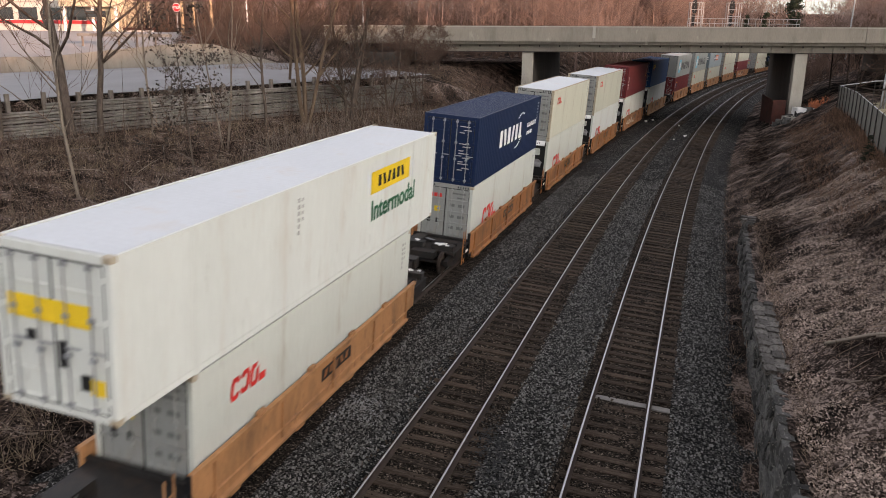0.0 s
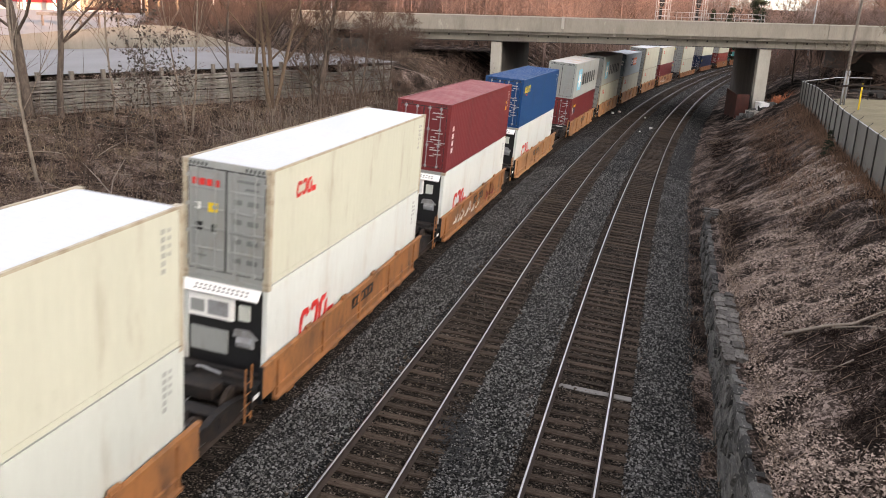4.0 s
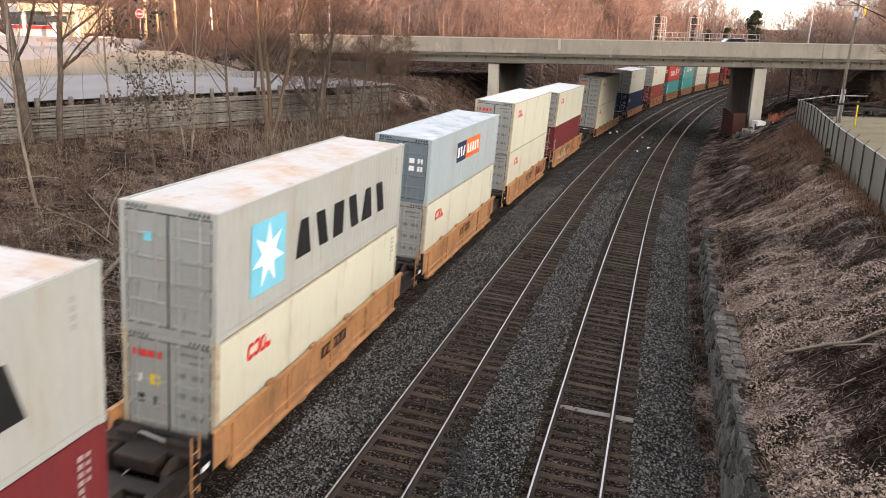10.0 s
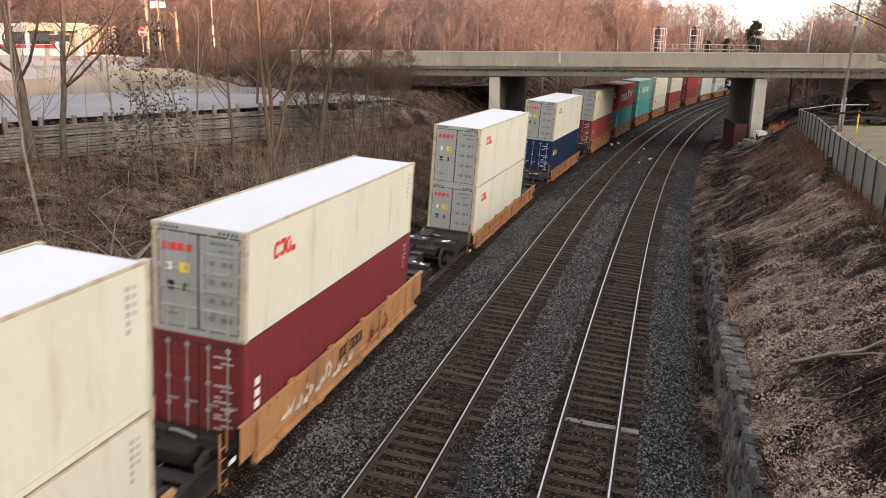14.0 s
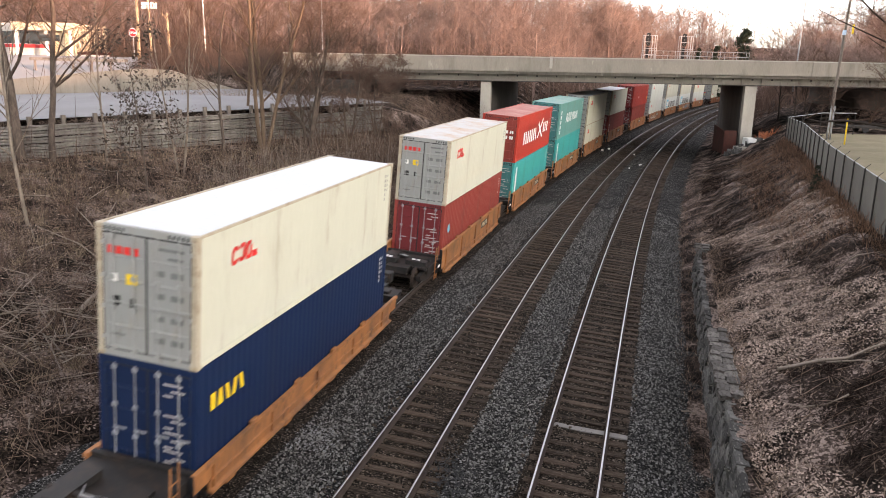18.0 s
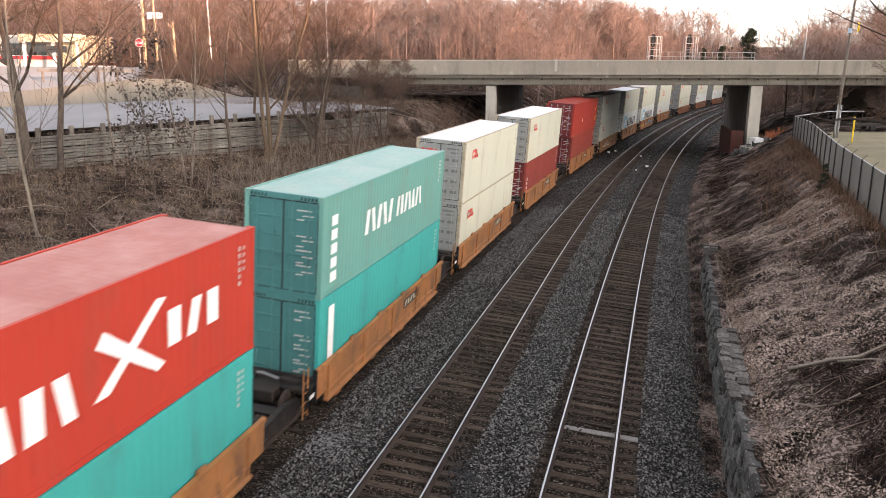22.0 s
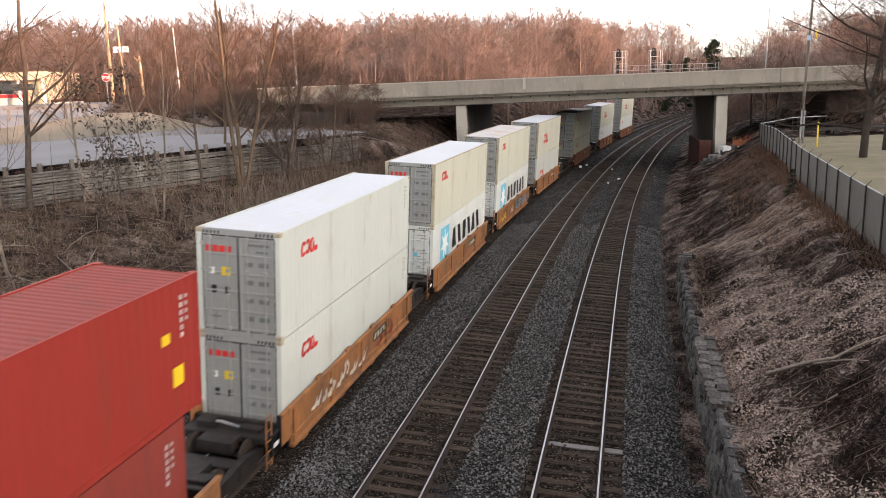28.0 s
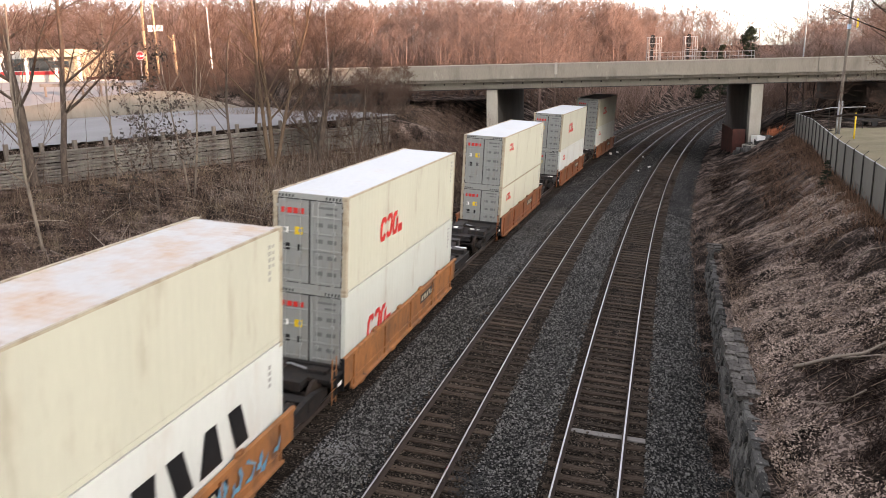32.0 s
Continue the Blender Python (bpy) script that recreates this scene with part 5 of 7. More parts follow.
FLOOR = 0.08  # underside of the lower boxes
RIDERS = []  # (thing, mid distance, height above the rail)


def build_train():
    for i, (a, b, upper, lower, paint_name, spray) in enumerate(STACKS):
        mid = (a + b) / 2
        before = a - STACKS[i - 1][1] if i else 8.0
        after = STACKS[i + 1][0] - b if i + 1 < len(STACKS) else 9.0
        reach = lambda gap: gap / 2 - 0.85 if gap < 5.5 else gap / 2 - 1.55
        near_end, far_end = reach(before), reach(after)
        lw = round(b - a + near_end + far_end, 1)
        top, past = SILLS.get(round(a), (1.33, 0.42))
        car = well_car(lw, paint_name, 0.85 if before < 5.5 else -0.9, None if after < 5.5 else -0.9, "orange steel well car with rusty sills carrying stacked containers" if paint_name != "car_brown" else "brown-orange steel well car carrying stacked containers", spray, (-(b - a) / 2 - (far_end - near_end) / 2, (b - a) / 2 - (far_end - near_end) / 2), top, past, 5.6 if a < 250 else 7.6, a > 250)
        RIDERS.append((car, mid + (far_end - near_end) / 2, DROP))
        z = FLOOR
        if lower:
            box = lower()
            RIDERS.append((box, mid, z))
            z += box_tall(box) + 0.012
        if upper:
            RIDERS.append((upper(), mid, z + 0.012))


def box_tall(root):
    return max((c.matrix_basis.translation.z for c in root.children if c.name.startswith("roof_panel")), default=2.9)


build_train()


# ---- bridge ----
def build_bridge():
    root = tagged(empty("road_bridge"), "weathered concrete road bridge on steel girders over the tracks", "bridge", kind="structure")
    x0, x1, y0, y1 = -16.0, 62.0, 80.0, 102.5
    zt = lambda x: 9.66 + 0.0065 * x  # top of the parapet, rising slightly

    def sloped(name, mat, xa, xb, ya, yb, za, zb, label=""):
        """A long box whose top and foot follow the deck's slope; za, zb below the parapet's top."""
        n = max(1, int((xb - xa) / 6))
        vs, fs = [], []
        for k in range(n + 1):
            x = xa + (xb - xa) * k / n
            vs += [(x, ya, zt(x) - zb), (x, yb, zt(x) - zb), (x, yb, zt(x) - za), (x, ya, zt(x) - za)]
        for k in range(n):
            for j in range(4):
                fs.append([k * 4 + j, k * 4 + 4 + j, k * 4 + 4 + (j + 1) % 4, k * 4 + (j + 1) % 4])
        fs += [[0, 1, 2, 3], [n * 4 + 3, n * 4 + 2, n * 4 + 1, n * 4]]
        return part(name, mesh_of(name, vs, fs, mat), root, None, label)

    for k, (a, b) in enumerate(((x0, 10.3), (10.36, 36.0), (36.06, x1))):
        sloped("parapet", M["concrete"], a, b, y0, y0 + 0.3, 0.10, 1.45, "stained concrete parapet")
        sloped("parapet", M["concrete"], a, b, y1 - 0.3, y1, 0.10, 1.45)
        sloped("coping", M["pale_concrete"], a, b, y0 - 0.03, y0 + 0.34, 0.0, 0.098, "pale parapet coping")
    sloped("deck", M["asphalt"], x0, x1, y0 + 0.3, y1 - 0.3, 1.15, 1.4)
    # soffit coloured dark for the shade beneath the deck
    sloped("deck_soffit", M["shade_concrete"], x0, x1, y0 + 0.95, y1 - 0.3, 1.4, 1.6)
    sloped("deck_edge", M["concrete"], x0, x1, y0 + 0.35, y0 + 0.9, 1.46, 1.72)
    for k, y in enumerate((y0 + 0.85, y0 + 4, y0 + 7.5, y0 + 11, y0 + 14.5, y0 + 18, y1 - 0.55)):
        # inner girders go dark: the deck's shade is set by their colour
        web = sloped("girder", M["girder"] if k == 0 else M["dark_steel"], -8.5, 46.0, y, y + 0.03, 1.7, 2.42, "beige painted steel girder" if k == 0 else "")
        sloped("girder_flange", M["dark_steel"], -8.5, 46.0, y - 0.16, y + 0.19, 2.40, 2.46)
        if k == 0:
            stiff = box_mesh("stiffener", M["girder"], (-0.03, -0.13, -0.68, 0.03, 0.0, 0.0))
            x = -7.5
            while x < 46:
                part("stiffener", stiff, web, Matrix.Translation((x, y, zt(x) - 1.72)))
                x += 1.95
            seg = box_mesh("drain_bracket", M["dark_steel"], (-0.07, -0.14, -0.16, 0.07, 0.0, 0.0))
            x = -6.5
            while x < 46:
                part("drain_bracket", seg, web, Matrix.Translation((x, y - 0.02, zt(x) - 1.80)))
                x += 1.95
    part("joint_cover", box_mesh("joint_cover", M["pale_concrete"], (10.2, y0 - 0.06, 8.62, 10.48, y0 - 0.032, 9.76)), root, None, "pale expansion joint cover")
    for k, (xl, w, hz) in enumerate(((3.55, 1.0, 7.16), (30.0, 1.15, 7.33))):
        # wall piers set along the tracks; the wall's colour carries the deck's shade
        o = [(xl, y0 + 0.9), (xl + w, y0 + 0.9), (xl + w + 0.2, y0 + 2.1), (xl + 0.2, y0 + 2.1)]
        part("pier_column", mesh_of("pier_column", *prism(o, "z", -1.0, hz), M["pale_concrete"]), root, None, "pale concrete pier column")
        o = [(xl + 0.26, y0 + 2.1), (xl + w + 0.14, y0 + 2.1), (xl + w + 4.6, y0 + 21.6), (xl + 4.6, y0 + 21.6)]
        part("pier", mesh_of("pier", *prism(o, "z", -1.0, hz), M["shade_concrete"]), root, None, "concrete wall pier coloured dark for the shade under the deck")
    # abutments take the same dark tone, under-deck shade in the colour
    for xa, xb, s in ((-14.0, -8.4, 1), (46.0, 51.0, -1)):
        part("abutment", box_mesh("abutment", M["shade_concrete"], (xa, y0 + 0.4, -1.0, xb, y1 - 0.4, 7.05)), root)
    return root


build_bridge()


def build_signals():
    root = tagged(empty("signal_gantry"), "grey steel signal gantry with two caged signal heads and railings", "railway signal")
    root.matrix_basis = Matrix.Translation((0, 109.0, -1.08)) @ Matrix.Diagonal((1.112, 1.112, 1.112, 1))
    g = M["galv"]
    pipe = lambda pts, r=0.035: tube(pts, r, 5)
    y = 0.0
    part("platform", box_mesh("platform", g, (23.6, y - 0.5, 9.55, 36.2, y + 0.5, 9.68)), root)
    part("beam", box_mesh("beam", g, (23.6, y - 0.1, 8.9, 36.2, y + 0.1, 9.55)), root)
    part("mast", mesh_of("mast", *tube([(36.6, y, -0.8), (36.6, y, 9.7)], 0.25, 10), g), root)
    part("railing", mesh_of("railing", *joined(*[pipe([(25.9, y - 0.5, z), (36.2, y - 0.5, z)], 0.03) for z in (10.2, 10.75)], *[pipe([(x, y - 0.5, 9.68), (x, y - 0.5, 10.75)], 0.03) for x in np.linspace(25.9, 36.2, 8)]), g), root)
    part("railing", mesh_of("railing", *joined(*[pipe([(23.6, y + 0.5, z), (36.2, y + 0.5, z)], 0.03) for z in (10.2, 10.75)], *[pipe([(x, y + 0.5, 9.68), (x, y + 0.5, 10.75)], 0.03) for x in np.linspace(23.6, 36.2, 9)]), g), root)
    for x in (23.6, 27.9):
        cage = joined(*[pipe([(x + dx, y - 0.45, 9.6), (x + dx, y - 0.45, 12.5)], 0.045) for dx in (0.0, 0.9, 1.45)], *[pipe([(x, y - 0.45, z), (x + 1.45, y - 0.45, z)], 0.04) for z in (10.3, 11.0, 11.75, 12.5)], *[pipe([(x + dx, y + 0.4, 9.6), (x + dx, y + 0.4, 12.5)], 0.045) for dx in (0.0, 1.45)], *[pipe([(x + dx, y - 0.45, 12.5), (x + dx, y + 0.4, 12.5)], 0.04) for dx in (0.0, 1.45)])
        part("cage", mesh_of("cage", *cage, g), root)
        head = joined(prism([(x + 0.5 + 0.3 * math.cos(a * 0.524), 11.3 + 0.75 * max(-1, min(1, 1.35 * math.sin(a * 0.524))) + 0.75) for a in range(12)], "y", y - 0.2, y - 0.12), boxes((x + 0.3, y - 0.15, 9.9, x + 0.62, y + 0.1, 11.2)))
        hd = part("signal_head", mesh_of("signal_head", *head, M["black_paint"]), root, None, "black signal head with hoods")
        for z in (11.55, 12.05, 12.55):
            part("hood", mesh_of("hood", *tube([(x + 0.5, y - 0.2, z), (x + 0.5, y - 0.5, z)], 0.11, 8), M["black_paint"]), hd)


build_signals()


# ---- guard-rail wall on the left ----
def build_guard_wall():
    root = tagged(empty("guard_rail_wall"), "retaining wall of stacked steel guard rails between timber posts", "guard rail wall", kind="structure")
    ang = math.atan2(GWD[1], GWD[0])
    w = [(-0.03, 0.0), (0.04, 0.035), (0.04, 0.09), (-0.03, 0.14), (-0.03, 0.17), (0.04, 0.22), (0.04, 0.275), (-0.03, 0.31), (-0.045, 0.31), (0.025, 0.27), (0.025, 0.225), (-0.045, 0.175), (-0.045, 0.135), (0.025, 0.085), (0.025, 0.04), (-0.045, 0.0)]
    beam = mesh_of("beam", *prism([(-a, b) for a, b in w], "x", 0.0, 3.86), M["guard"])
    post = box_mesh("post", M["post_wood"], (-0.11, 0.0, -1.6, 0.11, 0.22, 2.55), bevel=0.02)
    rng = random.Random(4)
    lam = -34.2
    while lam < 30:
        px, py = GW0 + GWD * lam
        zb = 3.35 + 0.004 * lam
        m = Matrix.Translation((px, py, zb)) @ pose(0, 0, 0, 0, 0, math.degrees(ang))
        for k in range(6):
            if k == 5 and rng.random() < 0.12:
                continue
            part("beam", beam, root, m @ Matrix.Translation((rng.uniform(-0.05, 0.05), 0.0, k * 0.335 + rng.uniform(-0.02, 0.02))) @ pose(0, 0, 0, rng.uniform(-3, 3), rng.uniform(-0.5, 0.5), rng.uniform(-0.3, 0.3)))
        for q in (0.0, 1.9):
            part("post", post, root, m @ Matrix.Translation((q, 0.06, rng.uniform(-0.12, 0.05))))
        lam += 3.8


build_guard_wall()


def build_left_street():
    # the pale road behind the wall
    def sheet(rows, cols, place):
        vs = [place(j / (rows - 1), i / (cols - 1)) for j in range(rows) for i in range(cols)]
        fs = [[j * cols + i, j * cols + i + 1, (j + 1) * cols + i + 1, (j + 1) * cols + i] for j in range(rows - 1) for i in range(cols - 1)]
        return vs, fs

    def low(f, g):
        px, py = GW0 + GWD * (-60 + 92 * f) + np.array([-GWD[1], GWD[0]]) * 0.5
        py_ = min(py, 84.6)
        x, y = px - g * (30 - 19 * f), py_ * (1 - g) + 85.05 * g
        return (x, y, 4.4 + max(-0.3, min(1.2, (x + 47) * 0.05)) + 0.05)

    road = mesh_of("road", *sheet(60, 30, low), M["asphalt"], True)
    tagged(new("road", road), "pale worn asphalt road behind the guard-rail wall", "road", kind="structure")
    # concrete retaining wall along its far side
    vs, fs = [], []
    line = [(-75.0, 84.9, 3.9, 5.5), (-47.0, 85.0, 4.2, 5.95), (-40.0, 85.0, 4.6, 6.75), (-32.5, 85.1, 5.1, 7.5), (-29.0, 85.2, 5.2, 7.45), (-26.0, 85.3, 5.2, 6.6), (-22.4, 85.5, 5.2, 5.65)]
    for x, y, a, b in line:
        vs += [(x, y, a - 0.6), (x, y + 0.4, a - 0.6), (x, y + 0.4, b), (x, y, b)]
    for k in range(len(line) - 1):
        for j in range(4):
            fs.append([k * 4 + j, k * 4 + (j + 1) % 4, k * 4 + 4 + (j + 1) % 4, k * 4 + 4 + j])
    fs += [[3, 2, 1, 0], [len(vs) - 4, len(vs) - 3, len(vs) - 2, len(vs) - 1]]
    tagged(new("retaining_wall", mesh_of("retaining_wall", vs, fs, M["concrete"])), "stained beige concrete retaining wall beside the road", "retaining wall", kind="structure")
    up = mesh_of("upper_road", *sheet(24, 40, lambda f, g: (-85 + 53 * g, 86.8 + 9 * f, ground_z(-85 + 53 * g, 86.8 + 9 * f) + 0.07)), M["asphalt"], True)
    tagged(new("upper_road", up), "pale upper road in front of a low building", "road", kind="structure")
    g = tagged(empty("guard_rail"), "galvanised road guard rail on short posts above the retaining wall", "guard rail")
    part("rail", box_mesh("rail", M["guard"], (-44.0, 86.0, 8.1, -33.6, 86.06, 8.42)), g)
    pm = box_mesh("post", M["post_wood"], (-0.08, -0.08, -1.4, 0.08, 0.08, 0.0))
    for x in np.arange(-43.5, -33.5, 2.0):
        part("post", pm, g, Matrix.Translation((x, 86.15, 8.45)))


build_left_street()


def build_shop():
    root = tagged(empty("roadside_building"), "low cream roadside building with a red band and dark windows", "building")
    y = 97.0
    part("wall", box_mesh("wall", M["wall_grey"], (-70, y, 7.6, -46.6, y + 9, 11.9)), root, None, "grey rendered wall")
    part("wall", box_mesh("wall", M["wall_cream"], (-46.6, y - 0.4, 7.6, -43.9, y + 9, 12.2)), root, None, "cream rendered corner wall")
    part("canopy", box_mesh("canopy", M["wall_cream"], (-50.6, y - 1.6, 11.35, -43.6, y - 0.42, 12.25)), root, None, "cream canopy lit by low sun")
    part("roof", box_mesh("roof", M["wall_grey"], (-70.2, y - 0.2, 11.9, -46.6, y + 9.1, 12.15)), root)
    part("band", box_mesh("band", M["awning_red"], (-69.0, y - 0.12, 9.35, -43.9, y - 0.02, 9.75)), root, None, "red band")
    for x in np.arange(-68.5, -47.5, 3.0):
        w = part("window", box_mesh("window", M["dark_glass"], (x, y - 0.06, 9.8, x + 2.3, y - 0.02, 11.2)), root)
        part("window_frame", box_mesh("window_frame", M["white_paint"], (x - 0.06, y - 0.09, 9.72, x + 2.36, y - 0.061, 9.8)), w)
    part("window", box_mesh("window", M["dark_glass"], (-49.6, y - 1.66, 10.15, -45.0, y - 1.6, 10.9)), root)
    for x in (-50.3, -46.8, -44.0):
        part("column", box_mesh("column", M["white_paint"], (x, y - 1.5, 7.6, x + 0.25, y - 1.25, 11.35)), root)
    bench = tagged(empty("parapet_bench"), "low brown wall beside the building", "wall")
    part("top", box_mesh("top", M["rust"], (-43.3, 95.8, 8.7, -39.5, 96.2, 9.0)), bench)
    part("foot", box_mesh("foot", M["wall_grey"], (-43.1, 95.85, 7.9, -39.7, 96.15, 8.7)), bench)


build_shop()


def pole(name, label, foot, tip, r0, r1, mat, category="utility pole"):
    root = tagged(empty(name), label, category)
    a, b = Vector(foot), Vector(tip)
    part("shaft", mesh_of("shaft", *tube([a + (b - a) * q for q in (0, 0.33, 0.66, 1)], [r0 + (r1 - r0) * q for q in (0, 0.33, 0.66, 1)], 9), mat, True), root)
    return root


def build_poles():
    pole("utility_pole", "tall sunlit timber utility pole beside the road", (-34.62, 92, 7.5), (-34.40, 92, 22.0), 0.19, 0.12, M["pole_wood"])
    p = pole("utility_pole", "timber pole carrying two white floodlight boxes", (-34.27, 95, 7.9), (-34.37, 95, 17.1), 0.15, 0.10, M["pole_wood"])
    part("floodlight", box_mesh("floodlight", M["white_paint"], (-35.0, 94.6, 14.02, -34.15, 94.85, 14.7), bevel=0.05), p)
    part("floodlight", box_mesh("floodlight", M["white_paint"], (-34.0, 94.6, 14.05, -33.3, 94.85, 14.7), bevel=0.05), p)
    p = pole("utility_pole", "short timber pole with a stub arm", (-32.15, 95, 7.9), (-32.25, 95, 13.6), 0.17, 0.13, M["pole_wood"])
    part("arm", mesh_of("arm", *tube([(-32.24, 95, 12.9), (-32.95, 95, 13.6)], 0.07, 6), M["pole_wood"]), p)
    s = tagged(empty("stop_sign"), "red octagonal stop sign with white lettering on a post", "road sign")
    part("post", mesh_of("post", *tube([(-34.76, 91, 7.6), (-34.76, 91, 11.7)], 0.04, 6), M["galv"]), s)
    oct_ = [(-34.76 + 0.44 * math.cos(math.pi / 8 + k * math.pi / 4), 11.25 + 0.44 * math.sin(math.pi / 8 + k * math.pi / 4)) for k in range(8)]
    rim = [(-34.76 + 0.48 * math.cos(math.pi / 8 + k * math.pi / 4), 11.25 + 0.48 * math.sin(math.pi / 8 + k * math.pi / 4)) for k in range(8)]
    plate = part("plate", mesh_of("plate", *prism(oct_, "y", 90.93, 90.945), M["sign_red"]), s)
    part("rim", mesh_of("rim", *prism(rim, "y", 90.95, 90.96), M["white_paint"]), s)
    part("lettering", word("STOP", 0.33, M["white_paint"], "lettering"), plate, Matrix.Translation((-35.14, 90.925, 11.13)) @ pose(0, 0, 0, 90, 0, 0))
    p = pole("lamp_post", "slim pale street lamp post beyond the bridge", (-16.2, 107.5, 6.0), (-16.35, 107.5, 19.2), 0.11, 0.07, M["galv"], "lamp post")
    part("lamp_arm", mesh_of("lamp_arm", *tube([(-16.35, 107.5, 19.1), (-15.3, 107.1, 19.6), (-14.0, 106.7, 19.65)], 0.05, 6), M["galv"]), p)
    pole("lamp_post", "slim white post behind the roadside brush", (-29.4, 100, 7.5), (-29.55, 100, 16.9), 0.10, 0.07, M["white_paint"], "post")
    p = pole("lamp_post", "slim grey street lamp post on the bridge approach", (46.2, 107.5, 6.0), (46.5, 107.5, 20.3), 0.11, 0.07, M["galv"], "lamp post")
    part("lamp_arm", mesh_of("lamp_arm", *tube([(46.5, 107.5, 20.2), (47.5, 107.1, 20.7), (48.8, 106.7, 20.75)], 0.05, 6), M["galv"]), p)
    p = pole("utility_pole", "leaning grey timber utility pole with blue and yellow tags", (32.24, 67.2, 3.2), (32.75, 67.2, 19.5), 0.13, 0.09, M["post_wood"])
    part("tag", box_mesh("tag", M["bluegrey_tag"], (32.2, 66.9, 12.0, 32.5, 66.96, 12.4)), p, None, "pale blue tag")
    part("tag", box_mesh("tag", M["yellow_paint"], (32.95, 66.9, 12.1, 33.08, 66.96, 12.85)), p, None, "yellow tag")
    for x in (31.75, 32.0):
        pole("steel_post", "grey steel guy post in the fenced yard", (x, 66.2, 3.4), (x + 0.04, 66.2, 6.3), 0.07, 0.07, M["galv"], "post")
    for x, mat in ((31.3, "yellow_paint"),):
        pole("marker_post", "yellow marker post inside the fence", (x, 62.3, 3.4), (x, 62.3, 5.6), 0.06, 0.06, M[mat], "post")


build_poles()


# ---- right bank: stone wall, fence, yard ----
def build_stone_wall():
    root = tagged(empty("stone_wall"), "old rough stone retaining wall at the foot of the bank", "stone wall", kind="structure")
    rng = random.Random(8)
    shapes = []
    for k in range(8):
        v, f = boxes((-0.5, -0.5, -0.5, 0.5, 0.5, 0.5), bevel=0.09)
        shapes.append(mesh_of("stone", [(x + rng.uniform(-0.09, 0.09), y + rng.uniform(-0.09, 0.09), z + rng.uniform(-0.12, 0.12)) for x, y, z in v], f, M["stone"]))
    slabs = [mesh_of("coping_stone", [tuple(v.co) for v in me_.vertices], [list(f.vertices) for f in me_.polygons], M["coping_stone"]) for me_ in shapes[:4]]
    core = []
    for s0, s1, top, back in ((4.0, 28.6, 0.80, 0.62), (28.6, 41.0, 0.36, 0.25), (41.0, 42.4, 0.70, 0.6)):
        s = s0
        while s < s1 - 0.05:
            ln = min(rng.uniform(0.35, 0.8), s1 - s)
            x, y, th = on_line(s + ln / 2, 7.72)
            m0 = Matrix.Translation((float(x), float(y), 0)) @ pose(0, 0, 0, 0, 0, -math.degrees(float(th)))
            v, f = boxes((0.2, -ln / 2, -1.3, 0.2 + back, ln / 2, top - 0.14))
            core.append(([m0 @ Vector(q) for q in v], f))
            z = -0.95
            while z < top - 0.08:
                h = min(rng.uniform(0.18, 0.34), top - z)
                lean = 0.25 * (z + 0.95) / 1.75
                part("stone", rng.choice(shapes), root, m0 @ Matrix.Translation((0.14 + lean + rng.uniform(-0.06, 0.04), rng.uniform(-0.1, 0.1), z + h / 2)) @ pose(0, 0, 0, rng.uniform(-6, 6), 8, rng.uniform(-5, 5)) @ Matrix.Diagonal((0.34, ln * rng.uniform(0.9, 1.1), h * 1.0, 1)))
                z += h
            if back > 0.3 and rng.random() < 0.3:
                for q in (0.40,):
                    part("stone", rng.choice(shapes), root, m0 @ Matrix.Translation((q, rng.uniform(-0.1, 0.1), top - 0.06 + rng.uniform(-0.07, 0.04))) @ pose(0, 0, 0, rng.uniform(-7, 7), rng.uniform(-7, 7), rng.uniform(-12, 12)) @ Matrix.Diagonal((0.42, ln * rng.uniform(0.8, 1.05), 0.2, 1)))
            s += ln
    for s0, s1, top in ((22.5, 28.5, 0.80), (41.0, 42.4, 0.70)):
        for d in (7.88, 8.2):
            s = s0 + rng.uniform(0, 0.3)
            while s < s1 - 0.2:
                ln = min(rng.uniform(0.28, 0.62), s1 - s)
                x, y, th = on_line(s + ln / 2, d + rng.uniform(-0.03, 0.03))
                m0 = Matrix.Translation((float(x), float(y), top + 0.04 + rng.uniform(-0.04, 0.03))) @ pose(0, 0, 0, rng.uniform(-5, 5), rng.uniform(-6, 6), -math.degrees(float(th)) + rng.uniform(-8, 8))
                part("coping_stone", rng.choice(slabs), root, m0 @ Matrix.Diagonal((0.32 * rng.uniform(0.85, 1.15), ln * 0.98, 0.17, 1)))
                s += ln
    part("core", mesh_of("core", *joined(*core), M["stone"]), root)
    vs, fs = [], []
    for k in range(150):
        s = 4.0 + 38.4 * k / 149
        top = 0.80 if s < 28.4 else 0.36 if s < 40.9 else 0.70
        for j, d in enumerate((8.06, 8.28, 8.5, 8.75)):
            x, y, th = on_line(s, d + rng.uniform(-0.05, 0.05))
            vs.append((float(x), float(y), (top + rng.uniform(-0.02, 0.05)) if j < 3 else ground_z(float(x), float(y)) - 0.1))
    for k in range(149):
        for j in range(3):
            a = k * 4 + j
            fs.append((a, a + 1, a + 5, a + 4))
    part("wall_top_soil", mesh_of("wall_top_soil", vs, fs, M["litter"], True), root, None, "soil and dead leaves on the wall top")


def fence_line(k):
    """Corner posts of the fence along the top of the bank."""
    return [(8.5, 2.0), (12.4, 16.0), (16.6, 30.0), (20.4, 42.0), (25.3, 56.0), (30.0, 70.0)][k]


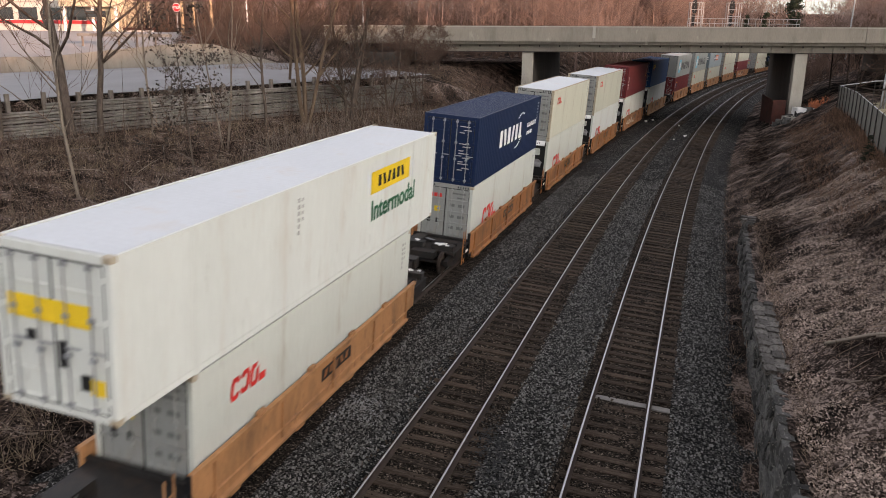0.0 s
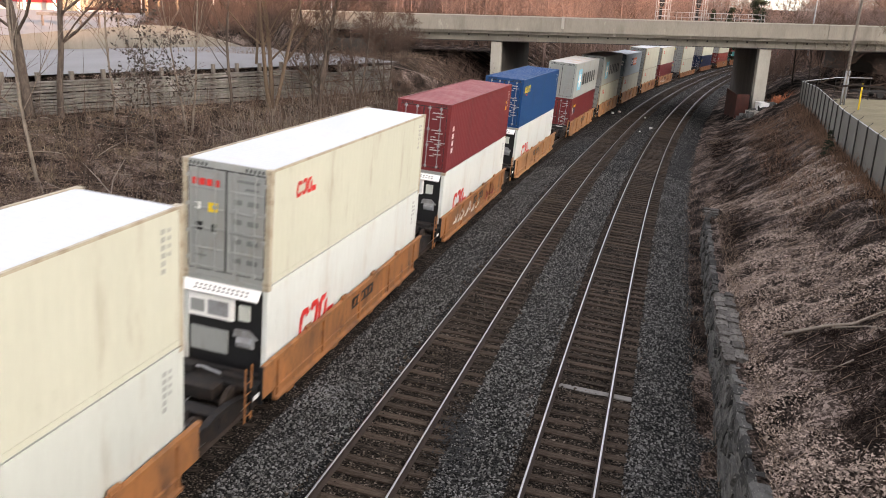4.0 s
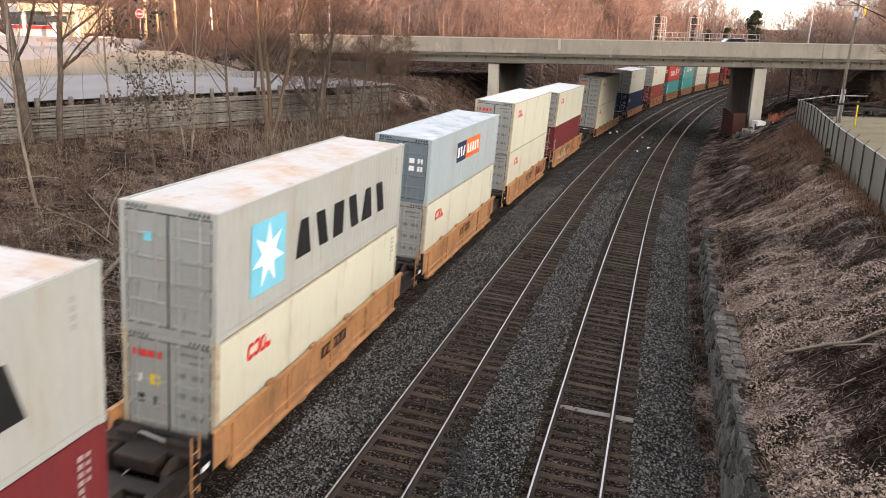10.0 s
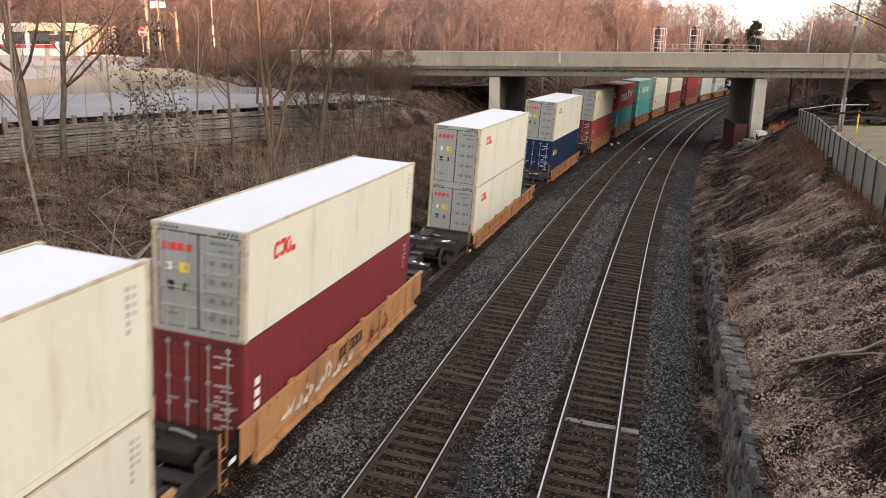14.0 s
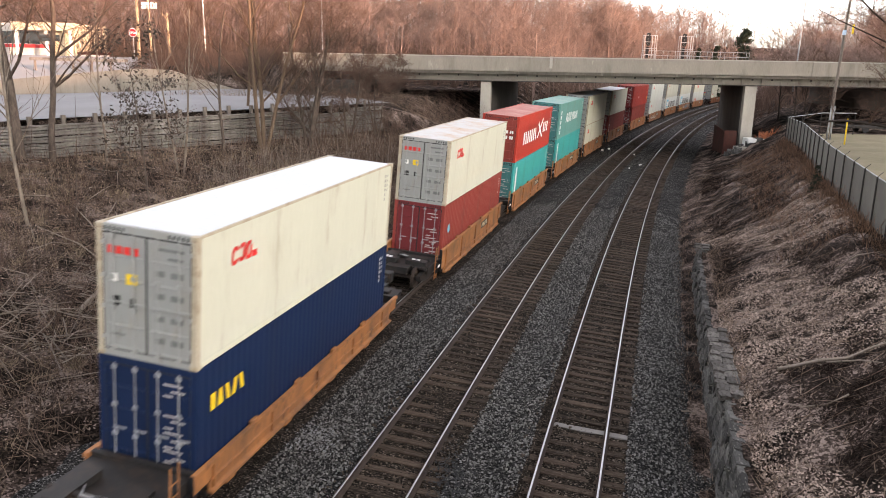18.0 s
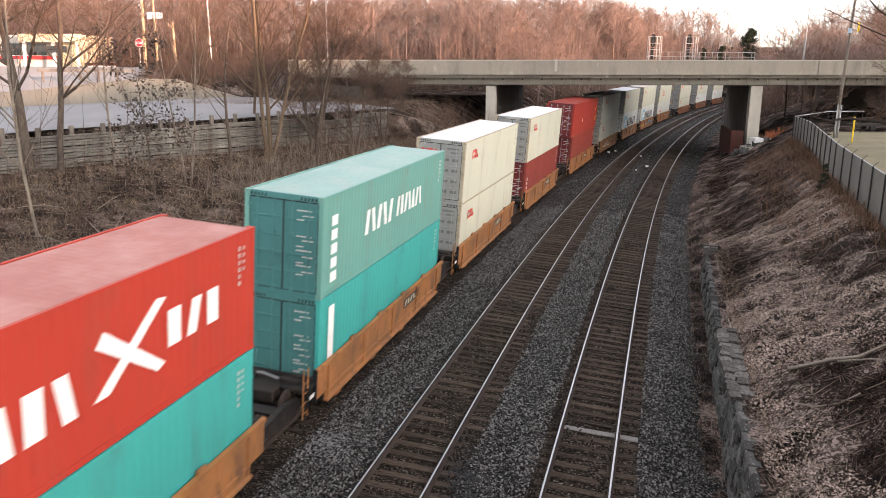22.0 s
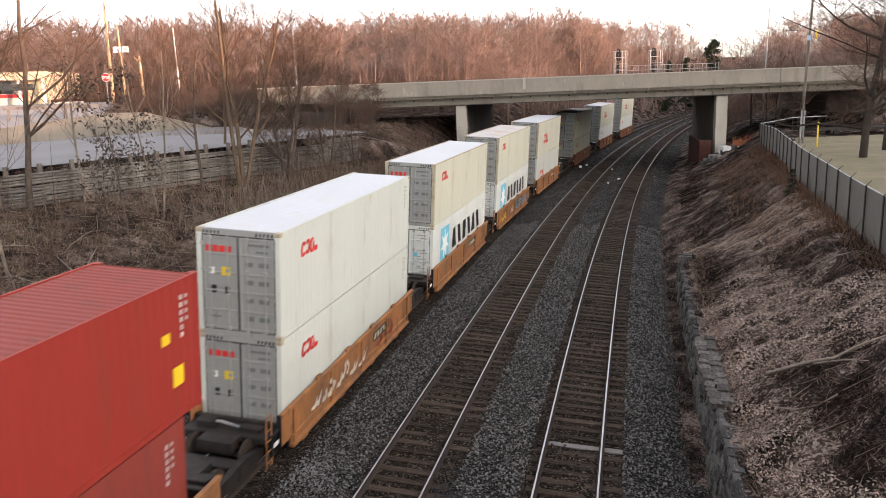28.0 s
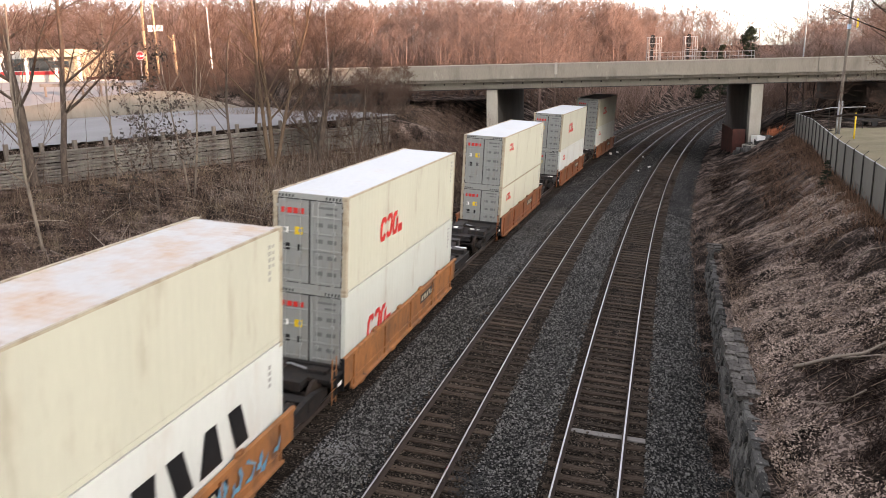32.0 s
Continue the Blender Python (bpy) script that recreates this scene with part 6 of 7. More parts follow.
def build_fence():
    root = tagged(empty("chain_link_fence"), "grey chain-link fence with privacy mesh and steel posts on the bank", "fence")
    pts = [fence_line(k) for k in range(6)]
    segs = []
    for a, b in zip(pts, pts[1:]):
        n = max(1, round(math.dist(a, b) / 2.6))
        segs += [(a[0] + (b[0] - a[0]) * k / n, a[1] + (b[1] - a[1]) * k / n) for k in range(n)]
    segs.append(pts[-1])
    segs += [(33.2, 70.6), (36.5, 71.2)]
    pm = mesh_of("post", *tube([(0, 0, -0.5), (0, 0, 2.0)], 0.035, 6), M["dark_steel"])
    wire = mesh_of("barb_arm", *tube([(0, 0, 2.0), (0.2, 0, 2.18)], 0.012, 5), M["dark_steel"])
    for i, (x, y) in enumerate(segs):
        z = ground_z(x, y)
        p = part("post", pm, root, Matrix.Translation((x - 0.07, y + 0.03, z)))
        if i < len(segs) - 3:
            part("barb_arm", wire, p)
    for (xa, ya), (xb, yb) in zip(segs, segs[1:]):
        za, zb = ground_z(xa, ya), ground_z(xb, yb)
        last = xb > 30.1
        part("top_rail", mesh_of("top_rail", *tube([(xa, ya, za + 1.95), (xb, yb, zb + 1.95)], 0.05 if last else 0.025, 5), M["galv"]), root)
        if not last:
            d = Vector((xb - xa, yb - ya, 0)).normalized()
            nrm = Vector((d.y, -d.x, 0)) * 0.012
            q = [Vector((xa, ya, za + 0.02)), Vector((xb, yb, zb + 0.02)), Vector((xb, yb, zb + 1.92)), Vector((xa, ya, za + 1.92))]
            vs = [v + nrm for v in q] + [v - nrm for v in q]
            part("mesh_panel", mesh_of("mesh_panel", vs, [[0, 1, 2, 3], [7, 6, 5, 4], [0, 4, 5, 1], [3, 2, 6, 7]], M["fence"]), root)


def build_yard():
    vs, fs = [], []
    xs, ys = np.linspace(0, 1, 12), np.linspace(0, 72, 37)
    for y in ys:
        fx = float(np.interp(y, [p[1] for p in map(fence_line, range(6))], [p[0] for p in map(fence_line, range(6))]))
        for g in xs:
            x = fx + 0.35 + g * (75 - fx)
            vs.append((x, y, ground_z(x, y) + 0.05))
    for j in range(len(ys) - 1):
        for i in range(len(xs) - 1):
            a = j * 12 + i
            fs.append([a, a + 1, a + 13, a + 12])
    tagged(new("yard", mesh_of("yard", vs, fs, M["yard"], True)), "pale dry grass yard behind the fence", "yard", kind="structure")
    t = tagged(empty("flat_trailer"), "dark flat trailer parked in the yard", "trailer")
    part("bed", box_mesh("bed", M["dark_steel"], (37.0, 74, 3.98, 47, 76, 4.16)), t)
    for x in (39, 45):
        for y in (74.15, 75.85):
            part("wheel", mesh_of("wheel", *tube([(x, y - 0.1, 3.86), (x, y + 0.1, 3.86)], 0.30, 14), M["black_paint"]), t)


build_stone_wall()
build_fence()
build_yard()


def build_pier_clutter():
    r = tagged(empty("rusty_sheet_wall"), "rust-red steel sheet wall beside the pier", "steel wall")
    x, y, th = on_line(80.0, 8.0)
    m = Matrix.Translation((28.55, 81.2, 0)) @ pose(0, 0, 0, 0, 0, -12)
    part("sheet", box_mesh("sheet", M["rust"], (0, -0.06, -0.9, 1.15, 0.06, 2.9)), r, m)
    part("return_sheet", box_mesh("return_sheet", M["rust"], (-0.06, 0.0, -0.9, 0.06, 9.0, 2.8)), r, m)
    b = tagged(empty("concrete_footing"), "broken pale concrete footing at the pier's foot", "footing")
    part("slab", box_mesh("slab", M["pale_concrete"], (28.9, 78.2, 0.4, 30.2, 79.6, 1.55), bevel=0.08), b)
    part("slab", box_mesh("slab", M["white_paint"], (30.0, 78.6, 1.2, 31.6, 80.2, 2.35), bevel=0.08), b)
    rng = random.Random(3)
    for k in range(14):
        v, f = boxes((-0.3, -0.3, -0.25, 0.3, 0.3, 0.25), bevel=0.1)
        me = mesh_of("boulder", [(x + rng.uniform(-0.1, 0.1), y + rng.uniform(-0.1, 0.1), z + rng.uniform(-0.1, 0.1)) for x, y, z in v], f, M["stone"])
        px, py = 28.6 + rng.uniform(-0.8, 2.6), 78.0 + rng.uniform(-0.8, 2.2)
        tagged(new("boulder", me), "dark broken stone at the foot of the pier", "stone", "stones by the pier").matrix_basis = Matrix.Translation((px, py, ground_z(px, py) + 0.15))
    for px, py, r_ in ((18.92, 75.95, 0.22), (17.56, 87.99, 0.25), (18.6, 89.5, 0.2), (17.3, 73.5, 0.12), (20.3, 84.5, 0.14)):
        v, f = boxes((-0.5, -0.5, -0.4, 0.5, 0.5, 0.4), bevel=0.15)
        me = mesh_of("white_lump", [(x * r_ + rng.uniform(-0.04, 0.04), y * r_ * 1.5 + rng.uniform(-0.04, 0.04), z * r_) for x, y, z in v], f, M["white_paint"])
        tagged(new("white_lump", me), "small pale scrap lying on the ballast", "litter", "scraps on the ballast").matrix_basis = Matrix.Translation((px, py, -0.16))


build_pier_clutter()


def build_road_car():
    root = tagged(empty("passenger_car"), "silver-blue saloon car driving over the bridge", "car")
    body = P["bluegrey"]
    lower = [(-2.2, 0.35), (2.2, 0.35), (2.25, 0.7), (1.9, 0.92), (-1.9, 0.98), (-2.25, 0.8)]
    upper = [(-1.7, 0.95), (1.25, 0.92), (0.6, 1.45), (-0.9, 1.48)]
    part("body", mesh_of("body", *prism(lower, "y", -0.88, 0.88), body), root)
    part("cabin", mesh_of("cabin", *prism(upper, "y", -0.74, 0.74), M["dark_glass"]), root)
    part("roof", box_mesh("roof", body, (-0.95, -0.72, 1.475, 0.62, 0.72, 1.52), bevel=0.1), root)
    for x in (-1.4, 1.4):
        for y in (-0.8, 0.8):
            part("wheel", mesh_of("wheel", *tube([(x, y - 0.1, 0.32), (x, y + 0.1, 0.32)], 0.32, 14), M["black_paint"]), root)
    return root


ROAD_CAR = build_road_car()


# ---- distant unseen rise, added towards the sun behind the viewpoint to shade the cutting ----
def build_rise():
    rng = np.random.default_rng(9)
    out, along = Vector((math.sin(radians(SUN_FROM)), math.cos(radians(SUN_FROM)), 0)), Vector((-math.cos(radians(SUN_FROM)), math.sin(radians(SUN_FROM)), 0))
    ws = np.arange(-420, 421, 5.0)
    # the bump at 49 is raised to keep sun off the retaining wall
    top = RISE + 2.6 * np.exp(-((ws - 49) / 8.0) ** 2) + 0.8 * np.sin(ws * 0.11) + rng.normal(0, 0.45, len(ws))
    vs, fs = [], []
    for w, t in zip(ws, top):
        for u, z in ((205, 3.0), (216, t * 0.8), (222, t), (245, t), (290, 3.0)):
            q = out * u + along * float(w)
            vs.append((q.x, q.y, z))
    for k in range(len(ws) - 1):
        for j in range(4):
            fs.append([k * 5 + j, k * 5 + 5 + j, k * 5 + 6 + j, k * 5 + 1 + j])
    tagged(new("wooded_rise", mesh_of("wooded_rise", vs, fs, M["litter"])), "unseen brown rise added behind the viewpoint to block the low sun", "rise", kind="structure")


RISE = 47.2
build_rise()


# ---- trees and brush ----
class Twigs:
    """Collects tapered three- to six-sided branches as arrays."""

    def __init__(self):
        self.v, self.f, self.n = [], [], 0

    def branch(self, pts, radii, sides):
        pts = np.asarray(pts, float)
        d = np.gradient(pts, axis=0)
        d /= np.linalg.norm(d, axis=1, keepdims=True) + 1e-9
        up = np.where(np.abs(d[:, 2:3]) < 0.9, [[0, 0, 1.0]], [[1.0, 0, 0]])
        u = np.cross(d, up)
        u /= np.linalg.norm(u, axis=1, keepdims=True) + 1e-9
        w = np.cross(d, u)
        a = np.arange(sides) * 2 * np.pi / sides
        ringed = pts[:, None] + (u[:, None] * np.cos(a)[None, :, None] + w[:, None] * np.sin(a)[None, :, None]) * np.asarray(radii)[:, None, None]
        k = len(pts)
        i = np.arange(k * sides).reshape(k, sides) + self.n
        j = np.roll(i, -1, axis=1)
        self.v.append(ringed.reshape(-1, 3))
        self.f.append(np.stack([i[:-1], j[:-1], j[1:], i[1:]], -1).reshape(-1, 4))
        self.n += k * sides

    def arrays(self):
        return np.concatenate(self.v), np.concatenate(self.f)


def bare_tree(seed, tall, r, forks=3, lean=(0, 0), spread=0.75, levels=4, base_clear=0.3, density=1.0, coarse=False):
    """Trunk and limbs, and fine twigs, of a bare deciduous tree."""
    rng = np.random.default_rng(seed)
    wood, fine = Twigs(), Twigs()

    def grow(p, d, length, rad, level):
        n = (5, 2, 1, 1)[min(level, 3)] if coarse else (6, 5, 3, 2, 2)[min(level, 4)]
        pts, dirs = [np.array(p, float)], [np.array(d, float)]
        for k in range(n):
            dd = dirs[-1] + rng.normal(0, 0.05 + 0.07 * level, 3)
            dd[2] += 0.05 if level else 0.04
            dd /= np.linalg.norm(dd)
            dirs.append(dd)
            pts.append(pts[-1] + dd * length / n)
        taper = 0.45 if level == 0 else 0.25
        radii = np.linspace(rad, rad * taper, n + 1)
        (wood if level < 2 else fine).branch(pts, np.maximum(radii, 0.02 if coarse else 0.007), (4 if coarse else 7) if level == 0 else 4 if level == 1 and not coarse else 3)
        if level >= levels:
            return
        count = int(rng.integers(5, 8) * density) if level else int(rng.integers(8, 12) * density)
        for c in range(count):
            f = rng.uniform(base_clear if level == 0 else 0.2, 1.0)
            i = min(int(f * n), n - 1)
            q = pts[i] + (pts[i + 1] - pts[i]) * (f * n - i)
            a = rng.uniform(0, 2 * np.pi)
            side = np.array([np.cos(a), np.sin(a), rng.uniform(0.1, 0.7)])
            dd = dirs[i + 1] * (1 - spread * 0.6) + side * spread
            dd /= np.linalg.norm(dd)
            shrink = rng.uniform(0.38, 0.6) * (1.15 - 0.45 * f if level == 0 else 1)
            grow(q, dd, length * shrink, max(rad * (1 - 0.55 * f) * rng.uniform(0.35, 0.6), 0.006), level + 1)

    d0 = np.array([lean[0], lean[1], 1.0])
    if forks <= 1:
        grow((0, 0, -0.3), d0 / np.linalg.norm(d0), tall, r, 0)
    else:
        for k in range(forks):
            a = 2 * np.pi * k / forks + rng.uniform(-0.4, 0.4)
            dd = d0 + np.array([np.cos(a), np.sin(a), 0]) * 0.16
            grow((0.12 * np.cos(a), 0.12 * np.sin(a), -0.3), dd / np.linalg.norm(dd), tall * rng.uniform(0.8, 1.0), r * rng.uniform(0.65, 1.0), 0)
    return wood.arrays(), fine.arrays()


def tree_thing(name, label, arrays, m, group="bare trees by the cutting", bark="bark"):
    root = tagged(empty(name, m), label, "tree", group)
    part("trunk", mesh_np("trunk", *arrays[0], M[bark]), root)
    part("crown", mesh_np("crown", *arrays[1], M["twig"]), root)
    return root


def plant(x, y):
    return Matrix.Translation((x, y, ground_z(x, y)))


def build_trees():
    T = "bare grey-brown tree with spreading branches on the bank"
    spec = [  # x, y, height, radius, forks, lean, spread, clear
        (-22.96, 43.1, 13.5, 0.27, 1, (-0.10, 0.0), 1.15, 0.3),
        (-21.78, 44.0, 12.0, 0.19, 1, (0.0, 0.0), 1.1, 0.25),
        (-18.36, 34.4, 11.0, 0.085, 1, (0.0, 0.0), 0.6, 0.3),
        (-19.4, 45.5, 10.0, 0.075, 1, (0.0, 0.0), 0.6, 0.3),
        (-15.3, 46.0, 11.0, 0.085, 2, (0.0, 0.0), 0.5, 0.35),
        (-14.2, 51.0, 9.5, 0.11, 1, (0.02, 0.0), 0.7, 0.25),
        (-12.25, 54.0, 14.0, 0.21, 3, (0.0, 0.05), 0.65, 0.25),
        (-9.66, 57.0, 10.5, 0.16, 4, (0.02, 0.0), 0.95, 0.12),
        (-7.3, 61.0, 7.0, 0.10, 2, (0.05, 0.0), 0.9, 0.12),
        (-5.4, 63.9, 5.6, 0.08, 3, (0.0, 0.0), 0.95, 0.08),
        (-14.6, 59.5, 9.0, 0.11, 1, (0.0, 0.0), 0.8, 0.2),
        (-25.5, 40.5, 13.0, 0.2, 1, (0.06, 0.0), 0.85, 0.3),
        (30.4, 54.0, 13.5, 0.28, 1, (0.01, 0.0), 1.3, 0.12),
        (34.4, 58.3, 12.0, 0.2, 1, (0.0, 0.0), 1.0, 0.2),
        (-7.6, 78.0, 4.5, 0.07, 3, (0.0, 0.0), 0.9, 0.1),
        (-4.6, 74.0, 4.0, 0.06, 4, (0.0, 0.0), 0.9, 0.1),
        (36.6, 84.0, 5.6, 0.09, 1, (0.03, 0.0), 0.5, 0.3),
        (38.4, 86.0, 5.8, 0.10, 1, (-0.02, 0.0), 0.5, 0.3),
        (39.6, 83.5, 5.6, 0.08, 1, (0.04, 0.0), 0.5, 0.3),
        (37.4, 90.0, 5.8, 0.10, 1, (0.0, 0.0), 0.5, 0.3),
    ]
    for k, (x, y, tall, r, forks, lean, spread, clear) in enumerate(spec):
        tree_thing("bare_tree" if tall > 9 else "bare_sapling", T if tall > 9 else "slender bare sapling among dry brush", bare_tree(20 + k, tall, r, forks, lean, spread, 4 if k not in (2, 3, 4) else 3, clear, 1.35 if x > 25 and tall > 9 else 0.95), plant(x, y), bark="pale_bark" if k in (2, 3, 4) else "tan_bark" if k in (6, 10) else "dark_bark" if x > 0 else "bark")
    # sapling that keeps its brown leaves
    arr = bare_tree(77, 7.5, 0.05, 1, (0, 0), 0.9, 3, 0.15, 1.1)
    root = tree_thing("leafy_sapling", "thin sapling still holding dark brown leaves", arr, plant(-14.37, 38.2))
    part("leaves", leaf_mesh("leaves", arr[1][0], 1100, 0.16, M["brown_leaf"], 5, 0.16), root)


def leaf_mesh(name, near, count, size, mat, seed, jitter=0.25):
    """Small folded leaves round given places."""
    rng = np.random.default_rng(seed)
    c = near[rng.integers(0, len(near), count)] + rng.normal(0, jitter, (count, 3))
    return leaf_sheet(name, c, size, mat, rng)


def leaf_sheet(name, c, size, mat, rng, flatness=0.0):
    n = len(c)
    a = rng.normal(0, 1, (n, 3))
    a[:, 2] *= 1 - flatness
    a /= np.linalg.norm(a, axis=1, keepdims=True)
    b = np.cross(a, rng.normal(0, 1, (n, 3)) * [1, 1, 1] if flatness == 0 else np.stack([rng.normal(0, 0.3, n), rng.normal(0, 0.3, n), np.ones(n)], -1))
    b /= np.linalg.norm(b, axis=1, keepdims=True) + 1e-9
    s = size * rng.uniform(0.6, 1.3, (n, 1))
    up = np.cross(a, b) * s * 0.18
    v = np.stack([c - a * s * 0.6, c + b * s * 0.32 + up, c + a * s * 0.6, c - b * s * 0.32 + up], 1).reshape(-1, 3)
    k = np.arange(n) * 4
    f = np.concatenate([np.stack([k, k + 1, k + 2], -1), np.stack([k, k + 2, k + 3], -1)])
    return mesh_np(name, v, f, mat)


def stems(seed, xy, lo, hi, r, tilt=0.35, per=1, thin=False):
    """Upright thin stems rooted in the ground."""
    rng = np.random.default_rng(seed)
    xy = np.repeat(xy, per, axis=0) + rng.normal(0, 0.12, (len(xy) * per, 2)) * (per > 1)
    n = len(xy)
    z = height(xy[:, 0], xy[:, 1])
    h = rng.uniform(lo, hi, n)
    d = rng.normal(0, tilt, (n, 3))
    d[:, 2] = 1
    d /= np.linalg.norm(d, axis=1, keepdims=True)
    bend_ = rng.normal(0, 0.15, (n, 3)) * h[:, None]
    p0 = np.c_[xy, z - 0.05]
    p1 = p0 + d * h[:, None] * 0.5 + bend_ * 0.3
    p2 = p0 + d * h[:, None] + bend_
    rr = r * rng.uniform(0.6, 1.4, n)
    return slim(p0, p2, rr * 1.3) if thin else three_sided(p0, p1, p2, rr)


def slim(p0, p2, rr):
    """Thin pointed twigs."""
    n = len(p0)
    ang = np.array([0, 2.094, 4.189])
    d = p2 - p0
    d = d / (np.linalg.norm(d, axis=1, keepdims=True) + 1e-9)
    u = np.cross(d, np.where(np.abs(d[:, 2:3]) < 0.8, [[0, 0, 1.0]], [[1.0, 0, 0]]))
    u /= np.linalg.norm(u, axis=1, keepdims=True) + 1e-9
    w = np.cross(d, u)
    foot = p0[:, None] + (u[:, None] * np.cos(ang)[None, :, None] + w[:, None] * np.sin(ang)[None, :, None]) * np.broadcast_to(rr, n)[:, None, None]
    v = np.concatenate([foot, p2[:, None]], 1).reshape(-1, 3)
    f = (np.arange(n) * 4)[:, None, None] + np.array([[0, 1, 3], [1, 2, 3], [2, 0, 3]])[None]
    return v, f.reshape(-1, 3)


def three_sided(p0, p1, p2, rr):
    n = len(p0)
    ang = np.array([0, 2.094, 4.189])
    d = p2 - p0
    d /= np.linalg.norm(d, axis=1, keepdims=True) + 1e-9
    u = np.cross(d, np.where(np.abs(d[:, 2:3]) < 0.8, [[0, 0, 1.0]], [[1.0, 0, 0]]))
    u /= np.linalg.norm(u, axis=1, keepdims=True) + 1e-9
    w = np.cross(d, u)
    rings = []
    for p, k in ((p0, 1.0), (p1, 0.75), (p2, 0.3)):
        rings.append(p[:, None] + (u[:, None] * np.cos(ang)[None, :, None] + w[:, None] * np.sin(ang)[None, :, None]) * (rr * k)[:, None, None])
    v = np.stack(rings, 1).reshape(-1, 3)
    base = (np.arange(n) * 9)[:, None, None]
    i = np.arange(3)
    q = np.stack([np.stack([o + i, o + (i + 1) % 3, o + 3 + (i + 1) % 3, o + 3 + i], -1) for o in (0, 3)], 0).reshape(1, 6, 4)
    return v, (base + q).reshape(-1, 4)


def spots(seed, n, s_lo, s_hi, d_lo, d_hi, keep=None):
    rng = np.random.default_rng(seed)
    s, d = rng.uniform(s_lo, s_hi, n), rng.uniform(d_lo, d_hi, n)
    x, y, _ = on_line(s, d)
    xy = np.c_[x, y]
    return xy[keep(x, y)] if keep else xy


def before_wall(x, y):
    return ((x - GW0[0]) * -GWD[1] + (y - GW0[1]) * GWD[0] < -0.4) | (y > 72)


def lying(seed, xy, lo, hi, r, lift=0.25, thin=False):
    """Fallen twigs lying about on the ground."""
    rng = np.random.default_rng(seed)
    n = len(xy)
    a, ln = rng.uniform(0, 2 * np.pi, n), rng.uniform(lo, hi, n)
    off = np.stack([np.cos(a), np.sin(a)], -1) * ln[:, None] / 2
    e0, e1 = xy - off, xy + off
    z = lambda q: height(q[:, 0], q[:, 1])[:, None]
    l0, l1 = rng.uniform(0.02, lift, (n, 1)), rng.uniform(0.02, lift * 1.6, (n, 1))
    p0, p2 = np.c_[e0, z(e0) + l0], np.c_[e1, z(e1) + l1]
    p1 = (p0 + p2) / 2 + rng.normal(0, 0.05, (n, 3)) * ln[:, None]
    return slim(p0, p2, r * 1.2 * rng.uniform(0.5, 1.5, n)) if thin else three_sided(p0, p1, p2, r * rng.uniform(0.5, 1.5, n))


def stuff(name, label, category, arrays, mat):
    return tagged(new(name, mesh_np(name, *arrays, mat)), label, category, kind="stuff")


def brambled(x, y):
    """How matted with brambles a place on the bank is, 0 to 1."""
    s, d = to_line(x, y)
    q = np.sin(s * 0.42 + 1.3 * np.sin(d * 0.55)) * 0.5 + np.sin(d * 1.05 - s * 0.21 + 0.8) * 0.35 + np.sin(s * 1.3 + d * 1.7) * 0.15
    return np.clip(0.46 + 0.75 * q + 0.15 * np.clip((s - 42) / 20, 0, 1) - 0.22 * np.clip((26 - s) / 8, 0, 1), 0, 1)


def lifted(arrays, dz):
    return arrays[0] + [0, 0, dz], arrays[1]


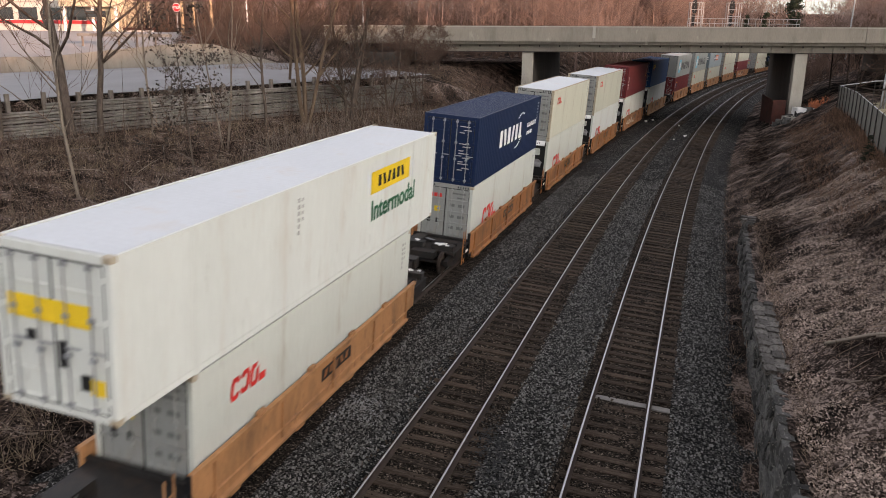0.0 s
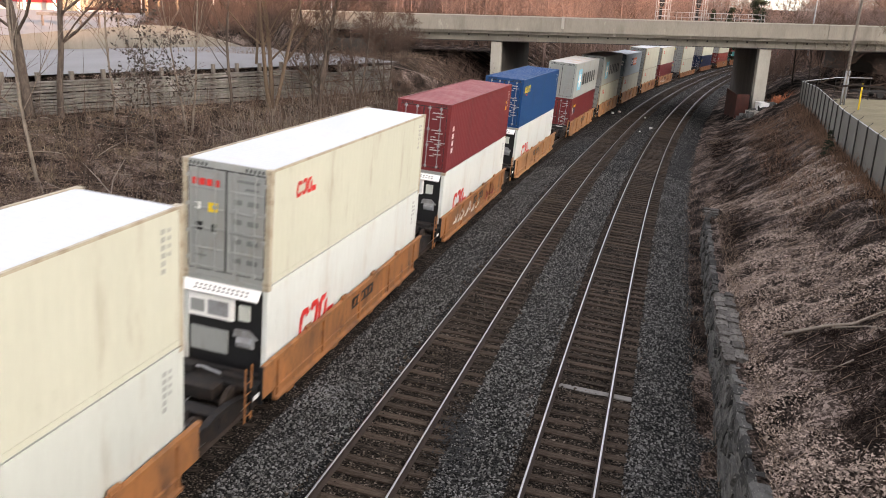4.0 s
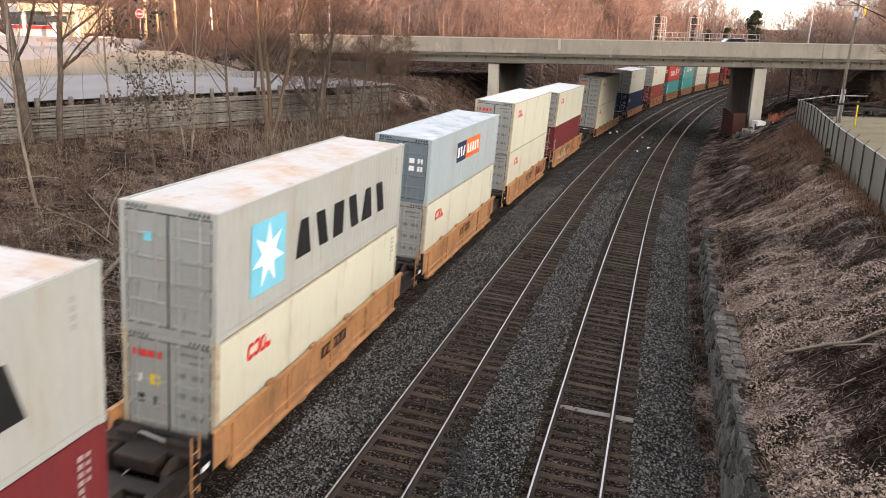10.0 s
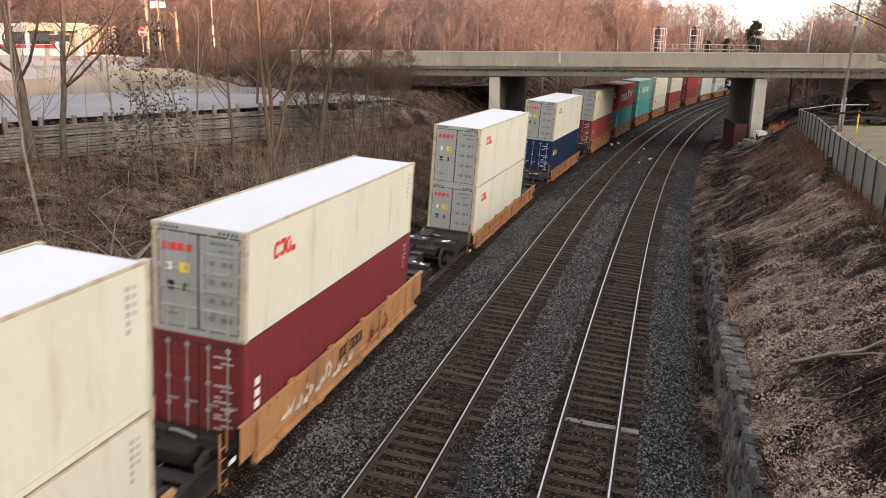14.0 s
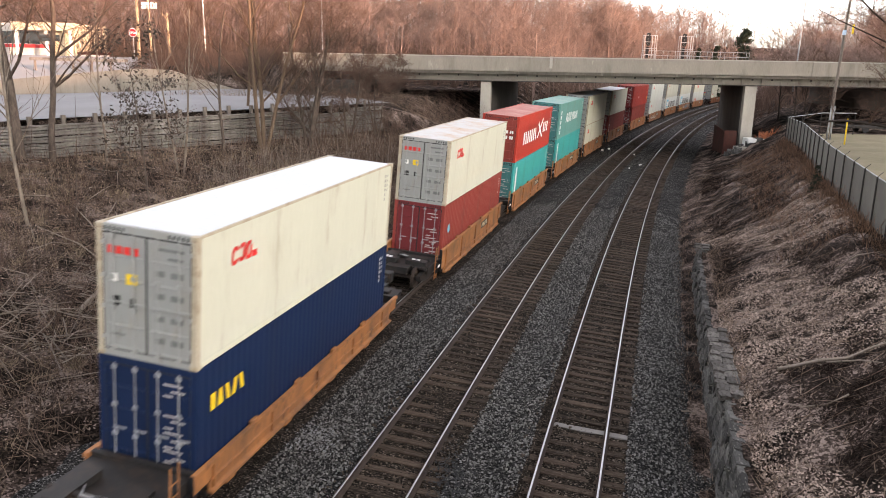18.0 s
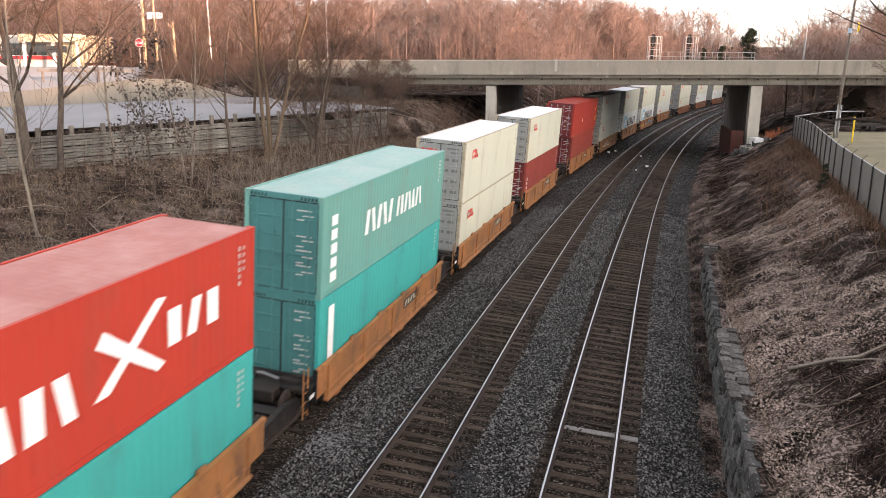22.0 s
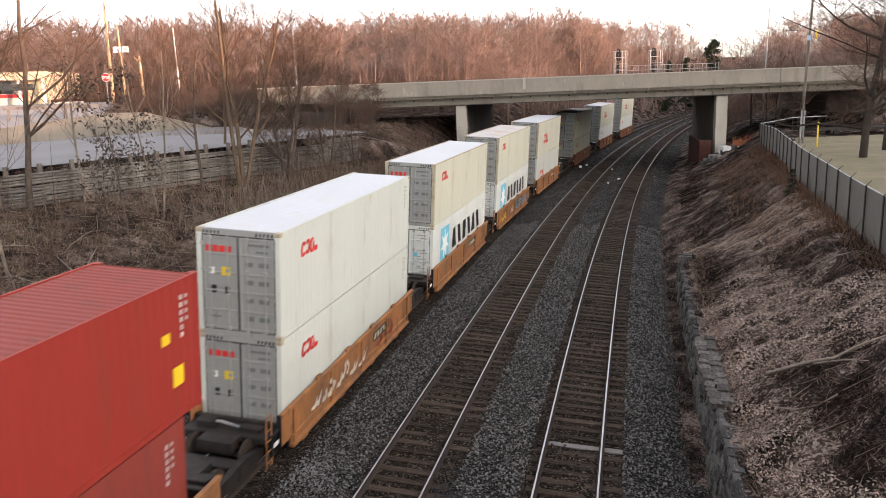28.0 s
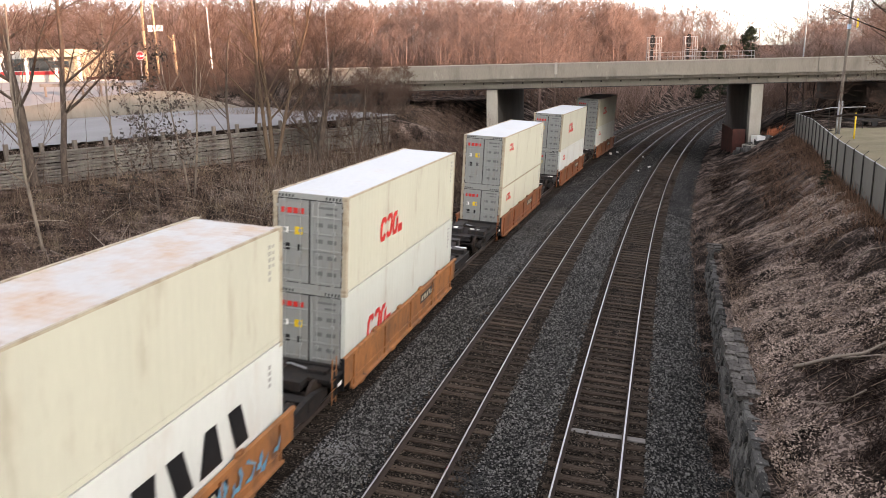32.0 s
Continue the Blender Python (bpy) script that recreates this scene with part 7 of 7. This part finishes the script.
def build_brush():
    left = spots(1, 40000, 8, 80, -38, -8.8, before_wall)
    stuff("dry_brush", "tangled dry brush stems on the brushy bank", "brush", stems(2, left, 0.2, 0.9, 0.010, 0.55, 1, True), M["brush"])
    stuff("fallen_twigs", "fallen twigs and dead stalks over the brushy bank", "twigs", lying(3, spots(4, 15000, 8, 78, -36, -8.8, before_wall), 0.4, 1.8, 0.010, 0.25, True), M["brush"])
    thick = spots(5, 3500, 52, 84, -24, -9.2, lambda x, y: before_wall(x, y) & (height(x, y) < 4.8))
    stuff("thicket", "dense bare thicket near the bridge", "thicket", stems(6, thick, 0.9, 2.7, 0.012, 0.4), M["twig"])
    right = spots(7, 5000, 4, 80, 8.3, 15.0)
    stuff("dry_stalks", "short dry stalks and grass on the leafy bank", "dry grass", stems(8, right, 0.08, 0.4, 0.007, 0.9, 1, True), M["brush"])
    stuff("bank_twigs", "dead twigs strewn over the leafy bank", "twigs", lying(9, spots(10, 4500, 4, 78, 8.3, 15.0), 0.25, 1.3, 0.008, 0.12, True), M["brush"])
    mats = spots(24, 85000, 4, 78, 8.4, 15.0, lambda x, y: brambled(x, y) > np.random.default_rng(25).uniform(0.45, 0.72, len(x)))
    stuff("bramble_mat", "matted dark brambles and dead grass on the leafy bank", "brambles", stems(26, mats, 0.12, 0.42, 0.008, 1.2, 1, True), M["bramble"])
    crest = spots(27, 2600, 4, 42.5, 7.95, 8.75)
    stuff("wall_top_grass", "dead grass over the top of the stone wall", "dry grass", lifted(stems(28, crest, 0.08, 0.3, 0.007, 0.9, 1, True), 0.12), M["brush"])
    rng = np.random.default_rng(12)
    for name, seed, n, lo, hi in (("leaf_litter", 13, 140000, 8.2, 14.8), ("leaf_litter_patch", 14, 26000, -26, -8.8)):
        xy = spots(seed, n, 4, 62 if lo < 0 else 50, lo, hi, before_wall if lo < 0 else lambda x, y: brambled(x, y) < np.random.default_rng(15).uniform(0.38, 0.62, len(x)))
        c = np.c_[xy, height(xy[:, 0], xy[:, 1]) + rough_ground(xy[:, 0], xy[:, 1]) * 1.4 + 0.03]
        tagged(new(name, leaf_sheet(name, c, 0.078, M["dead_leaf"], rng, 0.45)), "pale fallen leaves scattered over the bank", "leaf litter", kind="stuff")
    clumps = spots(33, 1500, 8, 66, -34, -9.2, before_wall)
    stuff("bank_shrubs", "bare shrubs with fine upright stems on the brushy bank", "shrubs", stems(34, clumps, 0.5, 1.9, 0.009, 0.42, 9, True), M["twig"])
    stuff("bank_saplings", "thin bare saplings on the brushy bank", "saplings", stems(36, spots(35, 90, 20, 62, -34, -11, before_wall), 2.0, 5.5, 0.018, 0.08), M["bark"])
    tufts = spots(61, 2600, 8, 66, -34, -9.0, lambda x, y: before_wall(x, y) & (np.sin(x * 0.9 + 1.7 * np.sin(y * 0.35)) + np.sin(y * 0.7 - x * 0.3) > -0.2))
    stuff("grass_tufts", "flattened tufts of straw-coloured grass on the brushy bank", "dry grass", stems(62, tufts, 0.25, 0.85, 0.011, 0.8, 13, True), M["straw"])
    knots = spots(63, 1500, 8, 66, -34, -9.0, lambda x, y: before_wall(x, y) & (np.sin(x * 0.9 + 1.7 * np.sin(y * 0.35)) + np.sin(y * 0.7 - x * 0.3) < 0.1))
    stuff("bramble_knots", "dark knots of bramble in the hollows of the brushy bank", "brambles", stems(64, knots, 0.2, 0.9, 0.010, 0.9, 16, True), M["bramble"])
    stuff("dead_limbs", "thin bleached limbs lying in the brush", "branches", lying(66, np.concatenate([spots(65, 300, 10, 60, -32, -9.2, before_wall), spots(72, 260, 20, 36, -16, -9.0)]), 0.9, 3.2, 0.022, 0.6), M["pale_stick"])
    hump = np.random.default_rng(67).uniform([-34, 86.6], [-15, 99], (3200, 2))
    stuff("embankment_brush", "bare brush on the road embankment", "brush", stems(68, hump, 0.5, 2.0, 0.014, 0.4, 4, True), M["twig"])
    brow_s = spots(69, 9000, 34, 76, 10.6, 15.2, lambda x, y: np.random.default_rng(70).uniform(0, 1, len(x)) < np.clip((to_line(x, y)[1] - 10.4) / 3.5, 0, 1))
    stuff("brow_grass", "russet dead grass along the brow of the leafy bank", "dry grass", stems(71, brow_s, 0.15, 0.55, 0.010, 0.6, 2, True), M["russet_grass"])
    foot = spots(21, 5000, 22, 62, -34, -12, lambda x, y: before_wall(x, y) & ((x - GW0[0]) * -GWD[1] + (y - GW0[1]) * GWD[0] > -5))
    stuff("wall_brush", "dry brush along the foot of the guard-rail wall", "brush", stems(22, foot, 0.4, 1.5, 0.010, 0.3), M["brush"])
    rng2 = np.random.default_rng(23)
    spill = np.c_[rng2.normal(-3.1, 0.32, 420), rng2.normal(19.0, 0.45, 420), np.full(420, -0.17)]
    tagged(new("pale_spill", leaf_sheet("pale_spill", spill, 0.05, M["galv"], rng2, 0.8)), "spill of pale stone chips on the ballast", "stone chips", kind="stuff")
    soot = np.c_[rng2.normal(0.35, 0.28, 700), rng2.normal(17.0, 1.0, 700), np.full(700, -0.165)]
    tagged(new("dark_spill", leaf_sheet("dark_spill", soot, 0.07, M["black_paint"], rng2, 0.6)), "spill of black cinders beside the rail", "cinders", kind="stuff")
    edge = spots(15, 5000, 4, 75, 6.9, 8.4)
    stuff("verge_weeds", "dry brown weeds along the ballast edge", "weeds", stems(16, edge, 0.08, 0.5, 0.007, 0.7, 1, True), M["brush"])
    tall = spots(17, 900, 40, 60, -20, -13, before_wall)
    stuff("reeds", "pale dry reeds on the brushy bank", "reeds", stems(18, tall, 0.9, 1.9, 0.010, 0.15), M["pale_stick"])
    fringe_xy = np.concatenate([np.c_[np.linspace(a[0], b[0], 500), np.linspace(a[1], b[1], 500)] for a, b in zip([fence_line(k) for k in range(1, 5)], [fence_line(k) for k in range(2, 6)])])
    fringe_xy = fringe_xy - [0.45, 0] + np.random.default_rng(19).normal(0, 0.3, fringe_xy.shape)
    stuff("fence_grass", "tall dry grass along the fence foot", "dry grass", stems(20, fringe_xy, 0.2, 0.8, 0.010, 0.4), M["russet_grass"])


def build_logs():
    def stick(name, label, pts, r):
        tagged(new(name, mesh_of(name, *tube([(x, y, ground_z(x, y) + h) for x, y, h in pts], [r * (1 - 0.6 * k / (len(pts) - 1)) for k in range(len(pts))], 6), M["pale_stick"], True)), label, "branch", "fallen branches")
    stick("fallen_branch", "bleached fallen branch on the leafy bank", [(9.39, 20.57, 0.1), (10.04, 19.6, 0.2), (10.36, 18.9, 0.2), (10.75, 18.5, 0.3), (11.4, 17.6, 0.3)], 0.055)
    stick("fallen_branch", "bleached fallen branch on the leafy bank", [(10.1, 19.4, 0.15), (10.4, 18.4, 0.2), (10.6, 17.8, 0.1)], 0.03)
    stick("fallen_branch", "pale stick beside the stone wall", [(7.35, 22.3, 0.05), (7.6, 22.2, 0.12), (7.85, 22.1, 0.06)], 0.03)
    LIMB = "long pale fallen limb in the brush pile"
    stick("fallen_branch", LIMB, [(-12.75, 26.6, 0.15), (-12.65, 28.4, 0.4), (-12.6, 30.4, 0.7), (-12.6, 32.2, 0.95)], 0.11)
    stick("fallen_branch", LIMB, [(-13.15, 30.0, 0.3), (-12.9, 31.6, 0.6), (-12.6, 33.0, 0.8)], 0.07)
    for k, pts in enumerate(([(-13.2, 31.5, 0.4), (-14.5, 33.0, 0.6), (-16.0, 35.0, 0.5), (-17.5, 37.0, 0.3)], [(-13.6, 31.0, 0.3), (-15.0, 32.0, 0.5), (-17.5, 33.4, 0.4)], [(-14.0, 31.4, 0.4), (-14.8, 34.0, 0.9), (-15.0, 36.0, 1.3)], [(-14.6, 27.4, 0.2), (-15.4, 28.4, 0.4), (-16.6, 28.8, 0.3)], [(-13.2, 23.6, 0.1), (-13.0, 25.0, 0.3), (-13.3, 26.4, 0.2)], [(-15.0, 26.5, 0.1), (-13.8, 26.2, 0.3), (-12.4, 26.1, 0.2)])):
        stick("fallen_branch", "thin bleached branch in the brush pile", pts, 0.04 - 0.003 * k)
    rng = random.Random(5)
    for k in range(16):
        x, y, _ = on_line(rng.uniform(14, 40), rng.choice([-1, 1]) * rng.uniform(9.2, 12.5) )
        a, ln = rng.uniform(0, 6.28), rng.uniform(0.8, 2.2)
        stick("fallen_branch", "grey dead branch lying on the bank", [(x + ln * math.cos(a) * q, y + ln * math.sin(a) * q, 0.1 + 0.12 * math.sin(q * 5 + k)) for q in (0, 0.3, 0.65, 1.0)], 0.028)


def build_evergreens():
    rng = np.random.default_rng(30)
    for name, label, x, y, tall, w, bare in (("young_evergreen", "small dark evergreen bush by the fence", 19.0, 40.1, 1.4, 0.6, 0.0), ("pine_tree", "dark pine with a bare lower trunk beyond the bridge", 78.5, 215.0, 19.0, 4.8, 0.5), ("pine_tree", "dark evergreen among the bare woods", 68.0, 205.0, 14.5, 3.6, 0.1), ("pine_tree", "dark evergreen among the bare woods", 63.5, 205.0, 14.0, 3.2, 0.1)):
        z = ground_z(x, y)
        root = tagged(empty(name, Matrix.Translation((x, y, z))), label, "evergreen")
        part("trunk", mesh_of("trunk", *tube([(0, 0, -0.3), (0.02, 0, tall * 0.5), (0, 0, tall)], [0.02 * tall, 0.014 * tall, 0.004 * tall], 7), M["bark"]), root)
        cs = []
        for k in range(46):
            q = rng.uniform(bare, 0.98)
            a = rng.uniform(0, 6.28)
            rad = w * ((1.08 - q) ** 0.8 if bare < 0.3 else 0.75 * math.sin(0.35 + 2.6 * (q - bare) / (1 - bare))) * rng.uniform(0.5, 1.0) * (1 if bare == 0 else 0.9)
            tt = np.linspace(0.2, 1.0, 12)
            cs.append(np.c_[np.cos(a) * rad * tt, np.sin(a) * rad * tt, tall * q - 0.12 * rad * tt ** 2 + 0 * tt])
        c = np.concatenate(cs)
        c = np.repeat(c, 9, axis=0) + rng.normal(0, 0.013 * tall, (len(c) * 9, 3))
        part("needles", leaf_sheet("needles", c, 0.021 * tall, M["needle"], rng), root)


def build_orange_brush():
    rng = np.random.default_rng(31)
    xy = np.c_[rng.normal(31.9, 0.5, 160), rng.normal(79.6, 0.4, 160)]
    stuff("orange_brush", "orange-red dry brush by the pier", "brush", stems(32, xy, 0.4, 1.0, 0.02, 0.4), M["orange_twig"])


def far_tree(seed, thick=1.0, subs=8, fine=6):
    """A bare tree 12 m tall with rising limbs and fine twigs, in one piece."""
    rng = np.random.default_rng(seed)
    tw = Twigs()
    lean = rng.normal(0, 0.05, 2)
    trunk = np.array([[lean[0] * h + rng.normal(0, 0.08), lean[1] * h + rng.normal(0, 0.08), h] for h in (-0.4, 2.5, 5.0, 7.5, 9.8)])
    tw.branch(trunk, [0.12, 0.105, 0.08, 0.055, 0.03], 4)
    p0, p2, rr = [], [], []
    for k in range(11):
        h = rng.uniform(2.4, 8.8)
        a = rng.uniform(0, 6.28)
        base = np.array([np.interp(h, trunk[:, 2], trunk[:, 0]), np.interp(h, trunk[:, 2], trunk[:, 1]), h])
        ln = rng.uniform(0.75, 1.1) * (5.6 - 0.38 * h)
        out = np.array([np.cos(a), np.sin(a), 0]) * ln
        mid, tip = base + out * 0.48 + [0, 0, ln * 0.32], base + out * 0.9 + [0, 0, ln * rng.uniform(0.6, 1.0)]
        r = 0.075 * (1 - h / 14)
        tw.branch([base, mid, tip], [r, r * 0.7, 0.02], 3)
        for j in range(subs):
            q = rng.uniform(0.3, 1.0)
            at = base + (mid - base) * q * 2 if q < 0.5 else mid + (tip - mid) * (q * 2 - 1)
            d = out / ln * rng.uniform(0, 0.8) + rng.normal(0, 0.45, 3)
            d[2] = abs(d[2]) + 0.25
            sub_ = at + d / np.linalg.norm(d) * rng.uniform(1.0, 2.2)
            p0.append(at), p2.append(sub_), rr.append(0.024)
            for i in range(fine):
                at2 = at + (sub_ - at) * rng.uniform(0.25, 0.95)
                e = d / np.linalg.norm(d) + rng.normal(0, 0.5, 3)
                p0.append(at2), p2.append(at2 + e / np.linalg.norm(e) * rng.uniform(0.5, 1.3)), rr.append(0.015)
    v1, f1 = tw.arrays()
    v2, f2 = slim(np.array(p0), np.array(p2), np.array(rr) * thick)
    return np.concatenate([v1, v2]), np.concatenate([np.c_[f1[:, [0, 1, 2]]], f1[:, [0, 2, 3]], f2 + len(v1)])


def build_woods():
    """The far woods: bare trees joined by belts."""
    near_ = [far_tree(200 + k, 1.1, 7, 5) for k in range(10)]
    far_ = [far_tree(220 + k, 1.8, 6, 4) for k in range(10)]

    def belt(name, label, seed, n, xlo, xhi, ylo, yhi, hlo, hhi, keep=None, flat_=None):
        flat_ = flat_ or near_
        rng = np.random.default_rng(seed)
        vs, fs, k = [], [], 0
        while n > 0:
            x, y = rng.uniform(xlo, xhi), rng.uniform(ylo, yhi)
            s, d = to_line(x, y)
            n -= 1
            if abs(float(d) + 1) < 12 or (y < 109 and -20 < x < 66) or (keep and not keep(x, y)):
                continue
            v, f = flat_[rng.integers(0, len(flat_))]
            a, sc = rng.uniform(0, 6.28), rng.uniform(hlo, hhi) / 12.0
            c, s_ = np.cos(a) * sc, np.sin(a) * sc
            wide = rng.uniform(0.8, 1.1)
            w = np.stack([(v[:, 0] * c - v[:, 1] * s_) * wide + x, (v[:, 0] * s_ + v[:, 1] * c) * wide + y, v[:, 2] * sc + ground_z(x, y)], -1)
            vs.append(w), fs.append(f + k)
            k += len(v)
        stuff(name, label, "woods", (np.concatenate(vs), np.concatenate(fs)), M["wood_far"])

    tops = "bare woods beyond the bridge, tops lit by low sun"
    belt("woods_near", tops, 41, 150, -60, 60, 100, 126, 9.0, 12.5)
    belt("woods_middle", tops, 42, 230, -95, 80, 122, 150, 11.5, 15.0, lambda x, y: x < 46 or y > 130)
    belt("woods_far", "distant belt of bare woods", 43, 270, -100, 45, 150, 190, 14.0, 18.5, None, far_)
    belt("woods_bend", tops, 48, 120, 30, 82, 148, 190, 12.0, 16.0, lambda x, y: x < 30 + (y - 100) * 0.42, far_)
    belt("woods_head", tops, 49, 180, 45, 130, 190, 275, 12.0, 16.0, None, far_)
    belt("woods_low", "distant low bare woods beyond the bridge", 44, 80, 80, 150, 150, 240, 7.0, 10.0, None, far_)
    belt("woods_roadside", "bare trees behind the road", 45, 34, -75, -24, 97, 112, 8, 12.0, lambda x, y: x > -42 or y > 106)
    xy = np.random.default_rng(46).uniform([-75, 97], [95, 165], (9000, 2))
    s, d = to_line(xy[:, 0], xy[:, 1])
    xy = xy[(np.abs(d + 0.5) > 9) & ((xy[:, 1] > 108) | (xy[:, 0] < -18) | (xy[:, 0] > 64))]
    stuff("understorey", "grey-brown bare understorey beneath the woods", "thicket", stems(47, xy, 1.5, 5.5, 0.024, 0.35, 5, True), M["twig"])
    xy = np.random.default_rng(52).uniform([-100, 126], [45, 190], (3000, 2))
    s, d = to_line(xy[:, 0], xy[:, 1])
    stuff("woods_saplings", "dense bare saplings filling the woods", "thicket", stems(53, xy[np.abs(d + 0.5) > 10], 4.0, 11.0, 0.035, 0.22, 4, True), M["wood_far"])
    xy = np.random.default_rng(50).uniform([20, 150], [170, 280], (5000, 2))
    s, d = to_line(xy[:, 0], xy[:, 1])
    stuff("far_understorey", "brown bare understorey of the far woods", "thicket", stems(51, xy[np.abs(d + 0.5) > 10], 2.5, 7.5, 0.06, 0.35, 4, True), M["wood_far"])


build_trees()
build_brush()
build_logs()
build_evergreens()
build_orange_brush()
build_woods()


# ---- what moves ----
def travelled(t):
    return 11.97 * t - 0.0035 * t * t


line1_x, line1_y, _ = on_line(line_s, D1)
line1_g = np.concatenate([[0], np.cumsum(np.hypot(np.diff(line1_x), np.diff(line1_y)))])
line1_g -= np.interp(0, line_s, line1_g)


def ride(g, z):
    """The pose of a thing whose middle is g along the inner track, leaning with the banked rails."""
    s = float(np.interp(g, line1_g, line_s))
    x, y, th = on_line(s, D1)
    return Matrix.Translation((float(x), float(y), 0)) @ pose(0, 0, 0, 0, 0, -math.degrees(float(th))) @ pose(0, 0, 0, 0, math.degrees(CANT), 0) @ Matrix.Translation((0, 0, z))


def motions():
    for thing, mid, z in RIDERS:
        walk(thing, [(float(t), ride(mid - travelled(t), z)) for t in range(0, 33)])
    def on_road(t):
        x = 11.5 + 20.0 * (t - 9.0)
        deck = 8.53 + 0.0065 * x
        z = deck if -16 < x < 62 else ground_z(x, 92.0) + 0.09
        return Matrix.Translation((x, 92.0, z))

    walk(ROAD_CAR, [(float(t), on_road(t)) for t in range(0, 33)])


motions()
